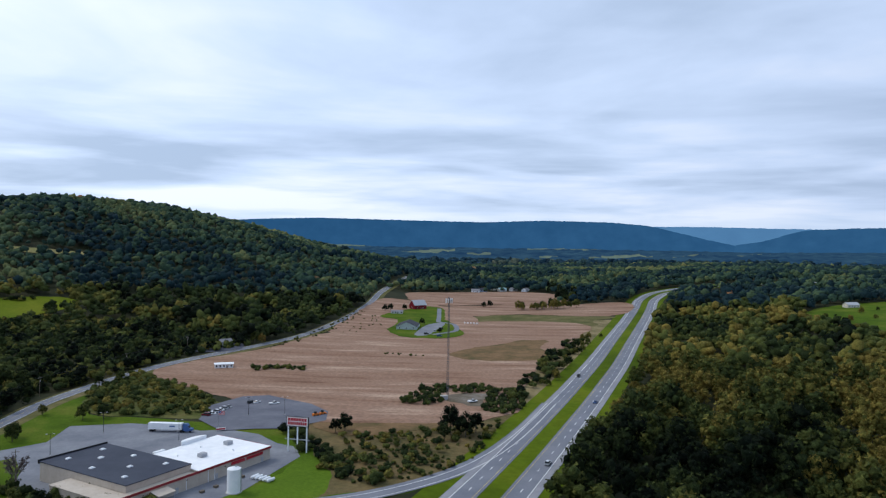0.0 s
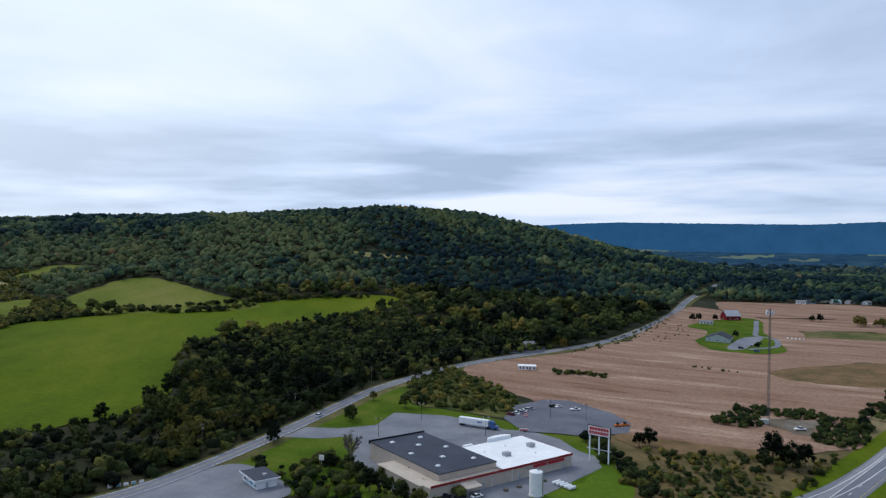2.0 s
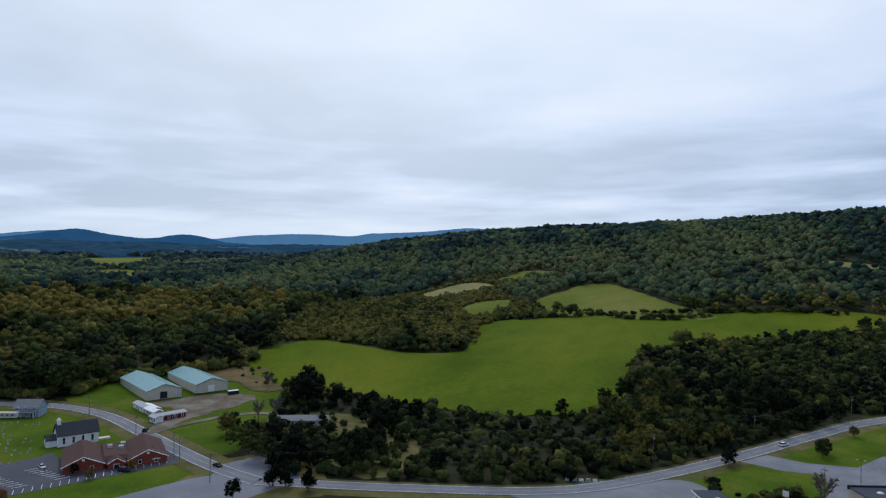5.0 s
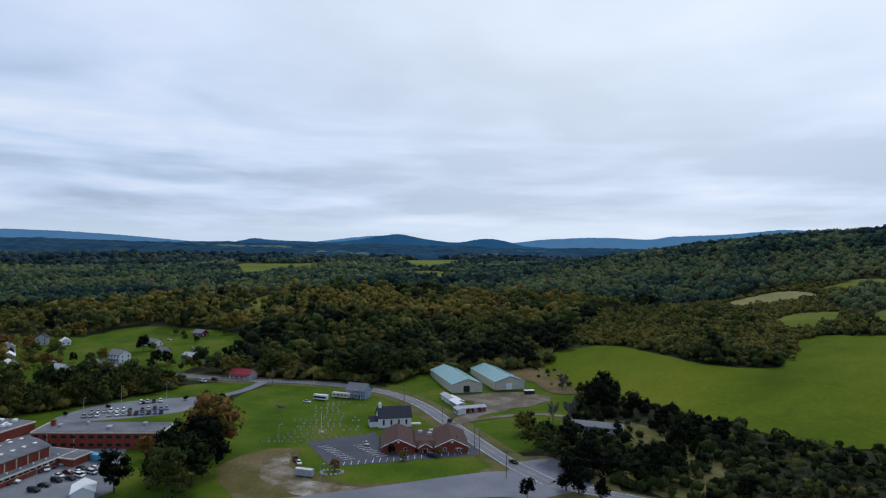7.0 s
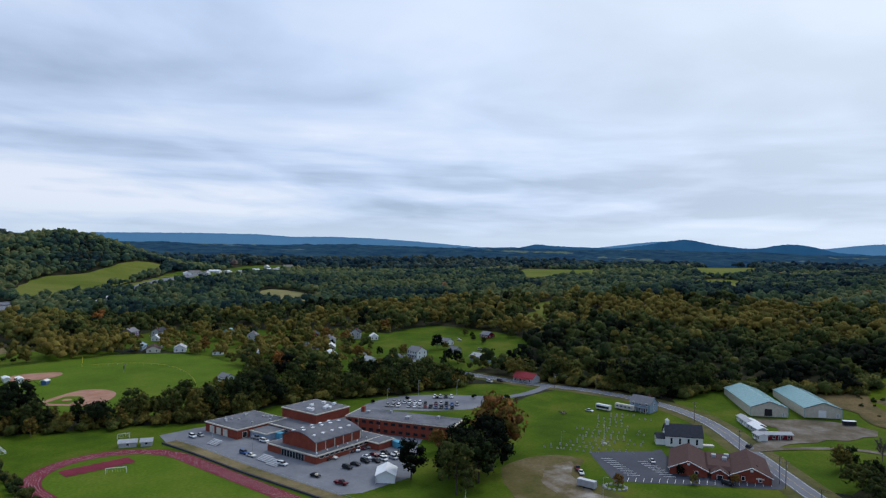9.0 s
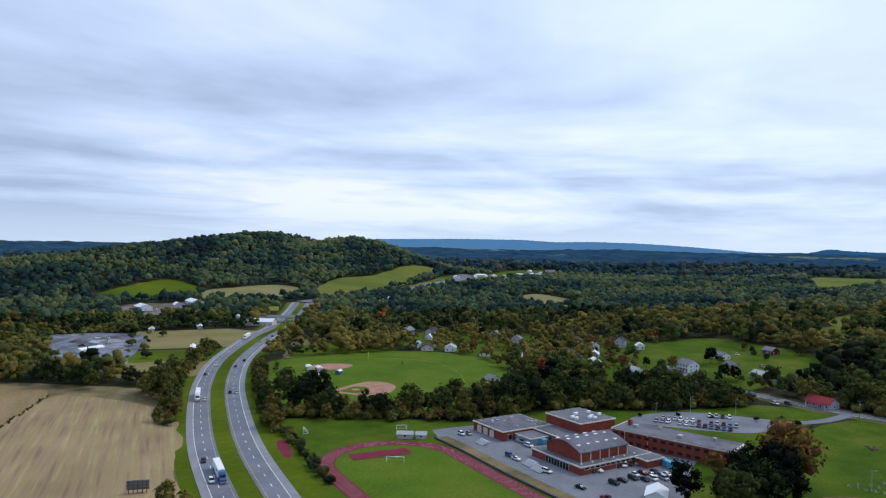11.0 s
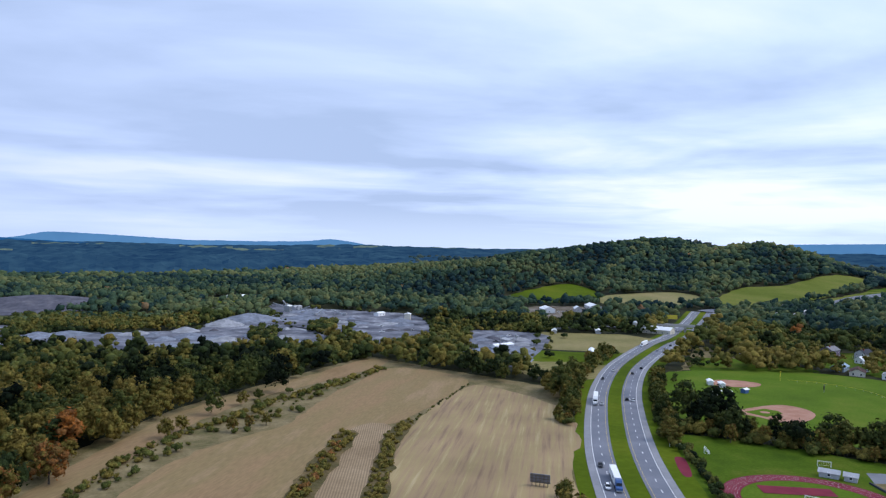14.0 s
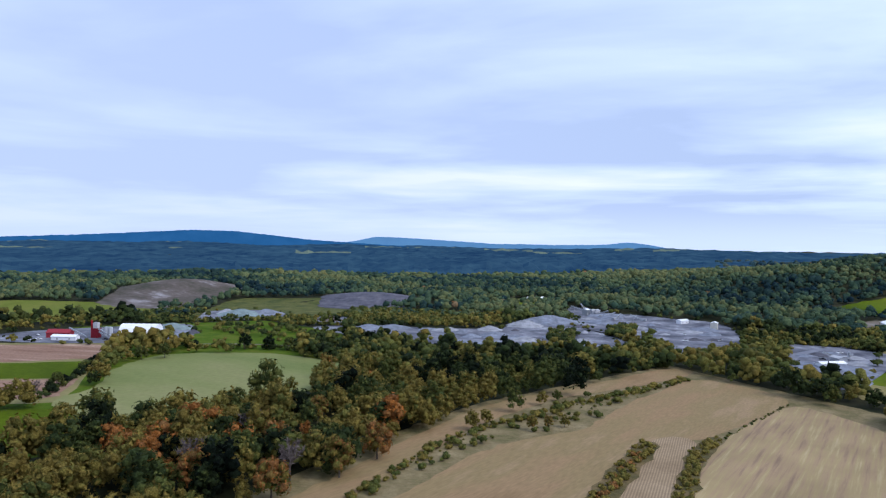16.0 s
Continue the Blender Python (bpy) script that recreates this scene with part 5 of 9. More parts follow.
def prism(outline, z0, z1):
    """An upright block on an outline (anticlockwise)."""
    bm = bmesh.new()
    lo = [bm.verts.new((x, y, z0)) for x, y in outline]
    hi = [bm.verts.new((x, y, z1)) for x, y in outline]
    n = len(lo)
    bm.faces.new(hi)
    bm.faces.new(lo[::-1])
    for i in range(n):
        bm.faces.new((lo[i], lo[(i + 1) % n], hi[(i + 1) % n], hi[i]))
    bmesh.ops.recalc_face_normals(bm, faces=bm.faces[:])
    return bm


def tube(x, y, z0, z1, r0, r1=None, n=10):
    bm = bmesh.new()
    bmesh.ops.create_cone(bm, cap_ends=True, segments=n, radius1=r0, radius2=r0 if r1 is None else r1, depth=z1 - z0)
    bmesh.ops.translate(bm, verts=bm.verts[:], vec=(x, y, (z0 + z1) / 2))
    return bm


def beam(a, b, w, bm=None):
    """A square bar from a to b."""
    bm = bm or bmesh.new()
    a, b = Vector(a), Vector(b)
    q = (b - a).to_track_quat("Z", "Y").to_matrix()
    v = []
    for p in (a, b):
        for sx, sy in ((-1, -1), (1, -1), (1, 1), (-1, 1)):
            v.append(bm.verts.new(p + q @ Vector((sx * w / 2, sy * w / 2, 0))))
    for f in ((3, 2, 1, 0), (4, 5, 6, 7), (0, 1, 5, 4), (1, 2, 6, 5), (2, 3, 7, 6), (3, 0, 4, 7)):
        bm.faces.new([v[i] for i in f])
    return bm


SHARED = {}


def shared(key, make, mat):
    """Mesh data used by many alike parts."""
    if key not in SHARED:
        bm = make()
        me = bpy.data.meshes.new(key[0] if isinstance(key, tuple) else key)
        bm.to_mesh(me)
        bm.free()
        me.materials.append(mat)
        SHARED[key] = me
    return SHARED[key]


def put(name, me, parent, m, label=""):
    ob = new(name, me)
    ob.parent = parent
    ob.matrix_local = m
    if label:
        tagged(ob, label)
    return ob


def frame_bm(w, h, t=0.14, d=0.12):
    bm = bmesh.new()
    put_box(bm, -w / 2 - t, -w / 2, -d, 0, -t, h + t)
    put_box(bm, w / 2, w / 2 + t, -d, 0, -t, h + t)
    put_box(bm, -w / 2, w / 2, -d, 0, h, h + t)
    put_box(bm, -w / 2, w / 2, -d, 0, -t, 0)
    return bm


def window(parent, x, y, z, turn, w=1.0, h=1.4, trim="white_paint", name="window", fill="glass"):
    """A framed opening on a wall; its outside looks along local -y."""
    fr = put(name, shared((name + "_frame", w, h, trim), lambda: frame_bm(w, h), M[trim]), parent, pose(x, y, z, 0, 0, turn))
    put("pane" if fill == "glass" else "leaf", shared((name + "_pane", w, h, fill), lambda: box(-w / 2, w / 2, -0.05, 0.05, 0, h), M[fill]), fr, pose(0, 0, 0))
    return fr


def wall_windows(parent, L, W, rows, front=0, back=0, ends=0, w=1.0, h=1.4, trim="white_paint"):
    """Rows of windows on the four sides of an L by W block standing on its middle."""
    for z in rows:
        for n, y, turn in ((front, -W / 2, 0), (back, W / 2, 180)):
            for i in range(n):
                window(parent, -L / 2 + L * (i + 0.5) / n, y, z, turn, w, h, trim)
        for i in range(ends):
            yy = -W / 2 + W * (i + 0.5) / ends
            window(parent, L / 2, yy, z, 90, w, h, trim)
            window(parent, -L / 2, yy, z, -90, w, h, trim)


def gable_walls(L, W, h, rise):
    bm = bmesh.new()
    P = [(-L / 2, -W / 2), (L / 2, -W / 2), (L / 2, W / 2), (-L / 2, W / 2)]
    lo = [bm.verts.new((x, y, -0.3)) for x, y in P]
    hi = [bm.verts.new((x, y, h)) for x, y in P]
    a, b = bm.verts.new((-L / 2, 0, h + rise)), bm.verts.new((L / 2, 0, h + rise))
    bm.faces.new((lo[0], lo[1], hi[1], hi[0])); bm.faces.new((lo[2], lo[3], hi[3], hi[2]))
    bm.faces.new((lo[1], lo[2], hi[2], b, hi[1])); bm.faces.new((lo[3], lo[0], hi[0], a, hi[3]))
    bm.faces.new((hi[0], hi[1], b, a)); bm.faces.new((hi[2], hi[3], a, b)); bm.faces.new(lo[::-1])
    return bm


def gable_roof(L, W, h, rise, over=0.5, thick=0.22):
    bm = bmesh.new()
    k = rise / (W / 2)
    for s in (-1, 1):
        x0, x1 = -L / 2 - over, L / 2 + over
        y1 = s * (W / 2 + over)
        z1 = h - over * k + 0.03
        top = h + rise + 0.03
        v = [bm.verts.new(p) for p in ((x0, 0, top), (x1, 0, top), (x1, y1, z1), (x0, y1, z1), (x0, 0, top + thick), (x1, 0, top + thick), (x1, y1, z1 + thick), (x0, y1, z1 + thick))]
        for f in ((0, 1, 2, 3), (7, 6, 5, 4), (0, 4, 5, 1), (1, 5, 6, 2), (2, 6, 7, 3), (3, 7, 4, 0)):
            bm.faces.new([v[i] for i in f])
    bmesh.ops.recalc_face_normals(bm, faces=bm.faces[:])
    return bm


def hip_roof(L, W, h, rise, over=0.5):
    bm = bmesh.new()
    P = [(-L / 2 - over, -W / 2 - over), (L / 2 + over, -W / 2 - over), (L / 2 + over, W / 2 + over), (-L / 2 - over, W / 2 + over)]
    lo = [bm.verts.new((x, y, h)) for x, y in P]
    hi = [bm.verts.new((x, y, h + 0.2)) for x, y in P]
    k = max(L / 2 - W / 2, 0.05)
    a, b = bm.verts.new((-k, 0, h + rise)), bm.verts.new((k, 0, h + rise))
    bm.faces.new(lo[::-1])
    for i in range(4):
        bm.faces.new((lo[i], lo[(i + 1) % 4], hi[(i + 1) % 4], hi[i]))
    bm.faces.new((hi[0], hi[1], b, a)); bm.faces.new((hi[1], hi[2], b)); bm.faces.new((hi[2], hi[3], a, b)); bm.faces.new((hi[3], hi[0], a))
    return bm


def house(x, y, turn, L, W, h, rise, wall, roof, label, name="house", category="house", group="", front=3, back=3, ends=1, storeys=1, chimney=False, hip=False, clear=9, porch=False, door=True):
    t = thing(name, x, y, turn, label, category, group)
    part("wall", gable_walls(L, W, h, 0.01 if hip else rise), M[wall], t)
    r = part("roof", hip_roof(L, W, h, rise) if hip else gable_roof(L, W, h, rise), M[roof], t)
    if chimney:
        part("chimney", box(L * 0.2, L * 0.2 + 0.8, 0.6, 1.4, h, h + rise + 0.9), M["brick"], r)
    wall_windows(t, L, W, [0.9 + 2.8 * i for i in range(storeys)], front, back, ends)
    if door:
        window(t, L * 0.06 + L / max(front, 1) / 2 * (front % 2 == 1), -W / 2 - 0.02, 0.05, 0, 0.95, 2.05, name="door", fill="shingle_brown")
    if porch:
        p = part("porch", box(-L * 0.4, L * 0.4, -W / 2 - 2.2, -W / 2, 2.5, 2.75), M[roof], t)
        for i in range(4):
            part("post", box(-L * 0.38 + L * 0.76 * i / 3 - 0.08, -L * 0.38 + L * 0.76 * i / 3 + 0.08, -W / 2 - 2.1, -W / 2 - 1.94, -0.2, 2.5), M["white_paint"], p)
    HOUSES.append((x, y, clear))
    return t


# ---------------------------------------------------------------- single trees
TREE_MESH = []


def tree_meshes():
    r = np.random.default_rng(21)
    spec = [("broad", t) for t in (0.12, 0.2, 0.3, 0.4, 0.5, 0.6, 0.7, 0.76, 0.84, 0.94)] + [("cone", 0.05), ("cone", 0.12)]
    for kind, tint in spec:
        h, w = (14.0, 11.0) if kind == "broad" else (14.0, 6.0)
        v, f, dt = clumps_mesh(r, crown_lumps(r, h, w, 16 if kind == "broad" else 14, kind), 420, 0.38, 0.82)
        me = bpy.data.meshes.new("crown")
        me.from_pydata([tuple(p) for p in v], [], [tuple(int(i) for i in p) for p in f])
        me.polygons.foreach_set("use_smooth", [True] * len(me.polygons))
        at = me.attributes.new("tint", "FLOAT", "POINT")
        at.data.foreach_set("value", np.clip(tint + dt, 0, 1).astype(np.float32))
        me.materials.append(M["leaves"])
        bm = tube(0, 0, -0.4, h * 0.55, 0.36, 0.14, 7)
        for i in range(5):
            a = i * 1.257 + r.uniform(-0.3, 0.3)
            b = beam((0, 0, h * (0.22 + 0.05 * i)), (math.cos(a) * w * 0.26, math.sin(a) * w * 0.26, h * (0.48 + 0.05 * i)), 0.16, bm)
        tm = bpy.data.meshes.new("trunk")
        bm.to_mesh(tm); bm.free()
        tm.materials.append(M["bark"])
        TREE_MESH.append((kind, tint, me, tm))


tree_meshes()
TREE_WORDS = {0: "dark green", 3: "green", 5: "olive green", 7: "yellowing", 8: "orange-brown", 9: "bright orange"}


def tree(x, y, k, s=1.0, group="trees in the valley", stretch=1.0):
    kind, tint, crown, trunk = TREE_MESH[k]
    word = TREE_WORDS[max(i for i in TREE_WORDS if i <= k)] if kind == "broad" else "dark evergreen"
    t = thing("tree", x, y, (x * 37 + y * 53) % 360, word + (" leafy tree" if kind == "broad" else " conical tree") + " on grass with full crown", "tree", group)
    t.scale = (s, s, s * stretch)
    for nm, me in (("crown", crown), ("trunk", trunk)):
        o = new(nm, me)
        o.parent = t
    return t


# ---------------------------------------------------------------- vehicles
def car_profile(kind):
    if kind == "pickup":
        return 5.6, 1.95, [(-2.8, 0.45), (2.8, 0.45), (2.8, 0.95), (1.3, 1.08), (-0.6, 1.12), (-2.8, 1.12)], [(-0.75, 1.1), (1.35, 1.06), (0.75, 1.8), (-0.6, 1.82)]
    if kind == "suv":
        return 4.7, 1.9, [(-2.35, 0.4), (2.35, 0.4), (2.35, 0.92), (1.2, 1.05), (-2.3, 1.1)], [(-2.25, 1.08), (1.25, 1.04), (0.55, 1.72), (-2.0, 1.74)]
    return 4.6, 1.82, [(-2.3, 0.35), (2.3, 0.35), (2.3, 0.78), (1.05, 0.92), (-1.7, 0.95), (-2.3, 0.88)], [(-1.75, 0.93), (1.1, 0.9), (0.4, 1.42), (-1.05, 1.44)]


def side_prism(pts, w, tilt=0.0):
    """A shape drawn in side view, w wide; tilt draws the upper edge in."""
    bm = bmesh.new()
    z = [p[1] for p in pts]
    lo, hi = min(z), max(z)
    L, R = [], []
    for x, zz in pts:
        k = w / 2 * (1 - tilt * (zz - lo) / (hi - lo))
        L.append(bm.verts.new((x, -k, zz)))
        R.append(bm.verts.new((x, k, zz)))
    bm.faces.new(L)
    bm.faces.new(R[::-1])
    n = len(pts)
    for i in range(n):
        bm.faces.new((L[i], R[i], R[(i + 1) % n], L[(i + 1) % n]))
    bmesh.ops.recalc_face_normals(bm, faces=bm.faces[:])
    return bm


def wheel_bm(r=0.34, w=0.24, n=12):
    bm = bmesh.new()
    bmesh.ops.create_cone(bm, cap_ends=True, segments=n, radius1=r, radius2=r, depth=w)
    bmesh.ops.rotate(bm, verts=bm.verts[:], cent=(0, 0, 0), matrix=Matrix.Rotation(radians(90), 3, "X"))
    return bm


PAINTS = {"white": "white_paint", "black": "black_paint", "red": "maroon_paint", "silver": "silver_paint", "grey": "grey_paint", "blue": "blue_paint"}


def car(x, y, turn, color="white", kind="sedan", group="parked cars", lift=0.18, where="parked on asphalt"):
    L, W, body, cabin = car_profile(kind)
    t = thing("car" if kind != "pickup" else "pickup_truck", x, y, turn, "%s %s %s" % (color, {"sedan": "saloon car", "suv": "estate car", "pickup": "pickup truck"}[kind], where), "car" if kind != "pickup" else "pickup", group, hz(x, y) + lift)

    def body_bm():
        b = side_prism(body, W)
        bmesh.ops.bevel(b, geom=b.edges[:], offset=0.09, segments=2, affect="EDGES")
        return b

    put("body", shared(("car_body", kind, color), body_bm, M[PAINTS[color]]), t, pose(0, 0, 0))
    gl = put("glasshouse", shared(("car_windows", kind), lambda: side_prism(cabin, W * 0.92, 0.22), M["glass"]), t, pose(0, 0, 0))
    put("roof", shared(("car_roof", kind, color), lambda: box(cabin[3][0] + 0.1, cabin[2][0] - 0.05, -W * 0.34, W * 0.34, cabin[2][1] - 0.03, cabin[2][1] + 0.05, 0.1), M[PAINTS[color]]), gl, pose(0, 0, 0))
    for sx in (-1, 1):
        for sy in (-1, 1):
            put("wheel", shared("car_wheel", wheel_bm, M["dark_rubber"]), t, pose(sx * L * 0.31, sy * (W / 2 - 0.1), 0.34))
    for sy in (-1, 1):
        put("headlight", shared("car_headlight", lambda: box(-0.06, 0.06, -0.2, 0.2, -0.08, 0.08), M["steel"]), t, pose(L / 2 - 0.02, sy * W * 0.34, 0.68))
    return t


def semi(x, y, turn, cab="blue_paint", group="lorries on the highway", where="on the highway", lift=0.4, plain=True):
    t = thing("articulated_lorry", x, y, turn, "white box trailer lorry with a %s cab %s" % (cab.split("_")[0], where), "lorry", group, hz(x, y) + lift)
    tr = part("trailer", box(-10.2, 5.6, -1.28, 1.28, 1.15, 4.1, bevel=0.06), M["white_paint"], t, "white box trailer")
    put_bar = part("side_marks", box(-0.2, 2.4, -1.31, -1.285, 2.5, 3.1), M["blue_paint"], tr)
    part("skirt", box(-4.2, 2.5, -1.2, 1.2, 0.55, 1.15), M["grey_paint"], tr)
    cb = part("cab", side_prism([(6.1, 0.6), (10.4, 0.6), (10.4, 1.7), (9.0, 1.95), (8.5, 3.1), (7.9, 3.9), (6.1, 3.95)], 2.4, 0.08), M[cab], t, "tractor cab")
    part("windscreen", side_prism([(8.62, 2.1), (8.98, 2.02), (8.55, 3.02), (8.4, 3.05)], 2.0), M["glass"], cb)
    part("bumper", box(10.3, 10.6, -1.2, 1.2, 0.4, 0.95), M["steel"], cb)
    for xx in (-9.2, -8.0, 5.2, 6.4, 9.6):
        for sy in (-1, 1):
            put("wheel", shared("lorry_wheel", lambda: wheel_bm(0.5, 0.4), M["dark_rubber"]), t, pose(xx, sy * 1.02, 0.5))
    return t


def lamp_post(x, y, h=9.0, turn=0.0, heads=1, group="car park lamp posts", mat="black_paint"):
    t = thing("street_lamp", x, y, turn, "tall %s metal lamp post beside asphalt" % ("dark" if mat == "black_paint" else "pale"), "lamp post", group)
    part("pole", tube(0, 0, -0.2, h, 0.11, 0.07, 8), M[mat], t)
    part("base", tube(0, 0, -0.2, 0.7, 0.28, 0.24, 8), M["concrete"], t)
    for i in range(heads):
        s = 1 if i == 0 else -1
        a = part("arm", beam((0, 0, h - 0.1), (s * 1.3, 0, h + 0.05), 0.09), M[mat], t)
        part("lamp_head", box(s * 1.3 - 0.4, s * 1.3 + 0.4, -0.18, 0.18, h - 0.05, h + 0.14), M["grey_paint"], a)
    return t


def utility_pole(x, y, turn=0.0, h=11.0, group="utility poles"):
    t = thing("utility_pole", x, y, turn, "weathered wooden utility pole with a crossarm", "pole", group)
    part("pole", tube(0, 0, -0.3, h, 0.17, 0.11, 8), M["wood_pole"], t)
    arm = part("crossarm", box(-1.25, 1.25, -0.07, 0.07, h - 1.0, h - 0.84), M["wood_pole"], t)
    for xx in (-1.1, -0.4, 0.4, 1.1):
        part("insulator", tube(xx, 0, h - 0.84, h - 0.62, 0.06, 0.04, 6), M["grey_paint"], arm)
    part("transformer", tube(0.32, 0, h - 2.9, h - 2.0, 0.22, None, 8), M["grey_paint"], t)
    return t


# cars and lorries on the carriageways
def along(y, off):
    """Place and heading on the highway at a given northing."""
    l = side(HWY, off)
    i = int(np.argmin(np.abs(l[:, 1] - y)))
    j = min(i + 1, len(l) - 1)
    d = l[j] - l[j - 1]
    return float(np.interp(y, l[:, 1], l[:, 0])), y, math.degrees(math.atan2(d[1], d[0]))


R1, R2 = MED + 3.15, MED + 6.85       # lane middles
for yy, off, c, k in ((447, -R2, "black", "suv"), (-246, R2, "black", "sedan"), (-222, R2, "white", "suv"), (-345, R1, "silver", "sedan"), (-414, R2, "black", "sedan"), (-440, R1, "white", "sedan"),
                      (380, R2, "blue", "sedan"), (278, R2, "silver", "suv"), (-352, -R1, "black", "suv"), (-349, -R2, "white", "sedan"), (-426, -R1, "black", "sedan"), (-443, -R2, "black", "suv"), (-520, -R1, "silver", "sedan"), (-545, -R2, "black", "sedan")):
    x, y, a = along(yy, off)
    car(x, y, a if off > 0 else a + 180, c, k, "cars on the highway", 0.40, "driving on the highway")
for yy, off, cab in ((-353, R2, "white_paint"), (-552, R2, "white_paint"), (-226, R1, "blue_paint")):
    x, y, a = along(yy, off)
    semi(x, y, a, cab)

# ---------------------------------------------------------------- store by the ramp
def store():
    t = thing("store_building", -86.5, 252, 61, "low cream block store, half dark roof and half white roof", "store")
    w = part("wall", prism([(-2, 0), (34.5, 0), (34.5, 30), (-2, 30)], -0.3, 5.3), M["cream_wall"], t)
    part("white_roof", prism([(-2.3, -0.3), (34.8, -0.3), (34.8, 30.3), (-2.3, 30.3)], 5.3, 5.55), M["membrane_white"], t, "bright white membrane roof")
    part("red_trim", prism([(-36, -0.42), (34.9, -0.42), (34.9, -0.3), (-36, -0.3)], 4.75, 5.62), M["trim_red"], t, "dark red fascia")
    part("red_trim", prism([(34.8, -0.4), (34.93, -0.4), (34.93, 30.3), (34.8, 30.3)], 5.1, 5.6), M["trim_red"], t, "dark red fascia")
    part("rear_wall", prism([(-29, 4.5), (-2.05, 4.5), (-2.05, 53), (-29, 53)], -0.3, 7.0), M["cream_wall"], t)
    part("dark_roof", prism([(-29.2, 4.3), (-1.8, 4.3), (-1.8, 53.2), (-29.2, 53.2)], 7.0, 7.3), M["membrane_dark"], t, "dark blue-grey membrane roof")
    part("parapet", prism([(-29.5, 53.2), (-1.6, 53.2), (-1.6, 53.6), (-29.5, 53.6)], 6.4, 7.9), M["black_paint"], t)
    part("front_lean_to", prism([(-36, 0), (-2.05, 0), (-2.05, 4.45), (-36, 4.45)], -0.3, 4.7), M["cream_wall"], t)
    part("side_wall", prism([(-37, 4.5), (-29.05, 4.5), (-29.05, 34), (-37, 34)], -0.3, 4.3), M["cream_wall"], t)
    part("side_roof", prism([(-37.2, 4.5), (-29.25, 4.5), (-29.25, 34.2), (-37.2, 34.2)], 4.3, 4.5), M["cream_wall"], t)
    for u, v in ((-24, 12), (-16, 20), (-7, 12), (-24, 30), (-15, 38), (-7, 30), (-22, 47), (-8, 47)):
        sk = part("skylight", box(u - 0.9, u + 0.9, v - 0.7, v + 0.7, 7.3, 7.6), M["white_paint"], t, "white skylight curb")
        part("dome", box(u - 0.75, u + 0.75, v - 0.55, v + 0.55, 7.6, 7.85, 0.4), M["membrane_white"], sk)
    for u, v in ((10, 12), (27, 16)):
        a = part("air_conditioner", box(u - 1.5, u + 1.5, v - 1.2, v + 1.2, 5.55, 7.0, bevel=0.08), M["grey_paint"], t, "grey rooftop air conditioner")
        part("fan_guard", tube(u, v, 7.0, 7.2, 0.7, None, 10), M["steel"], a)
    for u, v in ((18, 22), (5, 20), (22, 8)):
        part("roof_vent", tube(u, v, 5.55, 6.2, 0.3, None, 8), M["white_paint"], t)
    # rounded entrance front on the car park side
    pts = [(22 + 6.5 * math.cos(a), 30.3 + 2.6 * math.sin(a)) for a in np.linspace(0, math.pi, 12)]
    part("entrance_front", prism(pts, -0.3, 7.0), M["white_paint"], t, "rounded white entrance front")
    part("entrance_cap", box(3, 8, 30.3, 32.4, 3.0, 5.9, bevel=0.3), M["white_paint"], t)
    # name band: plain red blocks
    x = 13.0
    for n in (7, 9):
        for i in range(n):
            part("sign_block", box(x, x + 0.75, -0.62, -0.44, 3.45, 4.55), M["sign_red"], t, "red sign block")
            x += 1.02
        x += 0.8
    part("loading_canopy", side_canopy(), M["cream_wall"], t, "cream sloping canopy")
    for u in (-22.5, -16.6):
        part("canopy_post", box(u, u + 0.2, -4.2, -4.0, -0.2, 3.1), M["grey_paint"], t)
    for u in (-30, -12, 6, 30):
        window(t, u, 0.0, 0.0, 0, 1.1, 2.1, "grey_paint", "door", "grey_paint")
    for u in (2, 5, -8):
        part("downpipe", box(u, u + 0.15, -0.2, -0.02, 0, 5.0), M["white_paint"], t)
    for u in (-26, -8, 10, 28):
        part("wall_lamp", box(u, u + 0.4, -0.3, -0.02, 3.6, 3.9), M["black_paint"], t)


def side_canopy():
    bm = bmesh.new()
    v = [bm.verts.new(p) for p in ((-23, 0, 3.9), (-16, 0, 3.9), (-16, -4.5, 3.1), (-23, -4.5, 3.1), (-23, 0, 4.1), (-16, 0, 4.1), (-16, -4.5, 3.3), (-23, -4.5, 3.3))]
    for f in ((3, 2, 1, 0), (4, 5, 6, 7), (0, 1, 5, 4), (1, 2, 6, 5), (2, 3, 7, 6), (3, 0, 4, 7)):
        bm.faces.new([v[i] for i in f])
    bmesh.ops.recalc_face_normals(bm, faces=bm.faces[:])
    return bm


store()


def water_tank():
    t = thing("water_tank", -73, 244, 0, "tall white cylindrical water tank on grass", "tank")
    part("shell", tube(0, 0, -0.2, 8.6, 2.4, None, 28), M["white_paint"], t)
    part("roof", tube(0, 0, 8.6, 9.3, 2.45, 0.4, 28), M["white_paint"], t)
    part("hatch", tube(0.6, 0.2, 9.05, 9.6, 0.35, None, 10), M["grey_paint"], t)
    part("ladder", beam((2.5, 0, 0.2), (2.5, 0, 8.8), 0.3), M["steel"], t)
    part("footing", tube(0, 0, -0.2, 0.3, 2.8, None, 28), M["concrete"], t)


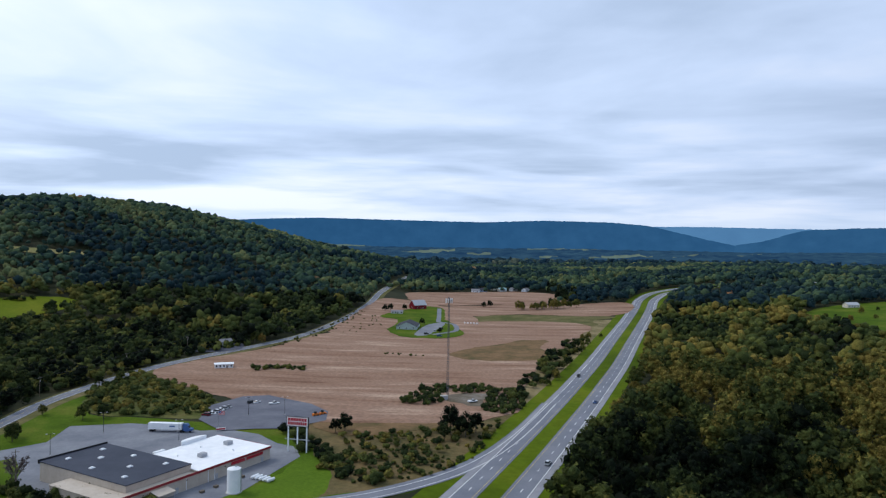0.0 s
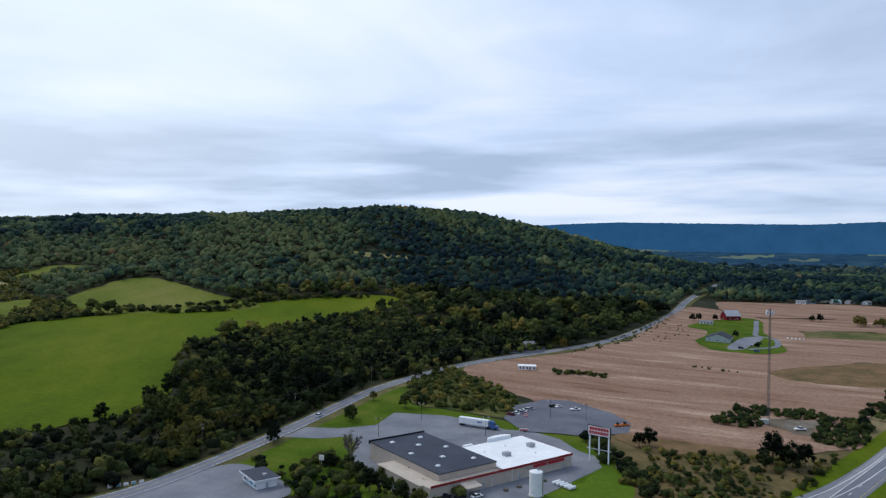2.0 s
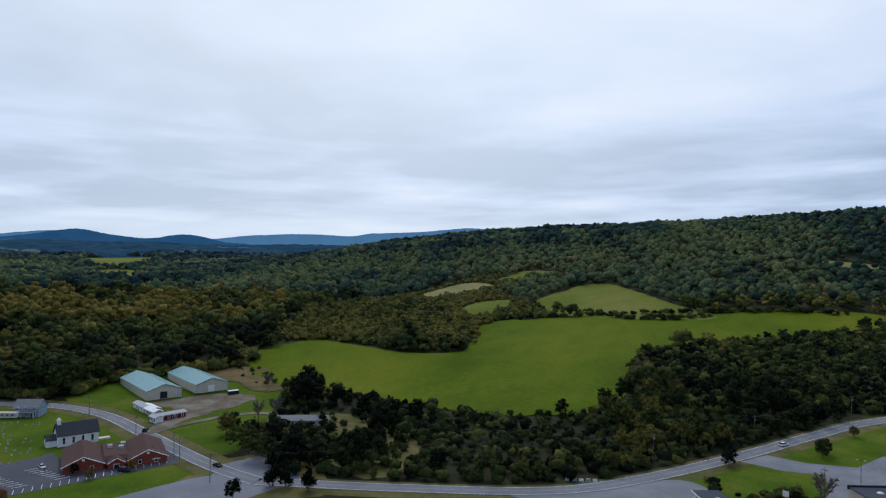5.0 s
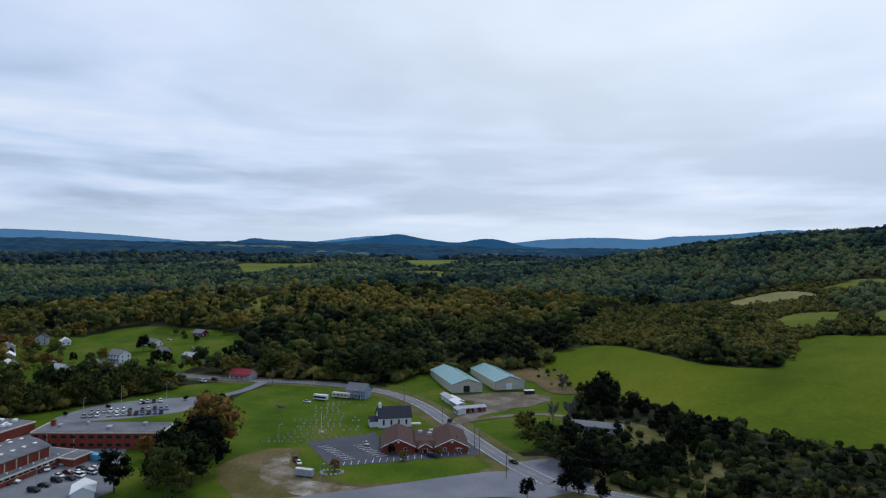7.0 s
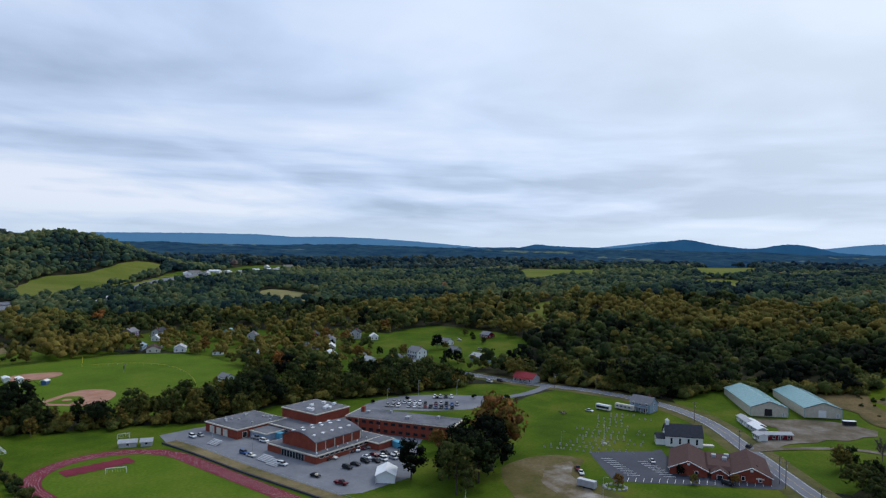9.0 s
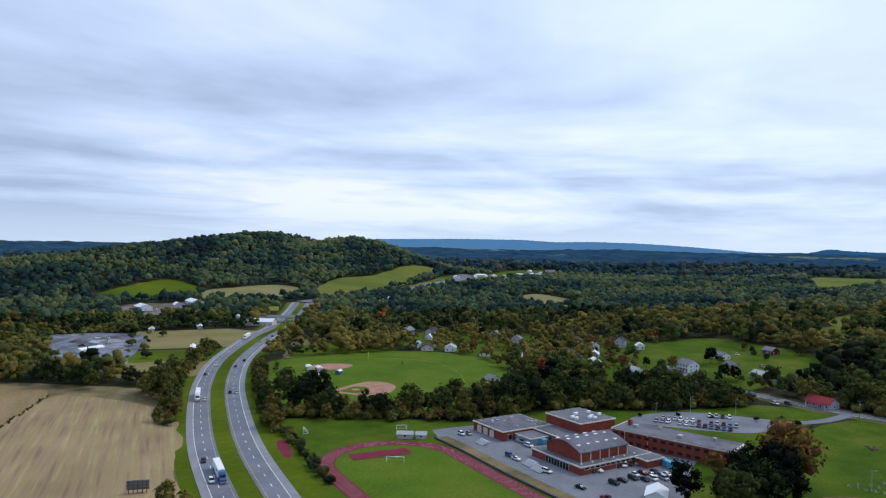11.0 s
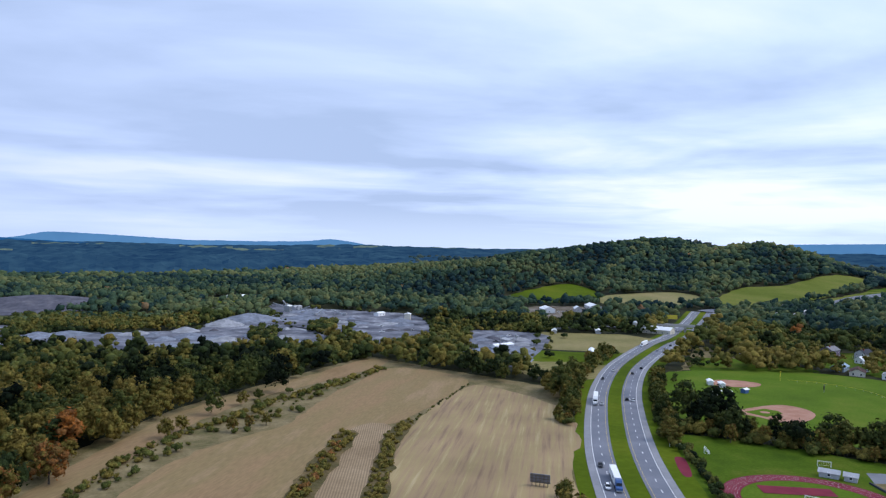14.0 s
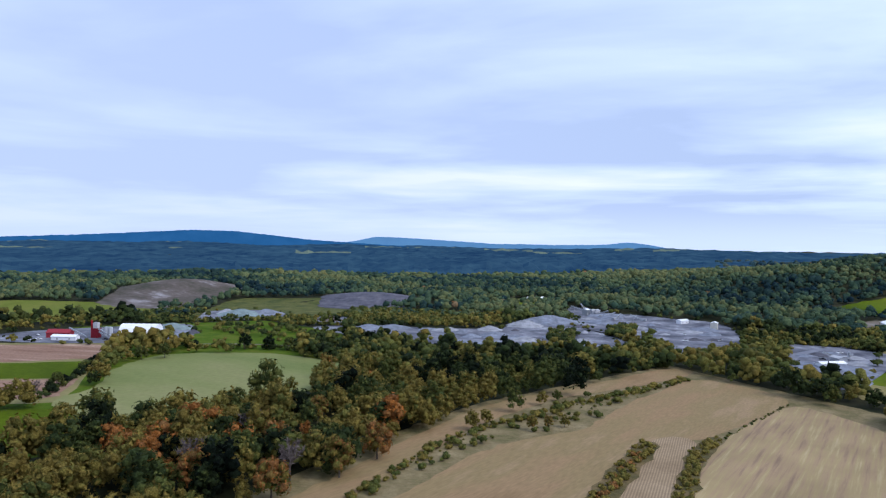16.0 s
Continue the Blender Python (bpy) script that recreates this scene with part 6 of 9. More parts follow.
water_tank()
for i in range(5):
    gx, gy = -69.5 + 1.7 * i, 259.0 - 0.9 * i
    t = thing("gas_tank", gx, gy, 61, "white horizontal gas tank on the lawn", "tank", "white gas tanks")
    b = bmesh.new()
    bmesh.ops.create_uvsphere(b, u_segments=12, v_segments=8, radius=0.6)
    for v in b.verts:
        v.co.x += 1.5 if v.co.x > 0.01 else (-1.5 if v.co.x < -0.01 else 0)
    bmesh.ops.translate(b, verts=b.verts[:], vec=(0, 0, 0.85))
    part("shell", b, M["white_paint"], t)
    for s in (-1, 1):
        part("foot", box(s * 1.1 - 0.12, s * 1.1 + 0.12, -0.5, 0.5, -0.1, 0.5), M["concrete"], t)


def roadside_sign():
    t = thing("roadside_sign", -60.6, 292, -12, "tall roadside sign on three posts, red blocks on white", "sign")
    for x in (-4.2, 0, 4.2):
        part("post", box(x - 0.25, x + 0.25, -0.25, 0.25, -0.3, 11.4), M["white_paint"], t)
    part("crossbar", box(-5.5, 5.5, -0.12, 0.12, 5.2, 5.6), M["steel"], t)
    p = part("panel", box(-4.8, 4.8, -0.4, 0.4, 11.2, 15.0, bevel=0.05), M["sign_white"], t, "pinkish white sign panel")
    for x0, x1, z0, z1 in ((-5.0, -4.8, 11.0, 15.2), (4.8, 5.0, 11.0, 15.2), (-4.8, 4.8, 15.0, 15.2), (-4.8, 4.8, 11.0, 11.2)):
        part("frame", box(x0, x1, -0.45, 0.45, z0, z1), M["black_paint"], p, "black sign frame")
    for s in (-1, 1):
        for z, n in ((13.3, 7), (11.7, 9)):
            w = 8.6 / n
            for i in range(n):
                part("sign_block", box(-4.3 + i * w + 0.1, -4.3 + (i + 1) * w - 0.1, s * 0.4 if s > 0 else -0.46, 0.46 if s > 0 else -0.4, z, z + 1.25), M["sign_red"], p, "red sign block")


roadside_sign()
semi(-125.5, 319.8, -2, "blue_paint", "lorry at the store", "parked at the store", 0.18)
for x, y in ((-159, 280), (-155, 316), (-116, 305), (-98, 351), (-80, 353)):
    lamp_post(x, y, 9.5, 20, 2)
CAR_CYCLE = ("white", "silver", "black", "white", "grey", "red", "black", "blue", "silver")
for i, (x, y) in enumerate(((-119, 349), (-117.5, 352.5), (-116.5, 356), (-115.5, 359.5), (-114.5, 363), (-113.5, 366.5))):
    car(x, y, 165, ("red", "white", "silver", "white", "silver", "grey")[i], "sedan" if i % 2 else "suv", "cars at the store")
car(-104, 377, 60, "black", "suv", "cars at the store"); car(-101, 378, 60, "white", "sedan", "cars at the store"); car(-91, 375.5, 30, "white", "pickup", "cars at the store")
for x, y in ((-96, 229), (-91, 232), (-101, 226)):
    car(x, y, 61, "black" if x != -91 else "white", "pickup" if x == -101 else "sedan", "cars at the store")
for i in range(4):
    t = thing("pallet_stack", -84 + 3.2 * i, 243 + 5.4 * i, 61, "grey stack of pallets by the store wall", "pallets", "pallet stacks")
    for k in range(5):
        part("pallet", box(-0.8, 0.8, -0.6, 0.6, 0.14 + 0.16 * k, 0.27 + 0.16 * k), M["wood_pole"], t)


def flag():
    t = thing("flagpole", -105, 325, 0, "flagpole with a red, white and blue striped flag", "flagpole")
    part("pole", tube(0, 0, -0.2, 9.0, 0.08, 0.05, 8), M["steel"], t)
    f = part("flag", box(0.1, 3.0, -0.03, 0.03, 7.0, 8.8), M["sign_white"], t, "striped flag")
    for k in range(4):
        part("stripe", box(0.1, 3.0, -0.05, 0.05, 7.0 + 0.52 * k, 7.26 + 0.52 * k), M["sign_red"], f)
    part("canton", box(0.1, 1.3, -0.07, 0.07, 7.95, 8.8), M["blue_paint"], f)
    t2 = thing("banner_stand", -103, 322.5, 20, "low red and white banner stand on asphalt", "banner")
    part("panel", box(-2.2, 2.2, -0.1, 0.1, 0.5, 1.7), M["sign_white"], t2)
    part("band", box(-2.0, 2.0, -0.14, -0.1, 0.7, 1.3), M["sign_red"], t2)
    for s in (-2, 2):
        part("leg", box(s - 0.05, s + 0.05, -0.3, 0.3, 0, 0.5), M["steel"], t2)


flag()
for x, y in ((-64, 352), (-61, 355)):
    t = thing("wheel_loader", x, y, 40, "small orange machine at the lot's edge", "machine", "orange machines")
    part("body", box(-1.6, 1.4, -0.8, 0.8, 0.5, 1.5, bevel=0.1), M["orange_paint"], t)
    part("cab", box(-0.6, 0.5, -0.6, 0.6, 1.5, 2.5, 0.15), M["glass"], t)
    part("bucket", side_prism([(1.6, 0.2), (2.5, 0.2), (2.3, 0.9), (1.6, 1.1)], 1.8), M["orange_paint"], t)
    for sx in (-1, 1):
        for sy in (-1, 1):
            put("wheel", shared("loader_wheel", lambda: wheel_bm(0.45, 0.35), M["dark_rubber"]), t, pose(sx, sy * 0.8, 0.45))


def hut():
    t = thing("small_shop", -168.5, 209, -28, "small abandoned flat-roofed shop with painted walls", "shop")
    part("wall", prism([(-6.5, -4), (6.5, -4), (6.5, 4), (-6.5, 4)], -0.3, 3.2), M["white_paint"], t)
    part("roof", prism([(-7.4, -4.9), (7.4, -4.9), (7.4, 4.9), (-7.4, 4.9)], 3.2, 3.5), M["membrane_dark"], t, "dark flat roof with a white edge")
    part("roof_edge", prism([(-7.5, -5.0), (7.5, -5.0), (7.5, -4.9), (-7.5, -4.9)], 3.1, 3.62), M["white_paint"], t)
    part("roof_edge", prism([(7.4, -4.9), (7.5, -4.9), (7.5, 4.9), (7.4, 4.9)], 3.1, 3.62), M["white_paint"], t)
    g = np.random.default_rng(5)
    for i in range(9):
        x, z = -2.6 + i * 0.95, g.uniform(0.7, 1.1)
        part("painted_mark", box(x, x + g.uniform(0.5, 0.85), -4.06, -4.01, z, z + g.uniform(0.6, 1.2)), M["teal_paint" if i % 3 else "siding_blue"], t, "faded turquoise wall painting")
    for x in (-5, -3.8, 5.9):
        window(t, x, -4.0, 0.9, 0, 0.9, 1.2)
    window(t, 6.5, 0, 0.05, 90, 1.0, 2.05, name="door", fill="grey_paint")
    part("roof_unit", box(2, 3.4, 0, 1.2, 3.5, 4.3), M["grey_paint"], t)


hut()
for i, (x, y) in enumerate(((-212.5, 180.5), (-211, 182.6), (-209.6, 184.8), (-208.2, 187), (-206.8, 189.2))):
    t = thing("concrete_block", x, y, 57, "pale painted concrete barrier block beside the road", "barrier", "painted barrier blocks")
    part("body", box(-1.0, 1.0, -0.35, 0.35, -0.1, 1.15, 0.2, 0.05), M["concrete"], t)
    part("painted_mark", box(-0.8 + 0.2 * (i % 2), 0.5 + 0.2 * (i % 3), -0.42, -0.30, 0.3, 0.9), M["teal_paint" if i % 2 else "white_paint"], t, "painted mark")
t = thing("pole_sign", -155, 229, 15, "small white signboard on a post in grass", "sign")
part("post", box(-0.1, 0.1, -0.1, 0.1, -0.2, 6.0), M["steel"], t)
part("board", box(-1.0, 1.0, -0.14, 0.14, 5.0, 7.0), M["sign_white"], t)
for x, y, a in ((-157, 254, 20), (-225, 385, 80), (-211, 460, 70), (-195, 527, 60), (-221, 300, 90), (-219, 232, 80)):
    utility_pole(x, y, a)


def mast():
    t = thing("radio_mast", 4.1, 400, 15, "tall slender grey lattice radio mast", "mast")
    H0, w0, w1 = 58.0, 1.3, 0.7
    legs = [(math.cos(a), math.sin(a)) for a in (0.3, 2.394, 4.489)]
    for cx, cy in legs:
        part("leg", beam((cx * w0 / 1.7, cy * w0 / 1.7, -0.3), (cx * w1 / 1.7, cy * w1 / 1.7, H0)  , 0.14), M["mast_steel"], t)
    bm = bmesh.new()
    n = 24
    for i in range(n):
        za, zb = H0 * i / n, H0 * (i + 1) / n
        ra, rb = (w0 + (w1 - w0) * i / n) / 1.7, (w0 + (w1 - w0) * (i + 1) / n) / 1.7
        for k in range(3):
            a, b = legs[k], legs[(k + 1) % 3]
            beam((a[0] * ra, a[1] * ra, za), (b[0] * rb, b[1] * rb, zb), 0.07, bm)
            beam((a[0] * ra, a[1] * ra, za), (b[0] * ra, b[1] * ra, za), 0.07, bm)
    part("bracing", bm, M["mast_steel"], t)
    head = part("antenna_ring", tube(0, 0, H0 - 2.5, H0 - 2.2, 1.9, None, 12), M["mast_steel"], t)
    for i in range(9):
        a = i * 0.698
        part("antenna", box(1.9 * math.cos(a) - 0.16, 1.9 * math.cos(a) + 0.16, 1.9 * math.sin(a) - 0.16, 1.9 * math.sin(a) + 0.16, H0 - 3.6, H0 - 1.0), M["white_paint"], head)
    h = thing("equipment_cabin", 2, 390, 15, "small grey equipment cabin at the mast", "cabin")
    part("wall", box(-2, 2, -1.4, 1.4, -0.2, 2.5), M["siding_grey"], h)
    part("roof", box(-2.15, 2.15, -1.55, 1.55, 2.5, 2.7), M["concrete"], h)


mast()
car(18, 383, 30, "white", "pickup", "van at the mast", 0.5, "parked on the gravel pad")
# farm north of the stubble
house(-33, 676, 86, 26, 20, 3.4, 3.8, "siding_green", "shingle_dark", "broad pale green farmhouse with a dark gable roof", front=6, back=4, ends=3, clear=20)
house(-29, 826, 35, 17, 12, 5.0, 5.5, "barn_red", "siding_grey", "dark red barn with a pale metal roof", "barn", "barn", front=2, back=2, ends=1, clear=14)
house(-51, 780, 5, 13, 6, 2.6, 1.4, "white_paint", "shingle_grey", "low white farm shed", "shed", "shed", front=4, back=2, ends=1)
house(-150, 474, 20, 12, 6, 2.8, 0.6, "white_paint", "white_paint", "low white flat-roofed roadside shed", "shed", "shed", front=5, back=2, ends=1)
house(-175, 556, 40, 9, 7, 3.0, 1.8, "siding_grey", "shingle_grey", "small grey house at the wood's edge", front=2, back=1)
patch("drive_house_north", [(-186, 520), (-158, 536), (-166, 566), (-186, 556)], "asphalt_dark", 0.5, "dark asphalt forecourt", "pavement", True)
FARM_DRIVE = spline([(-3, 830), (-3, 760), (-3, 722), (6, 714), (13, 702), (15, 675), (12, 656), (2, 644), (-8, 634)], 8)
tagged(strip("farm_drive", side(FARM_DRIVE, -2.4), side(FARM_DRIVE, 2.4), M["asphalt"], 0.62), "grey farm drive with a loop", "road", kind="structure")
for x, y, a, c in ((-14, 634, 20, "black"), (-6, 650, 80, "silver"), (-2, 622, 10, "blue"), (0, 668, 60, "black")):
    car(x, y, a, c, "suv", "cars at the farm", 0.65, "parked on the farm drive")
for i in range(5):
    t = thing("hay_bale", 24 + 3.2 * i, 716 - 0.8 * i, 10, "white wrapped round bale on grass", "bale", "white bales")
    b = tube(0, 0, -0.8, 0.8, 0.85, None, 12)
    bmesh.ops.rotate(b, verts=b.verts[:], cent=(0, 0, 0), matrix=Matrix.Rotation(radians(90), 3, "X"))
    bmesh.ops.translate(b, verts=b.verts[:], vec=(0, 0, 0.85))
    part("wrap", b, M["white_paint"], t)
for i, (x, y) in enumerate(((50, 1034), (62, 1050), (92, 1058), (110, 1062), (128, 1056), (80, 1072))):
    house(x, y, 15 * i, 12, 8, 3, 2.2, ("white_paint", "siding_blue", "white_paint", "siding_grey", "white_paint", "siding_cream")[i], ("shingle_grey", "shingle_dark", "teal_metal", "shingle_grey", "shingle_grey", "shingle_dark")[i], "small %s house standing beyond the stubble field" % ("white", "blue", "white", "grey", "white", "cream")[i], front=2, back=2)
house(354, 684, 30, 13, 8, 4.5, 2.5, "white_paint", "shingle_grey", "white house on a green hillside lawn", front=4, back=2, storeys=1)
house(460, 772, 10, 15, 8, 3.4, 2.6, "siding_cream", "siding_grey", "cream farm building with a pale roof", "barn", "barn", front=4, back=2)

# ---------------------------------------------------------------- church and cemetery
def chapel():
    L, W, h, rise = 16.0, 9.0, 5.0, 4.2
    t = thing("chapel", -346.5, 15, 100, "small white clapboard chapel with a dark shingle roof", "church")
    part("wall", gable_walls(L, W, h, rise), M["white_paint"], t)
    part("roof", gable_roof(L, W, h, rise), M["shingle_dark"], t, "dark shingle roof")
    for i in range(4):
        for s, turn in ((-W / 2, 0), (W / 2, 180)):
            window(t, -5.6 + 3.7 * i, s, 1.3, turn, 0.9, 2.6)
    v = part("vestibule", gable_walls(4.0, 5.0, 3.0, 1.8), M["white_paint"], t)
    v.location = (-L / 2 - 2.0, 0, 0)
    r = part("vestibule_roof", gable_roof(4.0, 5.0, 3.0, 1.8, 0.3), M["shingle_dark"], v)
    window(v, -2.0, 0, 0.05, -90, 1.4, 2.2, name="door", fill="shingle_brown")
    b = part("bell_turret", box(-7.6, -6.2, -0.7, 0.7, h + rise - 0.6, h + rise + 1.6), M["white_paint"], t)
    part("turret_cap", box(-7.8, -6.0, -0.9, 0.9, h + rise + 1.6, h + rise + 2.6, 0.9), M["white_paint"], b)
    part("steps", box(8.1, 13.5, -2.2, 0.6, -0.2, 0.8), M["siding_cream"], t, "pale wooden ramp")


chapel()


def parish_hall():
    t = thing("parish_hall", -314, 28, 0, "red brick parish hall with brown gabled roofs", "church hall")
    t.scale = (1, 1, 0.86)
    for y, w in ((-11, 14), (12, 14)):
        a = part("wall", gable_walls(26, w, 3.2, 3.6), M["brick"], t)
        a.location = (0, y, 0)
        r = part("roof", gable_roof(26, w, 3.2, 3.6, 0.6), M["shingle_brown"], t, "brown shingle roof")
        r.location = (0, y, 0)
        for s in (-1, 1):
            part("rake_board", beam((13.65, 0, 6.95), (13.65, s * (w / 2 + 0.6), 3.0), 0.28), M["white_paint"], r)
        part("gable_vent", box(13.0, 13.1, -0.5, 0.5, 5.0, 5.9), M["white_paint"], a)
        for k in (-1, 1):
            window(a, 13.0, k * 3.0, 1.0, 90, 1.1, 1.5)
        for i in range(5):
            window(a, -10 + 5 * i, -w / 2, 1.0, 0, 1.1, 1.4)
    m = part("link_wall", box(-12, 10, -4.5, 5.5, -0.3, 3.2), M["brick"], t)
    part("link_roof", box(-12.5, 10.4, -4.6, 5.6, 3.2, 4.6, 0.2), M["shingle_brown"], t)
    p = part("porch_wall", gable_walls(5, 6, 2.9, 1.9), M["brick"], t)
    p.location = (11.5, 0.5, 0)
    q = part("porch_roof", gable_roof(5, 6, 2.9, 1.9, 0.4), M["shingle_brown"], t)
    q.location = (11.5, 0.5, 0)
    for s in (-1, 1):
        part("rake_board", beam((2.95, 0, 4.95), (2.95, s * 3.4, 2.75), 0.24), M["white_paint"], q)
    window(p, 2.5, 0, 0.05, 90, 1.8, 2.2, name="door", fill="glass")
    part("name_plate", box(13.0, 13.12, 13.5, 16.5, 2.0, 2.5), M["siding_cream"], t)
    for x, y in ((-4, -1), (-1, 3), (-6, 4)):
        u = part("roof_unit", box(x - 1.1, x + 1.1, y - 0.9, y + 0.9, 4.5, 5.9, bevel=0.06), M["grey_paint"], t, "pale rooftop unit")
        part("duct", box(x - 1.9, x - 1.1, y - 0.3, y + 0.3, 4.5, 5.2), M["black_paint"], u)


parish_hall()


def stall_lines():
    bm = bmesh.new()
    a, b = Vector((-283, -10)), Vector((-300, 50))
    u = (b - a).normalized()
    n = Vector((-u.y, u.x))
    if n.x > 0:
        n = -n
    for i in range(20):
        p = a + u * (3.0 * i + 2)
        beam((p.x, p.y, 0.2), (p.x + n.x * 4.6 + u.x * 1.6, p.y + n.y * 4.6 + u.y * 1.6, 0.2), 0.16, bm)
    for row in (12.0, 26.0):
        for i in range(9 if row < 20 else 8):
            k = 2.6 * i
            p = a + n * (7.5 + k) + u * (row - 5.5 - k * 0.32)
            beam((p.x, p.y, 0.2), (p.x + u.x * 5, p.y + u.y * 5, 0.2), 0.16, bm)
    o = part("stall_lines", bm, M["line_paint"], None)
    tagged(o, "white painted parking stall lines", "road marking", kind="structure")


stall_lines()
for x, y, a, c, k in ((-313, 3, 15, "silver", "sedan"), (-295, 31, 60, "black", "suv"), (-317, 46, 100, "silver", "suv"), (-291.5, -25, 15, "red", "pickup"), (-287, -23, 15, "white", "sedan")):
    car(x, y, a, c, k, "cars at the church")
x, y = -300, 57
car(-286, 64, 205, "black", "sedan", "cars on the village road", 0.3, "driving on the village road")
car(-352, 43.5, 160, "black", "suv", "cars on the village road", 0.3, "driving on the village road")
car(-205.5, 300, 88, "white", "suv", "cars on the county road", 0.3, "driving on the county road")
t = thing("travel_trailer", -272, -19, 70, "grey box trailer parked on gravel", "trailer")
part("body", box(-3.6, 3.6, -1.2, 1.2, 0.6, 3.0, bevel=0.12), M["grey_paint"], t)
part("roof", box(-3.5, 3.5, -1.1, 1.1, 3.0, 3.12), M["silver_paint"], t)
for sy in (-1, 1):
    put("wheel", shared("car_wheel", wheel_bm, M["dark_rubber"]), t, pose(-0.6, sy * 1.1, 0.34))
# motor homes beside the cemetery
for x, y, a, L, c in ((-405, -15, 66, 11.0, "siding_cream"), (-400, -26, 66, 8.5, "black_paint")):
    t = thing("motor_home", x, y, a, "long %s motor home on grass" % ("cream" if c == "siding_cream" else "black and white"), "motor home", "motor homes")
    part("body", box(-L / 2, L / 2, -1.25, 1.25, 0.6, 3.3, bevel=0.15), M["siding_cream" if c == "siding_cream" else "white_paint"], t)
    part("stripe", box(-L / 2 + 0.4, L / 2 - 0.4, -1.29, -1.24, 1.3, 2.5), M["grey_paint" if c == "siding_cream" else "black_paint"], t)
    for i in range(4):
        part("window", box(-L / 2 + 1.2 + i * L / 4.6, -L / 2 + 2.2 + i * L / 4.6, -1.33, -1.28, 1.8, 2.5), M["glass"], t)
    for sx in (-1, 1):
        for sy in (-1, 1):
            put("wheel", shared("van_wheel", lambda: wheel_bm(0.42, 0.3), M["dark_rubber"]), t, pose(sx * L * 0.3, sy * 1.1, 0.42))
car(-394, -33, 66, "white", "sedan", "cars by the motor homes", 0.1, "parked on grass")
house(-408, -5, 66, 12, 9, 4.6, 3.4, "siding_blue", "shingle_grey", "grey-blue two-storey house beside the cemetery", storeys=2, front=3, back=2, chimney=True, porch=True)
house(-460, -82, 68, 15, 9, 3.2, 2.8, "siding_grey", "red_roof", "house with a bright red metal roof and porch", front=4, back=2, porch=True)


def cemetery():
    g = np.random.default_rng(31)
    k = 0
    for row in range(13):
        x = -318 - 6.2 * row
        n = int(g.integers(5, 13))
        y0 = -44 + row * 1.6 + g.uniform(0, 8)
        for i in range(n):
            y = y0 + 2.9 * i
            if y > -3 + row * 0.4 or g.uniform() < 0.16:
                continue
            w, h, kind = g.uniform(0.6, 1.3), g.uniform(0.6, 1.25), g.uniform()
            t = thing("headstone", x + g.normal(0, 0.35), y, 90 + g.normal(0, 4), "weathered grey headstone on the cemetery lawn" if kind < 0.8 else "pale stone obelisk on the cemetery lawn", "headstone", "headstones")
            put("plinth", shared("headstone_plinth", lambda: box(-0.5, 0.5, -0.22, 0.22, -0.1, 0.2), M["concrete"]), t, pose(0, 0, 0))
            if kind < 0.8:
                o = put("stone", shared("headstone_slab", lambda: box(-0.42, 0.42, -0.12, 0.12, 0.2, 1.0, 0.1, 0.05), M["headstone"]), t, pose(0, 0, 0))
                o.scale = (w, 1, h)
            else:
                put("stone", shared("headstone_obelisk", lambda: box(-0.28, 0.28, -0.28, 0.28, 0.2, 2.3, 0.4), M["headstone"]), t, pose(0, 0, 0))
            k += 1


cemetery()
t = thing("flagpole", -334, -19, 0, "white flagpole on a stone base in the cemetery", "flagpole")
part("pole", tube(0, 0, 0, 9, 0.09, 0.05, 8), M["white_paint"], t)
part("base", box(-1.4, 1.4, -1.4, 1.4, -0.1, 0.5, 0.3), M["headstone"], t)
part("flag", box(0.05, 1.6, -0.02, 0.02, 7.8, 8.8), M["sign_white"], t)
# metal sheds and mobile homes
for x, y, L, roof, door, lab in ((-442, 54, 51, "teal_metal", "black_paint", "dark doorway drawn as a black panel"), (-446, 81, 48, "teal_metal", "white_paint", "closed white door")):
    t = thing("metal_shed", x, y, 11.8, "long tan metal shed, blue-green roof, %s" % lab, "shed", "metal sheds")
    part("wall", gable_walls(L, 19, 4.6, 3.2), M["tan_metal"], t)
    r = part("roof", gable_roof(L, 19, 4.6, 3.2, 0.3), M[roof], t, "blue-green metal roof")
    for i in range(14):
        xx = -L / 2 + L * (i + 0.5) / 14
        for s in (-1, 1):
            part("seam", beam((xx, s * 0.2, 8.1), (xx, s * 9.7, 4.88), 0.1), M[roof], r)
    for s in (-1, 1):
        part("corner_trim", box(L / 2 - 0.1, L / 2 + 0.06, s * 9.5 - 0.12, s * 9.5 + 0.12, 0, 4.6), M["teal_metal"], t)
        part("gable_trim", beam((L / 2 + 0.35, 0, 7.85), (L / 2 + 0.35, s * 9.8, 4.55), 0.22), M["shingle_dark"], r)
    # first shed: a black leaf stands in for the dark inside its open doorway
    window(t, L / 2, -0.5, 0.0, 90, 4.0, 3.8, "tan_metal", "door", door)
    window(t, L / 2, 7.2, 0.0, 90, 1.0, 2.1, "white_paint", "side_door", "grey_paint")
    HOUSES.append((x, y, 34))
for i, (x, y, a, L, wall, roof) in enumerate(((-398, 46, 14, 14, "white_paint", "siding_grey"), (-391, 50, 16, 13, "barn_red", "white_paint"), (-384, 50, 18, 12, "siding_grey", "white_paint"), (-373, 57, 108, 14, "barn_red", "siding_grey"), (-369, 50, 20, 6, "white_paint", "siding_grey"))):
    house(x, y, a, L, 4.2, 2.7, 0.8, wall, roof, "%s mobile home with a pale roof" % ("white", "red", "grey", "dark red", "small white")[i], "mobile_home", "mobile home", "mobile homes", front=4, back=2, ends=0)
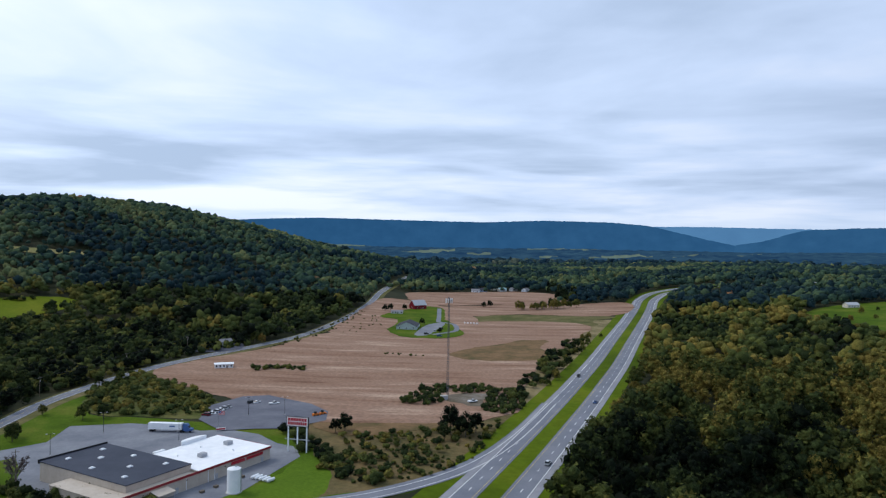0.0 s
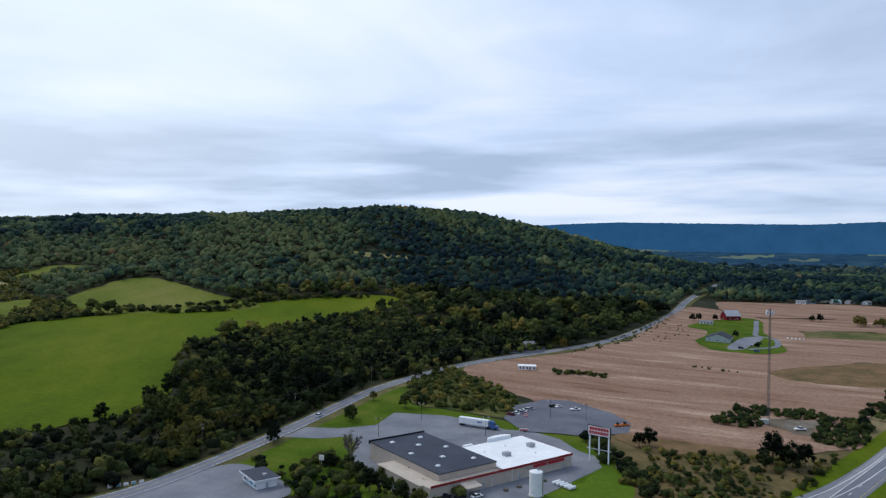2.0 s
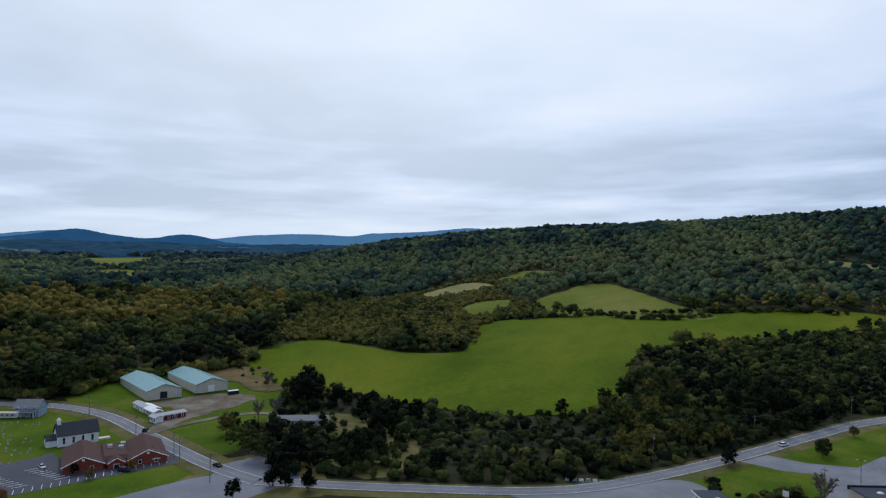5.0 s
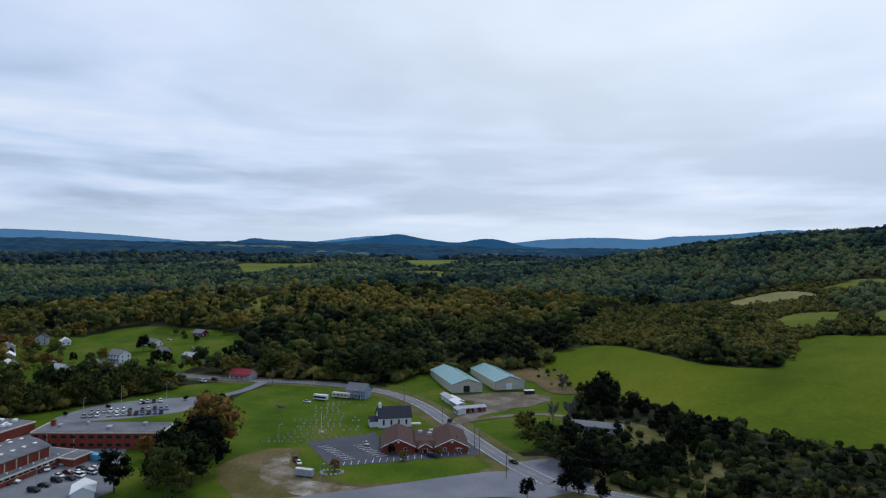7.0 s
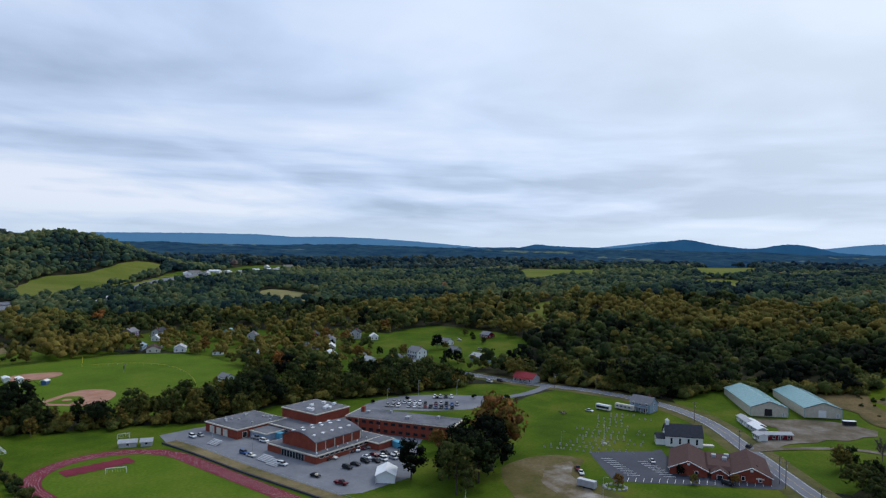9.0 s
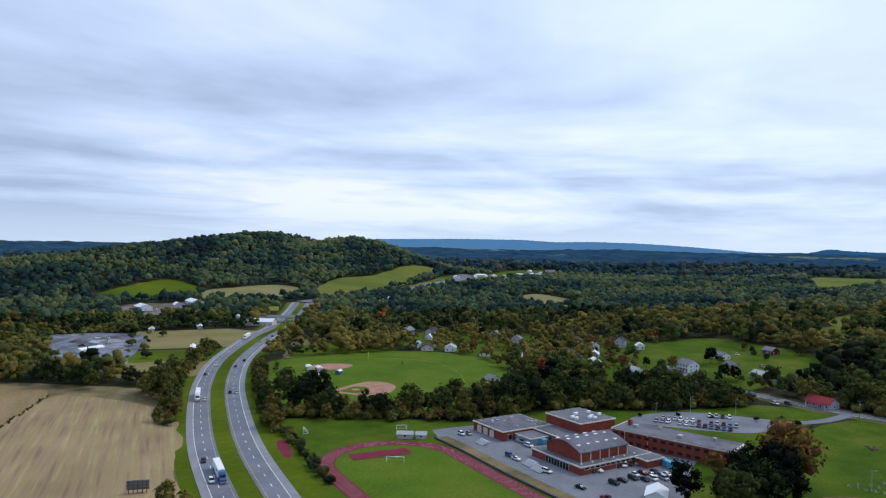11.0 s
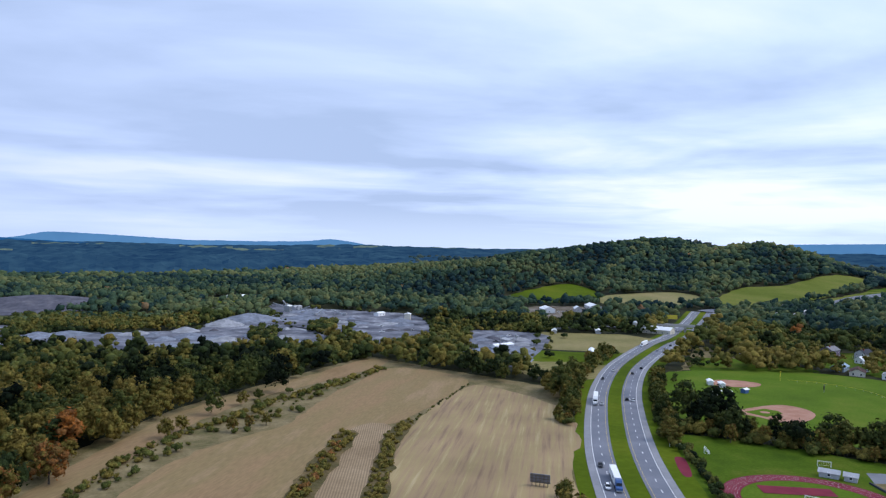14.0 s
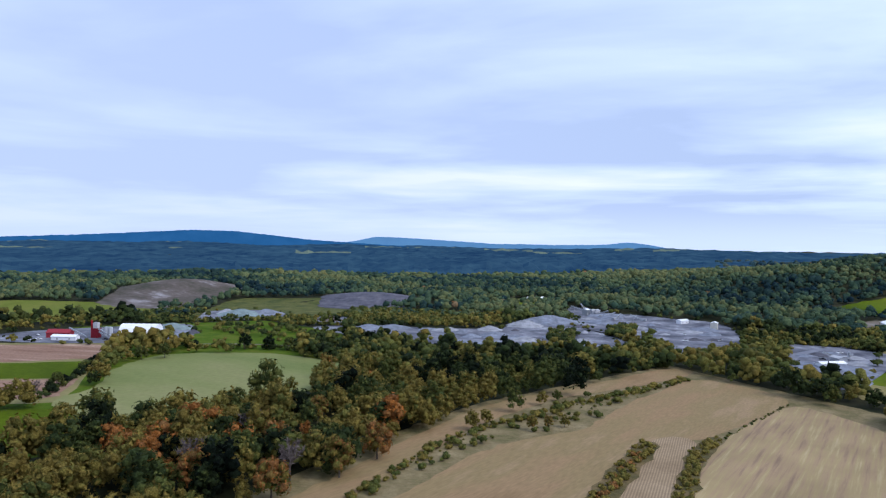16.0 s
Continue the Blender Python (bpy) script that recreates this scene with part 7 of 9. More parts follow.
t = thing("cargo_trailer", -413, 96, 100, "black cargo trailer with a white roof", "trailer")
part("body", box(-3, 3, -1.2, 1.2, 0.5, 2.4), M["black_paint"], t)
part("roof", box(-3.1, 3.1, -1.3, 1.3, 2.4, 2.6), M["white_paint"], t)
for sy in (-1, 1):
    put("wheel", shared("car_wheel", wheel_bm, M["dark_rubber"]), t, pose(0, sy * 1.1, 0.34))
house(-335, 114, 68, 24, 8, 2.8, 1.6, "siding_grey", "shingle_grey", "long low grey house among dark trees", front=5, back=3, clear=27)
car(-325, 116, 70, "white", "pickup", "cars at the low house", 0.05, "parked on rough grass")
for x, y, a in ((-391, 21, 120), (-340, 38.5, 110), (-304, 50, 110), (-298.5, 51.5, 110), (-440, -60, 80), (-268, 58, 100)):
    utility_pole(x, y, a)
for x, y in ((-262, -12), (-452, -36), (-318, -36)):
    lamp_post(x, y, 8.0, 90, 1, "churchyard lamp posts", "grey_paint")
def wire_run(poles, label, h=10.4):
    """Sagging overhead wires along a row of poles."""
    t = thing("overhead_wires", poles[0][0], poles[0][1], 0, label, "wires", "overhead wires")
    z0 = hz(*poles[0])
    for off in (-1.1, 0.4, 1.1):
        bm = bmesh.new()
        for (ax, ay), (bx, by) in zip(poles[:-1], poles[1:]):
            d = Vector((bx - ax, by - ay)).normalized()
            n = Vector((-d.y, d.x)) * off
            last = None
            for k in range(9):
                u = k / 8
                p = (ax + (bx - ax) * u + n.x - poles[0][0], ay + (by - ay) * u + n.y - poles[0][1], hz(ax, ay) * (1 - u) + hz(bx, by) * u - z0 + h - 4 * 1.1 * u * (1 - u))
                if last:
                    beam(last, p, 0.035, bm)
                last = p
        part("wire", bm, M["black_paint"], t)


wire_run([(-440, -60), (-391, 21), (-340, 38.5), (-304, 50), (-268, 58), (-219, 232), (-221, 300), (-225, 385), (-211, 460), (-195, 527)], "thin black overhead wires along the road")
DRIVE_SHED = spline([(-347, 44), (-357, 60), (-366, 84), (-364, 100), (-352, 112)], 8)
tagged(strip("shed_drive", side(DRIVE_SHED, -2), side(DRIVE_SHED, 2), M["gravel"], 0.34), "pale gravel drive", "road", kind="structure")
t = thing("log_pile", -385, -46, 30, "heap of cut brown logs on the lawn", "logs")
g = np.random.default_rng(41)
for i in range(9):
    a = g.uniform(0, 6.28)
    c = g.uniform(-3, 3), g.uniform(-1.2, 1.2)
    part("log", beam((c[0] - math.cos(a) * 1.5, c[1] - math.sin(a) * 1.5, 0.2), (c[0] + math.cos(a) * 1.5, c[1] + math.sin(a) * 1.5, 0.45 + 0.2 * (i % 3)), 0.45), M["wood_pole"], t)
t = thing("rock_bed", -276, -9, 0, "pale rock edging round a planted bed", "rocks")
for i in range(14):
    a = i * 0.449
    b = bmesh.new()
    bmesh.ops.create_icosphere(b, subdivisions=1, radius=0.7)
    for v in b.verts:
        v.co *= g.uniform(0.7, 1.2)
    bmesh.ops.translate(b, verts=b.verts[:], vec=(math.cos(a) * 3.0, math.sin(a) * 4.2, 0.25))
    part("rock", b, M["headstone"], t)

# ---------------------------------------------------------------- school and its grounds
SA = radians(162.8)


def sl(x, y):
    """From the school's own axes to the map."""
    return -258 + x * math.cos(SA) - y * math.sin(SA), -125 + x * math.sin(SA) + y * math.cos(SA)


def block(x0, x1, y0, y1):
    return [sl(x0, y0), sl(x1, y0), sl(x1, y1), sl(x0, y1)]


def flat_block(t, name, o, h, wall="brick", roof="flat_roof", edge="siding_cream", z0=-0.3, label=""):
    p = np.array(o)
    c = p.mean(0)
    w = part("wall", prism(o, z0, h), M[wall], t, label)
    e = c + (p - c) * (1 + 0.5 / np.linalg.norm(p - c, axis=1).mean())
    part("roof_edge", prism(e, h - 0.45, h + 0.02), M[edge], w)
    i = c + (p - c) * (1 - 0.35 / np.linalg.norm(p - c, axis=1).mean())
    part("roof", prism(i, h + 0.02, h + 0.14), M[roof], w)
    return w


def school():
    t = new("school_building")
    t.matrix_world = pose(0, 0, 0)
    tagged(t, "red brick school with flat grey roofs and an arched gymnasium", "school")
    flat_block(t, "wing", block(0, 40, 0, 30), 3.5)
    flat_block(t, "link", block(20, 54, 30.2, 53), 4.2)
    flat_block(t, "workshop", block(2, 30, 53.2, 77), 4.6, label="brick workshop block")
    flat_block(t, "hall", block(32, 54, 34, 58), 9.0, z0=4.3, label="tall brick hall block")
    flat_block(t, "room", block(30, 40, -7, -0.2), 3.4)
    flat_block(t, "porch", block(9, 20, 42, 53.0), 3.2, wall="siding_blue")
    flat_block(t, "classroom wing", [(-326.5, -138), (-309.5, -138), (-308.5, -84), (-325.5, -84)], 7.0, label="long two-storey brick classroom wing")
    # barrel roof over the gymnasium
    bm = bmesh.new()
    n = 12
    ring = []
    for x in (3.5, 30.0):
        lo = [(x, 4.0, 3.4)] + [(x, 4.0 + 20.5 * i / n, 7.2 + 2.8 * math.sin(math.pi * i / n)) for i in range(n + 1)] + [(x, 24.5, 3.4)]
        ring.append([bm.verts.new((*sl(a, b), c)) for a, b, c in lo])
    for i in range(len(ring[0]) - 1):
        bm.faces.new((ring[0][i], ring[1][i], ring[1][i + 1], ring[0][i + 1]))
    bm.faces.new(ring[0]); bm.faces.new(ring[1][::-1])
    bmesh.ops.recalc_face_normals(bm, faces=bm.faces[:])
    gym = part("gymnasium_wall", bm, M["brick"], t, "arched brick gymnasium")
    bm = bmesh.new()
    rows = []
    for x in (2.9, 30.6):
        rows.append([[bm.verts.new((*sl(x, 3.6 + 21.3 * i / n), 7.25 + 2.85 * math.sin(math.pi * i / n) + dz)) for i in range(n + 1)] for dz in (0, 0.3)])
    for i in range(n):
        bm.faces.new((rows[0][1][i], rows[1][1][i], rows[1][1][i + 1], rows[0][1][i + 1]))
        bm.faces.new((rows[0][0][i], rows[0][1][i], rows[0][1][i + 1], rows[0][0][i + 1]))
        bm.faces.new((rows[1][0][i + 1], rows[1][1][i + 1], rows[1][1][i], rows[1][0][i]))
    for k in (0, n):
        bm.faces.new((rows[0][0][k], rows[1][0][k], rows[1][1][k], rows[0][1][k]))
    bmesh.ops.recalc_face_normals(bm, faces=bm.faces[:])
    roof = part("gymnasium_roof", bm, M["flat_roof"], t, "grey barrel roof")
    for k, yy in enumerate((8.0, 14.25, 20.5)):
        for i in range(5):
            x = 6 + 5.2 * i
            z = 7.5 + 2.85 * math.sin(math.pi * (yy - 3.6) / 21.3)
            sx, sy = sl(x, yy)
            part("skylight", box(sx - 0.8, sx + 0.8, sy - 0.6, sy + 0.6, z - 0.25, z + 0.22), M["white_paint"], roof)
    for i in range(6):      # pale piers along the gymnasium side
        a, b = sl(3.6 + 5.25 * i, 3.9), sl(3.6 + 5.25 * i, 3.9)
        part("pier", prism([(a[0] - 0.16, a[1] - 0.16), (a[0] + 0.16, a[1] - 0.16), (a[0] + 0.16, a[1] + 0.16), (a[0] - 0.16, a[1] + 0.16)], 3.6, 7.2), M["siding_cream"], gym)
    turn = math.degrees(SA)
    for i in range(12):     # strip windows under the low roof
        x, y = sl(3 + 2.9 * i, 0)
        window(t, x, y, 2.1, turn, 2.2, 0.9, "siding_cream")
    for i in range(8):      # glazed entrance
        x, y = sl(0, 8 + 1.75 * i)
        window(t, x, y, 0.1, turn - 90, 1.5, 2.6, "grey_paint")
    for i in range(3):
        x, y = sl(2, 62 + 5 * i)
        window(t, x, y, 0.0, turn - 90, 3.0, 3.2, "siding_cream", "door", "siding_cream")
    for i in range(4):
        x, y = sl(20, 33 + 2.6 * i)
        window(t, x, y, 0.6, turn - 90, 2.0, 2.2, "grey_paint")
    for i in range(3):
        x, y = sl(6 + 7 * i, 53.2)
        window(t, x, y, 0.5, turn, 2.2, 2.4, "siding_cream")
    for z in (1.2, 4.6):
        for i in range(14):
            window(t, -309.4 + 0.018 * i * 3.8, -136 + 3.8 * i, z, 90, 1.9, 1.1, "shingle_brown")
    for i in range(5):
        part("downpipe", box(-309.35, -309.15, -131.5 + 11 * i, -131.3 + 11 * i, 0, 7), M["siding_cream"], t)
    for x, y, z, w in ((-318, -130, 7.1, 1.2), (-315, -108, 7.1, 1.6), (-321, -95, 7.1, 1.0), (-322, -120, 7.1, 0.9)):
        part("roof_unit", box(x - w, x + w, y - w * 0.7, y + w * 0.7, z, z + 1.2, bevel=0.05), M["grey_paint"], t)
    part("chimney", box(-320.5, -318.9, -134.5, -132.9, 7.1, 9.6), M["brick"], t)
    g = np.random.default_rng(3)
    for i in range(9):
        x, y = sl(g.uniform(34, 52), g.uniform(36, 56))
        part("roof_unit", box(x - 1.2, x + 1.2, y - 0.7, y + 0.7, 9.1, 10.1 + g.uniform(-0.3, 0.3), bevel=0.08), M["white_paint"], t, "white rooftop unit")
    for i in range(12):
        x, y = sl(g.uniform(4, 28), g.uniform(55, 75))
        part("roof_vent", box(x - 0.6, x + 0.6, y - 0.5, y + 0.5, 4.7, 5.2 + g.uniform(0, 0.4)), M["grey_paint"], t)
    for i in range(6):
        x, y = sl(2 + 6 * i, 2.0)
        part("roof_vent", tube(x, y, 3.6, 4.2, 0.3, None, 8), M["white_paint"], t)


school()


def container(x, y, a, mat, label, L=8.0):
    t = thing("container", x, y, a, label, "container")
    part("body", box(-L / 2, L / 2, -1.3, 1.3, 0.1, 2.7, bevel=0.05), M[mat], t)
    for i in range(int(L / 0.8)):
        part("rib", box(-L / 2 + 0.3 + 0.8 * i, -L / 2 + 0.45 + 0.8 * i, -1.36, -1.3, 0.2, 2.6), M[mat], t)
    return t


container(-286, -162, 70, "teal_paint", "turquoise steel container by the school", 9)
container(-293, -104, 60, "teal_paint", "turquoise steel container on grass", 8)
house(-253, -92, 20, 10, 7, 3.0, 1.8, "white_paint", "membrane_white", "white gabled shed by the school yard", "shed", "shed", front=1, back=1, ends=0)
for i, (x, y) in enumerate(((-255, -147), (-251.5, -140.5), (-266, -180))):
    t = thing("bleachers", x, y, 72, "folding aluminium bleachers on the school yard", "bleachers", "bleachers")
    for k in range(5):
        part("seat_row", box(-3.2, 3.2, -1.9 + 0.8 * k, -1.18 + 0.8 * k, 0.35 + 0.3 * k, 0.5 + 0.3 * k), M["silver_paint"], t)
    for s in (-3, 0, 3):
        part("support", beam((s, -1.7, 0.1), (s, 2.0, 1.6), 0.12), M["steel"], t)
SCHOOL_CARS = [(-259, -160), (-257, -155), (-280, -168), (-277, -162), (-245, -118), (-241, -105), (-252, -137), (-265, -124.5), (-267.5, -122.5), (-258, -111), (-263, -110), (-279, -119.5), (-281, -117.5), (-284.5, -116.5), (-287.5, -115.5),
               (-268, -108), (-273, -109.5), (-270, -104), (-273, -102), (-277, -108), (-277, -104), (-276.5, -99), (-281.5, -105), (-281.5, -100), (-271, -196), (-274, -194)]
for i, (x, y) in enumerate(SCHOOL_CARS):
    c = ("blue", "white", "grey", "white", "black", "red", "white", "black", "white", "black", "black", "black", "white", "red", "silver", "black", "white", "black", "white", "red", "white", "silver", "black", "white", "white", "grey")[i]
    a = 70 if i < 2 else (20 if 10 < i < 15 else (60 if i > 14 else 75))
    car(x, y, a + (i * 7) % 9, c, "pickup" if i in (2, 5) else ("suv" if i % 3 == 0 else "sedan"), "cars at the school")
g = np.random.default_rng(17)
for row, n in ((0, 13), (1, 13)):
    for i in range(n):
        if g.uniform() < 0.12:
            continue
        x, y = -362 - row * 9 - 0.75 * i * 0.9, -139 + 2.9 * i
        car(x, y, 15 + g.normal(0, 3), CAR_CYCLE[int(g.integers(0, 9))], ("sedan", "suv")[int(g.integers(0, 2))], "cars behind the school")
for i in range(4):
    car(-392 - 1.2 * i, -122 + 3 * i, 20, CAR_CYCLE[i], "suv", "cars behind the school")
for x, y in ((-396, -134), (-406, -113), (-366, -141), (-245, -58), (-262, -158), (-262, -112), (-272, -186)):
    lamp_post(x, y, 9.0, 60, 1, "school lamp posts", "grey_paint")


# running track: an oval with its near end beyond the view
def track():
    c, u = np.array([-219.6, -189.8]), np.array([0.349, 0.937])       # middle of the bend, way of the straights
    n = np.array([u[1], -u[0]])

    def oval(r, length=92.0):
        a = np.linspace(0, math.pi, 22)
        p = [c + n * r * math.cos(k) - u * r * math.sin(k) for k in a]
        b = c + u * length
        q = [b - n * r * math.cos(k) + u * r * math.sin(k) for k in a]
        return np.array(p + q)

    o, i = oval(31.6), oval(24.6)
    o, i = np.vstack([o, o[:1]]), np.vstack([i, i[:1]])
    t = strip("running_track", o, i, M["track_rubber"], 0.17)
    tagged(t, "dark red rubber running track with white lane lines", "running track", kind="structure")
    for k in range(1, 7):
        r = 24.6 + 7.0 * k / 7
        a, b = oval(r - 0.022), oval(r + 0.022)
        strip("lane_line", np.vstack([b, b[:1]]), np.vstack([a, a[:1]]), M["line_paint"], 0.20, t)
    return oval(24.5)


INFIELD = track()
tagged(drape("infield_grass", INFIELD, M["lawn_bright"], 0.14), "mown green grass inside the running track", "lawn", kind="structure")
patch("jump_apron", [(-213, -211.5), (-237, -200.5), (-233.5, -193), (-209.5, -203.5)], "track_rubber", 0.3, "dark red rubber jumping apron", "pavement", False)
patch("jump_runway", [(-196, -227), (-193, -229), (-203, -248), (-207, -249), (-206, -244)], "track_rubber", 0.2, "narrow dark red jumping runway", "pavement", True)


def goal(x, y, a, w=7.3, h=2.4, d=2.2):
    t = thing("football_goal", x, y, a, "white metal football goal frame on grass", "goal", "football goals")
    for s in (-w / 2, w / 2):
        part("post", box(s - 0.09, s + 0.09, -0.09, 0.09, -0.1, h), M["white_paint"], t)
        part("back_stay", beam((s, 0, h), (s, d, 0.05), 0.1), M["white_paint"], t)
        part("base_bar", beam((s, 0, 0.06), (s, d, 0.06), 0.1), M["white_paint"], t)
    part("crossbar", box(-w / 2, w / 2, -0.09, 0.09, h - 0.18, h), M["white_paint"], t)
    net = part("net", beam((-w / 2, d, 0.06), (w / 2, d, 0.06), 0.08), M["white_paint"], t)
    for i in range(8):
        xx = -w / 2 + w * (i + 0.5) / 8
        part("net_cord", beam((xx, 0, h - 0.1), (xx, d, 0.06), 0.05), M["white_paint"], net)


goal(-220, -190, 128); goal(-214, -261, 120); goal(-222, -253, 50, 4); goal(-258, -223, 140, 5)
for x, y, a, L in ((-249, -212, -52, 7), (-253.5, -206, -52, 4.5)):
    house(x, y, a, L, 3.2, 2.2, 1.0, "siding_grey", "siding_grey", "small grey metal shed by the track", "shed", "shed", "track sheds", front=2, back=1, ends=0)
# retaining bank between yard and track
BANK = spline([(-263, -200), (-256, -178), (-244, -146), (-233, -112), (-226, -90)], 8)
tagged(strip("bank", side(BANK, -1.5), side(BANK, 4.5), M["weeds_dry"], 0.19), "grey-brown gravelly bank beside the track", "bank", kind="structure")


def wall_run():
    t = thing("retaining_wall", -243, -142, 0, "long low dark retaining wall with rails", "wall", "", 0)
    l = resample(side(BANK, 5.2), 4.0) - np.array([-243, -142])
    for a, b in zip(l[:-1], l[1:]):
        part("wall_panel", beam((a[0], a[1], 0.35), (b[0], b[1], 0.35), 0.75), M["shingle_dark"], t)
    m = resample(side(BANK, -1.2), 4.0) - np.array([-243, -142])
    for a, b in zip(m[:-1], m[1:]):
        part("rail", beam((a[0], a[1], 1.0), (b[0], b[1], 1.0), 0.08), M["steel"], t)
        part("post", beam((a[0], a[1], -0.1), (a[0], a[1], 1.05), 0.1), M["steel"], t)


wall_run()


# ball ground
def disc_outline(cx, cy, r, sx=1.0, turn=0.0, n=20):
    return [(cx + math.cos(turn) * r * sx * math.cos(a) - math.sin(turn) * r * math.sin(a), cy + math.sin(turn) * r * sx * math.cos(a) + math.cos(turn) * r * math.sin(a)) for a in np.linspace(0, 2 * math.pi, n, endpoint=False)]


patch("clay_infield_small", [(-338, -393), (-330, -380), (-342, -370), (-356, -370), (-364, -378), (-358, -389), (-348, -395)], "infield_clay", 0.16, "reddish clay infield of the small diamond", "infield", True)
patch("clay_infield", [(-288, -314), (-300, -318), (-326, -322), (-334, -312), (-330, -298), (-314, -287), (-298, -286), (-294, -300)], "infield_clay", 0.16, "reddish clay infield of the large diamond", "infield", True)
patch("diamond_grass", [(-293, -311), (-310, -316), (-317, -306), (-300, -299)], "lawn_bright", 0.2, "green grass square inside the diamond", "lawn", False)
patch("mound", disc_outline(-305, -308, 2.6), "infield_clay", 0.25, "round clay pitching mound", "mound", False)


def outfield_fence():
    t = thing("outfield_fence", -390, -310, 0, "low chain fence with a yellow top round the outfield", "fence", "", 0)
    p = resample(spline([(-303, -240), (-340, -252), (-372, -276), (-398, -306), (-412, -338), (-404, -366), (-386, -382)], 8), 6.0) - np.array([-390, -310])
    for a, b in zip(p[:-1], p[1:]):
        part("post", beam((a[0], a[1], -0.1), (a[0], a[1], 1.3), 0.1), M["steel"], t)
        part("top_rail", beam((a[0], a[1], 1.25), (b[0], b[1], 1.25), 0.1), M["yellow_paint"], t)


outfield_fence()
for x, y, a, L, lab, w in ((-329, -384, 60, 8, "white dugout", "white_paint"), (-331, -375, 60, 8, "white dugout", "white_paint"), (-310, -354, 30, 7, "small white shed", "white_paint"), (-316, -351, 30, 4, "small blue shed", "siding_blue"), (-289, -327, 60, 10, "grey dugout", "siding_grey"), (-284, -314, 60, 7, "white-roofed dugout", "siding_grey"), (-332, -355, 20, 4, "small blue shed", "blue_paint")):
    house(x, y, a, L, 3.2, 2.4, 0.6, w, "membrane_white", lab + " beside the ball ground", "dugout" if "dugout" in lab else "shed", "shed", "", front=0, back=0, ends=0, clear=8)
t = thing("scoreboard", -385, -345, 40, "black scoreboard on two posts in the outfield", "scoreboard")
part("panel", box(-3.2, 3.2, -0.2, 0.2, 2.0, 4.4), M["black_paint"], t)
for s in (-2.2, 2.2):
    part("post", box(s - 0.12, s + 0.12, -0.12, 0.12, -0.2, 2.0), M["steel"], t)
t = thing("scoreboard", -299, -393, 60, "dark scoreboard with a pale panel beside the meadow", "scoreboard")
part("panel", box(-2.4, 2.4, -0.2, 0.2, 1.6, 4.6), M["shingle_dark"], t)
part("face", box(-1.2, 1.2, -0.24, -0.2, 2.4, 3.6), M["sign_white"], t)
for s in (-1.8, 1.8):
    part("post", box(s - 0.12, s + 0.12, -0.12, 0.12, -0.2, 1.6), M["steel"], t)
for x, y in ((-303, -241), (-386, -383)):
    t = thing("foul_pole", x, y, 0, "thin yellow foul pole at the fence", "pole", "foul poles")
    part("pole", tube(0, 0, -0.2, 7, 0.08, None, 8), M["yellow_paint"], t)
    part("screen", box(-0.4, 0.05, -0.03, 0.03, 3, 6.8), M["yellow_paint"], t)

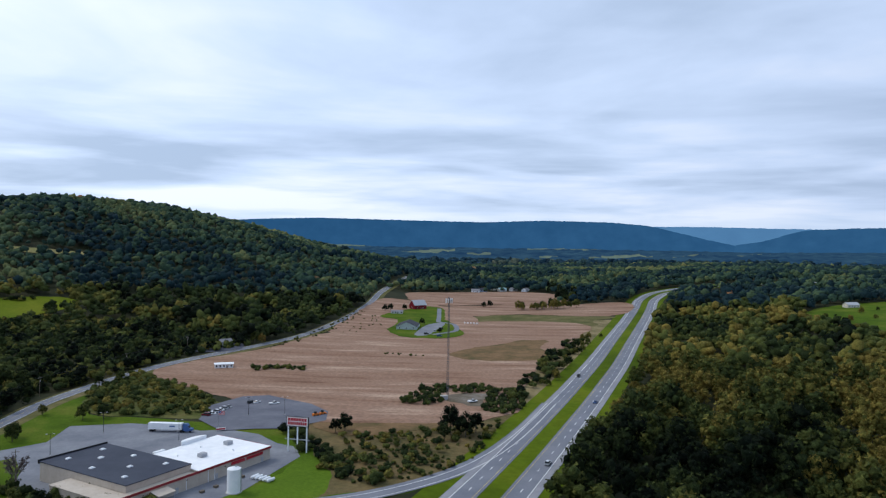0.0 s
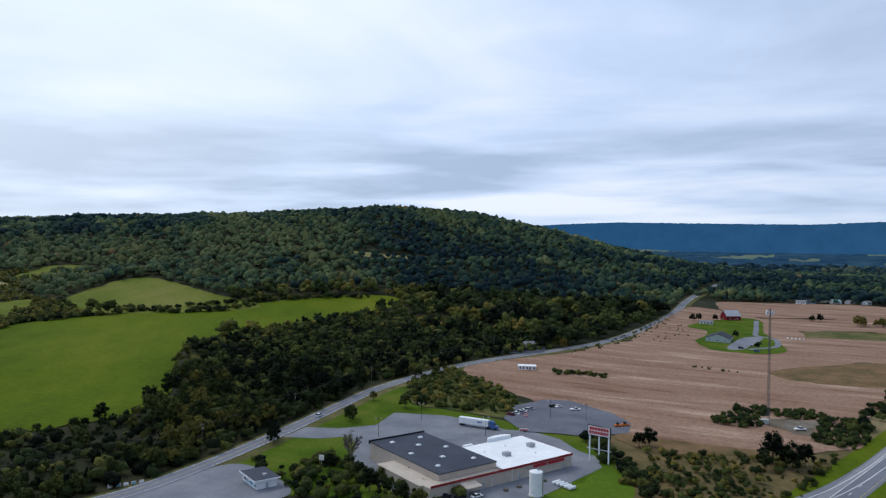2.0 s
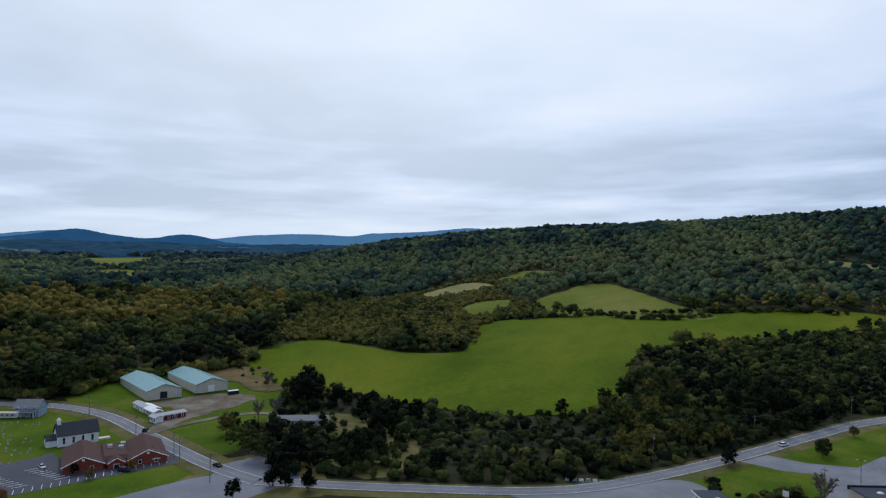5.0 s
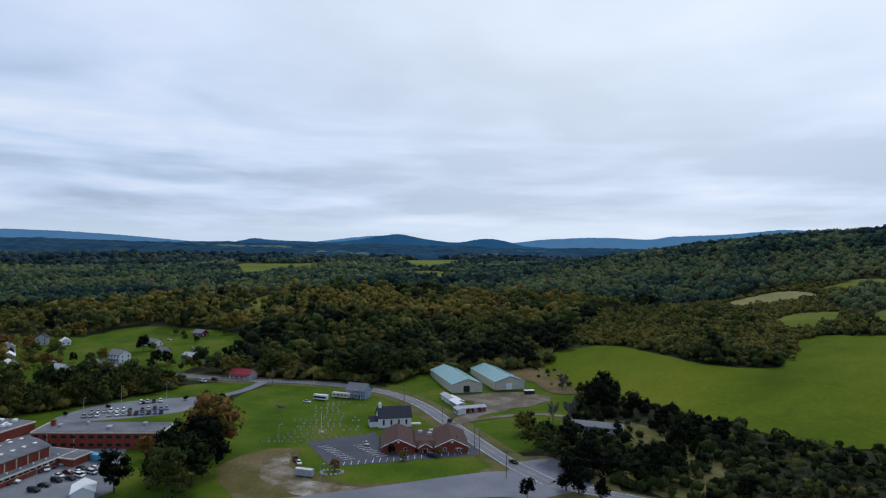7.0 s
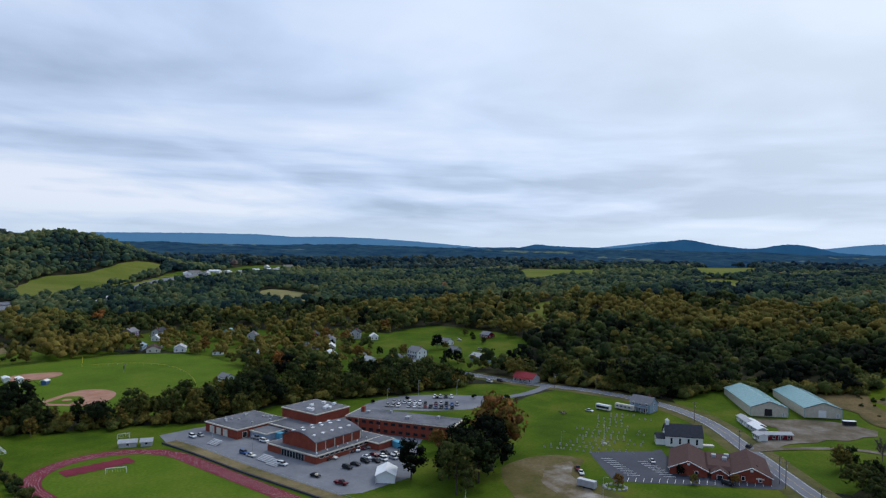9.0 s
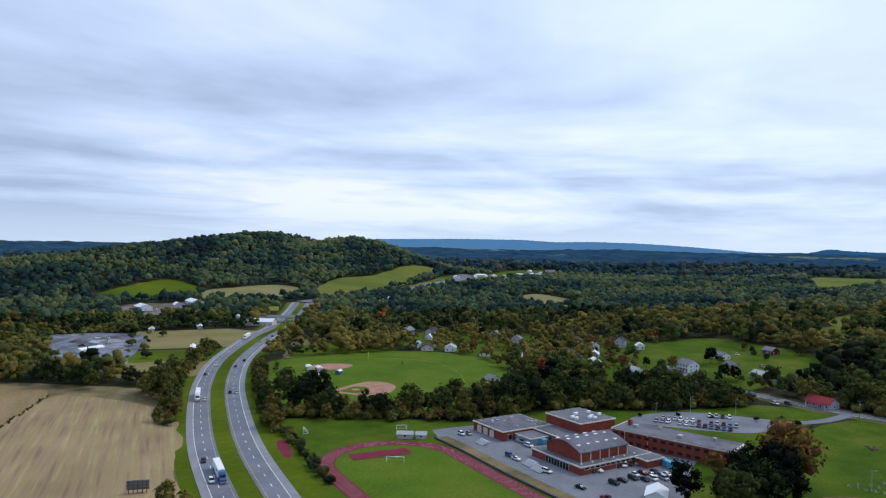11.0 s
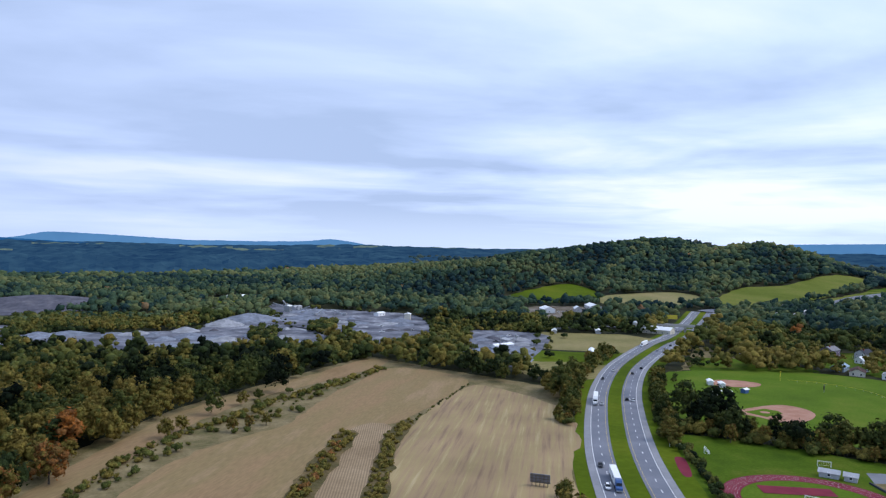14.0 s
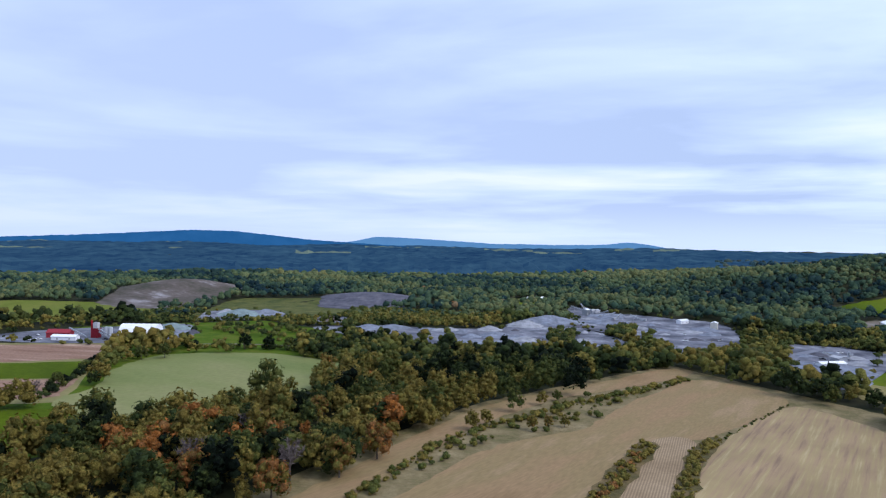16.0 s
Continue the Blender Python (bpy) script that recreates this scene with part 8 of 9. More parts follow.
# ---------------------------------------------------------------- village among trees
VILLAGE = [  # x, y, turn, length, width, wall height, storeys, wall, roof, words
    (-458, -493, 20, 20, 10, 3.0, 1, "white_paint", "shingle_grey", "low white house with a grey roof among trees"),
    (-466, -408, 30, 17, 9, 3.0, 1, "siding_blue", "siding_blue", "low blue-grey house with a pale blue roof"),
    (-462, -389, 40, 15, 10, 3.0, 1, "siding_cream", "shingle_brown", "low tan house with a brown roof"),
    (-472, -371, 35, 12, 9, 3.2, 1, "white_paint", "siding_grey", "white house with a grey roof by the ball ground"),
    (-520, -468, 15, 13, 10, 5.4, 2, "purple_siding", "shingle_grey", "purple-grey two-storey village house"),
    (-533, -446, 15, 14, 9, 5.4, 2, "siding_grey", "shingle_dark", "grey two-storey village house"),
    (-512, -430, 15, 8, 7, 3.2, 1, "white_paint", "membrane_white", "small white garage with a white roof"),
    (-567, -302, 25, 12, 9, 5.4, 2, "brick", "shingle_dark", "brick two-storey village house with a dark roof"),
    (-545, -274, 30, 13, 10, 5.6, 2, "white_paint", "shingle_grey", "white two-storey village house with dormers"),
    (-584, -268, 20, 12, 9, 5.6, 2, "siding_grey", "shingle_dark", "dark-roofed grey village house"),
    (-580, -248, 30, 9, 7, 3.2, 1, "white_paint", "membrane_white", "small white garage among trees"),
    (-496, -246, 40, 11, 8, 3.0, 1, "siding_cream", "membrane_white", "low house with a white roof in autumn trees"),
    (-525, -262, 25, 10, 7, 3.2, 1, "siding_grey", "membrane_white", "grey garage with a pale roof"),
    (-472, -334, 30, 11, 8, 3.2, 1, "white_paint", "shingle_grey", "small white house half hidden by bushes"),
    (-572, -398, 10, 10, 8, 3.2, 1, "siding_green", "teal_metal", "small house with a pale green roof"),
    (-545, -352, 30, 12, 9, 5.4, 2, "siding_grey", "shingle_grey", "grey gabled village house"),
    (-515, -181, 62, 12, 10, 5.6, 2, "white_paint", "shingle_grey", "white two-storey farmhouse with a porch on a lawn"),
    (-572, -178, 60, 16, 8, 3.0, 1, "white_paint", "shingle_grey", "long low white house on a lawn"),
    (-540, -158, 60, 9, 6, 2.8, 1, "siding_grey", "shingle_grey", "small grey outbuilding on a lawn"),
    (-517, -128, 66, 18, 10, 3.2, 1, "siding_blue", "siding_grey", "blue-walled house with a pale grey roof"),
    (-610, -150, 60, 10, 8, 3.2, 1, "barn_red", "shingle_grey", "dark red shed at the lawn's edge"),
    (-480, -205, 55, 12, 7, 3.0, 1, "white_paint", "siding_grey", "low white house beside the belt of trees"),
    (-692, -716, 40, 26, 12, 4.0, 1, "white_paint", "membrane_white", "long white building beside the far road"),
    (-708, -702, 40, 18, 10, 4.0, 1, "siding_grey", "siding_grey", "grey building beside the far road"),
    (-750, -728, 30, 16, 10, 4.0, 1, "white_paint", "siding_grey", "white building beside the far road"),
]
for x, y, a, L, W, h, st, wall, roof, words in VILLAGE:
    house(x, y, a, L, W, h, 2.4 if st == 1 else 3.0, wall, roof, words, group="village houses", front=4, back=3, ends=2, storeys=st, chimney=st == 2, porch=st == 2, clear=11)


def village_church():
    t = thing("village_church", -402, -250, 35, "white wooden church with a pointed steeple among trees", "church")
    part("wall", gable_walls(18, 9, 5, 4), M["white_paint"], t)
    part("roof", gable_roof(18, 9, 5, 4), M["shingle_grey"], t)
    s = part("tower", box(-11.5, -8.5, -1.5, 1.5, -0.3, 10.5), M["white_paint"], t)
    part("spire", tube(-10, 0, 10.5, 18.5, 2.0, 0.05, 8), M["white_paint"], s, "white pointed spire")
    part("belfry", box(-11.6, -8.4, -0.6, 0.6, 8.2, 9.8), M["shingle_dark"], s)
    wall_windows(t, 18, 9, [1.4], 4, 4, 0, 0.9, 2.2)
    HOUSES.append((-402, -250, 15))


village_church()
for x, y, a in ((-420, -268, 20), (-385, -262, 70), (-390, -232, 30)):
    house(x, y, a, 9, 7, 3, 2, "white_paint", "shingle_grey", "small white house beside the steeple", group="village houses", front=2, back=2)
for x, y, a, c in ((-540, -288, 40, "white"), (-536, -285, 40, "silver"), (-478, -395, 30, "white"), (-590, -170, 60, "white"), (-600, -160, 60, "black"), (-586, -186, 60, "silver"), (-552, -140, 60, "grey"), (-452, -98, 60, "black"), (-448, -104, 60, "white")):
    car(x, y, a, c, "suv", "cars in the village", 0.3, "parked by a village house")
patch("drive_village", [(-520, -280), (-545, -300), (-552, -290), (-525, -268)], "asphalt", 0.4, "grey village drive", "road", True)
patch("drive_lawn", [(-492, -172), (-520, -205), (-524, -200), (-500, -168), (-470, -150), (-468, -156)], "asphalt", 0.45, "grey lane across the lawns", "road", True)

# ---------------------------------------------------------------- south along the highway
def billboard(x, y, a, w, h, z, face, label, back=False):
    t = thing("billboard", x, y, a, label, "billboard", "billboards")
    p = part("panel", box(-w / 2, w / 2, -0.15, 0.15, z, z + h), M[face], t)
    for i in range(5):
        s = -w / 2 + w * (i + 0.5) / 5
        part("post", box(s - 0.14, s + 0.14, 0.16, 0.44, -0.2, z + h), M["wood_pole"], t)
    for i in range(3):
        part("batten", box(-w / 2, w / 2, 0.45, 0.55, z + h * (i + 0.4) / 3, z + h * (i + 0.4) / 3 + 0.2), M["wood_pole"], p)
    part("catwalk", box(-w / 2, w / 2, -0.9, -0.15, z - 0.25, z - 0.1), M["wood_pole"], t)


billboard(-132, -231, -35, 7.5, 3.2, 1.6, "shingle_grey", "weathered wooden billboard back in the hay field")
billboard(-531, -708, 150, 12, 5, 6, "yellow_paint", "yellow billboard above trees")
house(-461, -637, 125, 34, 14, 4.5, 3.0, "siding_cream", "membrane_white", "long farm building with a white roof beside the highway", "barn", "barn", front=6, back=4)
t = thing("silo", -436, -640, 0, "pale farm silo beside a barn", "silo")
part("shell", tube(0, 0, -0.2, 11, 2.4, None, 16), M["concrete"], t)
b = bmesh.new()
bmesh.ops.create_uvsphere(b, u_segments=14, v_segments=7, radius=2.45)
bmesh.ops.translate(b, verts=b.verts[:], vec=(0, 0, 11))
part("dome", b, M["silver_paint"], t)
for x, y, L, W, c in ((-428, -838, 30, 16, "white_paint"), (-505, -852, 34, 16, "white_paint"), (-470, -832, 14, 9, "siding_grey")):
    house(x, y, 75, L, W, 4.5, 3, c, "membrane_white", "broad white-roofed farm shed on bare gravel", "barn", "barn", "southern farm sheds", front=4, back=3, ends=1, clear=20)
for i in range(9):
    car(-440 - 7 * i, -828 - 1.5 * i, 70 + 9 * i, CAR_CYCLE[i], "suv", "cars in the farmyard", 0.5, "parked in the farmyard")
house(-316, -520, 60, 22, 4, 3.0, 1.0, "siding_grey", "membrane_white", "long low white greenhouse on the lawn", "greenhouse", "greenhouse", front=6, back=4, ends=0)
for x, y, L in ((-352, -664, 24), (-398, -652, 20), (-372, -690, 9)):
    house(x, y, 65, L, 5, 3.0, 1.0, "siding_grey", "membrane_white", "low white-roofed shed behind the crop field", "shed", "shed", "sheds by the crop", front=3, back=2, ends=0)
ROAD_S = spline([(-215, -560), (-262, -640), (-330, -692), (-390, -702), (-457, -694), (-500, -668), (-560, -640), (-650, -700), (-760, -790)], 8)
tagged(strip("crossing_road", side(ROAD_S, -4), side(ROAD_S, 4), M["asphalt"], 0.42), "grey road passing under the hill farms", "road", kind="structure")


def bridge():
    x, y, a = along(-640, 0)
    t = thing("road_bridge", x, y, a - 90, "grey concrete road bridge over the highway", "bridge", z=hz(x, y))
    part("deck", box(-30, 30, -5, 5, 5.6, 6.8), M["concrete"], t)
    for s in (-5, 5):
        part("parapet", box(-30, 30, s - 0.2, s + 0.2, 6.8, 7.8), M["concrete"], t)
    for s in (-24, 0, 24):
        part("pier", box(s - 0.8, s + 0.8, -4, 4, -0.3, 5.6), M["concrete"], t)


bridge()
# stone plant and quarry
def heap(x, y, r, h, mat, label, name="stone_mound", sx=1.0, turn=0.0, seed=1, flat=0.12):
    g = np.random.default_rng(seed)
    bm = bmesh.new()
    n, m = 22, 7
    rows = []
    for j in range(m):
        k = 1 - j / (m - 1) * (1 - flat)
        z = h * (1 - k) / (1 - flat) if j else -1.0
        rows.append([bm.verts.new((math.cos(i * 6.2832 / n) * r * sx * k * g.uniform(0.88, 1.1), math.sin(i * 6.2832 / n) * r * k * g.uniform(0.88, 1.1), z + (g.normal(0, h * 0.025) if j else 0))) for i in range(n)])
    for j in range(m - 1):
        for i in range(n):
            bm.faces.new((rows[j][i], rows[j][(i + 1) % n], rows[j + 1][(i + 1) % n], rows[j + 1][i]))
    bm.faces.new(rows[-1])
    me = bpy.data.meshes.new(name)
    bm.to_mesh(me); bm.free()
    me.materials.append(M[mat])
    ob = new(name, me)
    ob.matrix_world = pose(x, y, hz(x, y), 0, 0, turn)
    tagged(ob, label, "stone mound", "stone mounds" if name == "stone_mound" else "")
    HOUSES.append((x, y, r * 0.9))


simple("stone_blue", (0.17, 0.19, 0.23), 0.95, var=0.35, scale=0.15)
simple("stone_pale", (0.26, 0.27, 0.29), 0.95, var=0.3, scale=0.15)
simple("stone_green", (0.17, 0.22, 0.22), 0.95, var=0.3, scale=0.15)
simple("spoil", (0.12, 0.095, 0.075), 0.95, var=0.55, scale=0.06)
simple("spoil_dark", (0.085, 0.085, 0.10), 0.95, var=0.4, scale=0.08)
def yard_places():
    """Places for stockpiles: low ones towards the lane, the high ones at the back of each yard."""
    g, out = np.random.default_rng(19), [(-42, -815, 30, 15), (-15, -780, 24, 11), (150, -715, 18, 7)]
    for yard, n in ((1, 13), (2, 11), (5, 6)):
        o = np.array(YARDS[yard], float)
        c = o.mean(0)
        while n:
            p = g.uniform(o.min(0), o.max(0))
            if inside(c + (o - c) * 0.86, p[:1], p[1:])[0]:
                out.append((float(p[0]), float(p[1]), float(g.uniform(8, 20)), float(g.uniform(3, 8))))
                n -= 1
    return out


for i, (x, y, r, h, mt) in enumerate(((368, -640, 16, 9, "stone_green"), (340, -655, 18, 10, "stone_green"), (320, -620, 14, 7, "stone_blue"), (306, -600, 12, 6, "stone_blue"), (350, -612, 12, 5, "stone_blue"), *[(x, y, r, h, ("stone_blue", "stone_pale", "stone_blue")[k % 3]) for k, (x, y, r, h) in enumerate(yard_places())])):
    heap(x, y, r, h * 0.62, mt, "%s crushed stone mound in the quarry yard" % {"stone_blue": "blue-grey", "stone_pale": "pale grey", "stone_green": "greenish grey"}[mt], seed=i, sx=1.0 + (i % 3) * 0.35, turn=i * 40)


def plant_works():
    t = thing("fabric_hall", 344, -606, 8, "large white fabric storage hall with an arched roof", "hall")
    bm = bmesh.new()
    ra = []
    for x in (-17, 17):
        ra.append([bm.verts.new((x, 10 * math.cos(a), 11 * math.sin(a))) for a in np.linspace(0, math.pi, 13)])
    for i in range(12):
        bm.faces.new((ra[0][i], ra[1][i], ra[1][i + 1], ra[0][i + 1]))
    bm.faces.new(ra[0]); bm.faces.new(ra[1][::-1])
    bmesh.ops.recalc_face_normals(bm, faces=bm.faces[:])
    part("cover", bm, M["membrane_white"], t)
    for i in range(8):
        x = -17 + 34 * i / 7
        bm = bmesh.new()
        p = [(x, 10.1 * math.cos(a), 11.1 * math.sin(a)) for a in np.linspace(0, math.pi, 9)]
        for a, b in zip(p[:-1], p[1:]):
            beam(a, b, 0.3, bm)
        part("arch_rib", bm, M["white_paint"], t)
    house(404, -575, 10, 20, 10, 5, 2.5, "red_roof", "red_roof", "red metal works shed", "works_shed", "shed", front=3, back=2)
    house(388, -560, 5, 22, 7, 3.5, 1.5, "white_paint", "membrane_white", "low white works shed", "works_shed", "shed", front=4, back=2)
    house(330, -580, 8, 22, 6, 3.0, 1.2, "barn_red", "siding_grey", "long dark red works shed", "works_shed", "shed", front=4, back=2)
    for x, y, a, L, c, lab in ((-250, -560, 20, 22, "white_paint", "long white site office in the stone yard"), (-268, -590, 100, 12, "siding_grey", "grey works shed in the stone yard"), (-105, -925, 30, 12, "siding_grey", "tall grey crusher house in the quarry"), (-92, -905, 60, 9, "steel", "metal screening house in the quarry"),
                              (-200, -845, 40, 14, "white_paint", "white workshop at the quarry's edge"), (-225, -800, 70, 10, "siding_cream", "cream weigh house in the quarry")):
        house(x, y, a, L, 7, 4.0 if L > 11 else 7.5, 1.2, c, "membrane_white" if c != "siding_grey" else "siding_grey", lab, "works_shed", "shed", front=3, back=2, ends=0)
    w = thing("asphalt_plant", 372, -580, 0, "red mixing plant tower with conveyors", "plant tower")
    part("tower", box(-3, 3, -3, 3, 0, 9), M["barn_red"], w)
    part("tower_top", box(-2, 2, -2, 2, 9, 14), M["siding_grey"], w)
    part("stack", tube(4.5, 0, 0, 16, 0.8, None, 10), M["red_paint"], w)
    for x0, z0, x1, z1 in ((8, 1, 24, 9), (-3, 9, -18, 2), (-4, 6, -14, 1)):
        part("conveyor", beam((x0, 2, z0), (x1, 4, z1), 1.0), M["steel"], w)
    for x in (-8, -12):
        part("silo", tube(x, -3, 0, 10, 1.8, None, 12), M["silver_paint"], w)
    for i, (x, y) in enumerate(((-84, -944), (-98, -935), (-104, -915), (-112, -905), (-118, -885), (-127, -866), (-92, -960), (-150, -860), (-268, -600), (-285, -610))):
        c = thing("stone_conveyor", x, y, 47 * i, "grey steel stone conveyor in the quarry yard", "conveyor", "conveyors")
        part("belt", beam((-9, 0, 1), (9, 0, 7), 1.1), M["steel"], c)
        for k in (-5, 4):
            part("leg", beam((k, 0.6, 0), (k, 0, 3.8 + k * 0.33), 0.35), M["grey_paint"], c)
        part("hopper", box(-11, -8, -1.5, 1.5, 0.8, 3.4, -0.4), M["grey_paint"], c)
    for i, (x, y) in enumerate(((-170, -690), (-205, -700), (-180, -740), (-260, -600), (-290, -640), (-255, -575), (320, -575), (355, -568), (410, -555), (300, -590), (430, -580))):
        car(x, y, 50 * i, ("white", "silver", "white", "black")[i % 4], "pickup", "works trucks", 0.4, "parked on the stone yard")
    LANE = spline([(300, -555), (220, -575), (140, -570), (60, -600)], 8)
    tagged(strip("works_lane", side(LANE, -2.2), side(LANE, 2.2), M["gravel"], 0.2), "pale straight works lane", "road", kind="structure")


plant_works()
g = np.random.default_rng(71)
for i in range(34):
    cx, cy, sx, sy = ((60, -690, 70, 30), (-50, -740, 45, 60), (-165, -770, 45, 90), (-260, -590, 25, 60), (330, -620, 45, 30))[i % 5]
    kind = ("stone_blue", "stone_pale", "spoil_dark", "stone_blue")[int(g.integers(0, 4))]
    heap(cx + g.uniform(-sx, sx), cy + g.uniform(-sy, sy), g.uniform(4, 9), g.uniform(1.5, 3.6), kind, "small %s mound of crushed stone in the yard" % {"stone_blue": "blue-grey", "stone_pale": "pale grey", "spoil_dark": "dark grey"}[kind], seed=100 + i, sx=g.uniform(1.0, 1.8), turn=g.uniform(0, 180))
house(-28, -1060, 20, 26, 10, 4.5, 2.5, "white_paint", "membrane_white", "long white farm shed in a far clearing", "farm_shed", "shed", front=3, back=2, clear=30)
for i, (x, y, r, h, mt) in enumerate(((330, -800, 22, 8, "stone_green"), (305, -815, 18, 7, "stone_blue"), (355, -815, 14, 6, "stone_pale"), (212, -780, 14, 5, "spoil"))):
    heap(x, y, r, h, mt, "%s crushed stone mound beyond the plant" % ("greenish grey", "blue-grey", "pale grey", "brown")[i], seed=40 + i, sx=1.5, turn=i * 50)
# far town beside the southern woods
g = np.random.default_rng(51)
for i in range(26):
    k = i / 25
    x, y = -1085 - 600 * k + g.normal(0, 25), -862 - 190 * k + g.normal(0, 30)
    house(x, y, g.uniform(0, 180), g.uniform(14, 30), g.uniform(9, 14), 4.5, 2.5, ("white_paint", "siding_cream", "siding_grey")[i % 3], ("membrane_white", "shingle_grey", "siding_grey")[i % 3], "pale building of the distant town", "town_house", "house", "distant town", front=2, back=2, ends=1, clear=24, door=False)

# ---------------------------------------------------------------- planted and wild growth
def belt(pts, width, step, seed, ks, smin, smax, group):
    r = np.random.default_rng(seed)
    p = resample(spline(pts, 8), step)
    for q in p:
        x, y = q + r.uniform(-0.5, 0.5, 2) * width
        if any(math.hypot(x - a, y - b) < c * 0.75 for a, b, c in HOUSES):
            continue
        tree(float(x), float(y), int(r.choice(ks)), float(r.uniform(smin, smax)), group, float(r.uniform(0.85, 1.15)))


belt([(-230, -292), (-258, -262), (-288, -226), (-318, -208), (-350, -196), (-384, -164), (-410, -140), (-436, -118)], 15, 6.2, 1, (3, 5, 5, 6, 6, 7, 7), 0.42, 0.7, "trees behind the school")
belt([(-234, -298), (-262, -268), (-294, -232), (-322, -214), (-356, -202), (-392, -170), (-418, -146), (-448, -122)], 10, 7.4, 2, (4, 5, 6, 6, 7, 7), 0.42, 0.72, "trees behind the school")
WEST, EAST = side(HWY, -MED - LANES - 9), side(HWY, MED + LANES + 9)


def stretch_of(line, y0, y1):
    return [tuple(p) for p in line[(line[:, 1] > y0) & (line[:, 1] < y1)]]


belt(stretch_of(WEST, -420, -262), 6, 6.6, 3, (3, 4, 5, 6, 6), 0.45, 0.8, "trees along the highway")
belt(stretch_of(EAST, -520, -300), 7, 6.2, 4, (4, 5, 5, 6, 6, 7), 0.45, 0.8, "trees along the highway")
belt([(62, 420), (78, 470), (98, 520), (118, 575), (140, 625)], 14, 9.0, 5, (2, 4, 5, 6), 0.3, 0.6, "trees along the highway")
belt([(92, 838), (108, 832), (125, 840), (145, 850), (165, 846)], 12, 5.0, 6, (2, 4, 5, 6), 0.6, 0.9, "field trees")
belt([(160, 905), (170, 950), (180, 1000), (150, 1060)], 24, 9.0, 7, (0, 1, 2, 4), 0.8, 1.1, "field trees")
for x, y, k, s in ((-256, -83, 0, 1.1), (-262, -70, 1, 1.0), (-247, -62, 4, 1.45), (-262, -58, 2, 1.35), (-277, -57, 0, 1.45), (-274, -70, 1, 1.25), (-288, -62, 0, 1.4), (-300, -60, 8, 1.9), (-293, -85, 8, 0.75), (-300, -74, 1, 1.0),
                   (-366, 124, 0, 1.25), (-372, 132, 1, 0.9), (-302, 140, 0, 0.8), (-309, 162, 0, 0.75), (-306, 150, 1, 0.7), (-330, 76, 6, 0.75), (-336, 80, 2, 0.7), (-311, 84, 3, 0.6), (-318, 90, 6, 0.5),
                   (-255, 78, 10, 0.95), (-252, 82, 11, 0.8), (-244, 88, 10, 0.85), (-247, 62, 0, 0.55), (-275, 92, 0, 0.9), (-268, 100, 1, 0.75), (-398, 135, 0, 1.2), (-392, 139, 1, 1.0), (-363, 142, 0, 0.8), (-340, 148, 0, 0.75), (-320, 150, 1, 0.8), (-318, 167, 0, 0.8), (-326, 160, 0, 0.7), (-277, 126, 0, 0.7), (-290, 135, 1, 0.6), (-285, 122, 3, 0.5), (-262, 118, 4, 0.5), (-242, 140, 0, 0.7),
                   (-45, 325, 1, 0.62), (-49, 322, 0, 0.5), (5, 322, 0, 0.95), (12, 317, 1, 0.8), (17, 324, 0, 0.7), (2, 312, 2, 0.6), (-200, 257, 0, 0.55), (-197, 252, 1, 0.5), (-154, 233, 1, 0.5), (-128, 220, 1, 0.62), (-120, 217, 2, 0.55), (-112, 214, 2, 0.6), (-104, 212, 5, 0.55), (-97, 212, 4, 0.45), (-140, 226, 4, 0.45),
                   (-187, 300, 3, 0.6), (-190, 306, 1, 0.5), (-176, 338, 4, 0.6), (-168, 342, 2, 0.55), (-155, 570, 4, 0.75), (-148, 566, 7, 0.6), (52, 852, 1, 0.55), (60, 856, 0, 0.65), (-20, 700, 1, 0.5), (-2, 645, 0, 0.4), (-60, 800, 1, 0.6), (-66, 792, 0, 0.6), (-44, 812, 1, 0.5), (-200, 345, 5, 0.4), (-196, 420, 4, 0.6), (-205, 412, 2, 0.5),
                   (-299, 14, 0, 0.32), (-291, 19, 6, 0.3), (-296, 34, 8, 0.33), (-308, 42, 0, 0.38), (-278, -8, 8, 0.36), (-440, -122, 2, 0.7), (-455, -45, 0, 0.5),
                   (-437, -256, 9, 0.9), (-428, -246, 9, 0.8), (-478, -352, 8, 0.85), (-560, -285, 8, 0.95), (-552, -262, 8, 0.9), (-520, -300, 0, 0.8), (-486, -268, 4, 0.8), (-548, -176, 0, 0.95), (-495, -222, 8, 0.8),
                   (150, -262, 9, 1.0), (141, -260, 9, 0.85), (160, -272, 8, 0.8), (100, -300, 9, 0.7), (60, -330, 8, 0.7), (84, -330, 7, 1.0), (70, -352, 5, 1.0), (120, -282, 5, 0.9), (112, -440, 7, 1.2), (104, -452, 4, 0.9),
                   (268, -480, 4, 0.8), (255, -490, 4, 0.9), (215, -545, 1, 1.0), (195, -548, 1, 0.9), (180, -552, 4, 0.8), (162, -596, 10, 0.7), (170, -598, 10, 0.6), (280, -440, 0, 0.4), (272, -424, 0, 0.45), (262, -380, 4, 0.7), (258, -368, 2, 0.5), (290, -462, 7, 0.5),
                   (-22, -335, 7, 0.55), (-30, -340, 7, 0.5), (-38, -344, 6, 0.45), (-132, -212, 5, 0.6), (-136, -218, 6, 0.5)):
    tree(x, y, k, s)

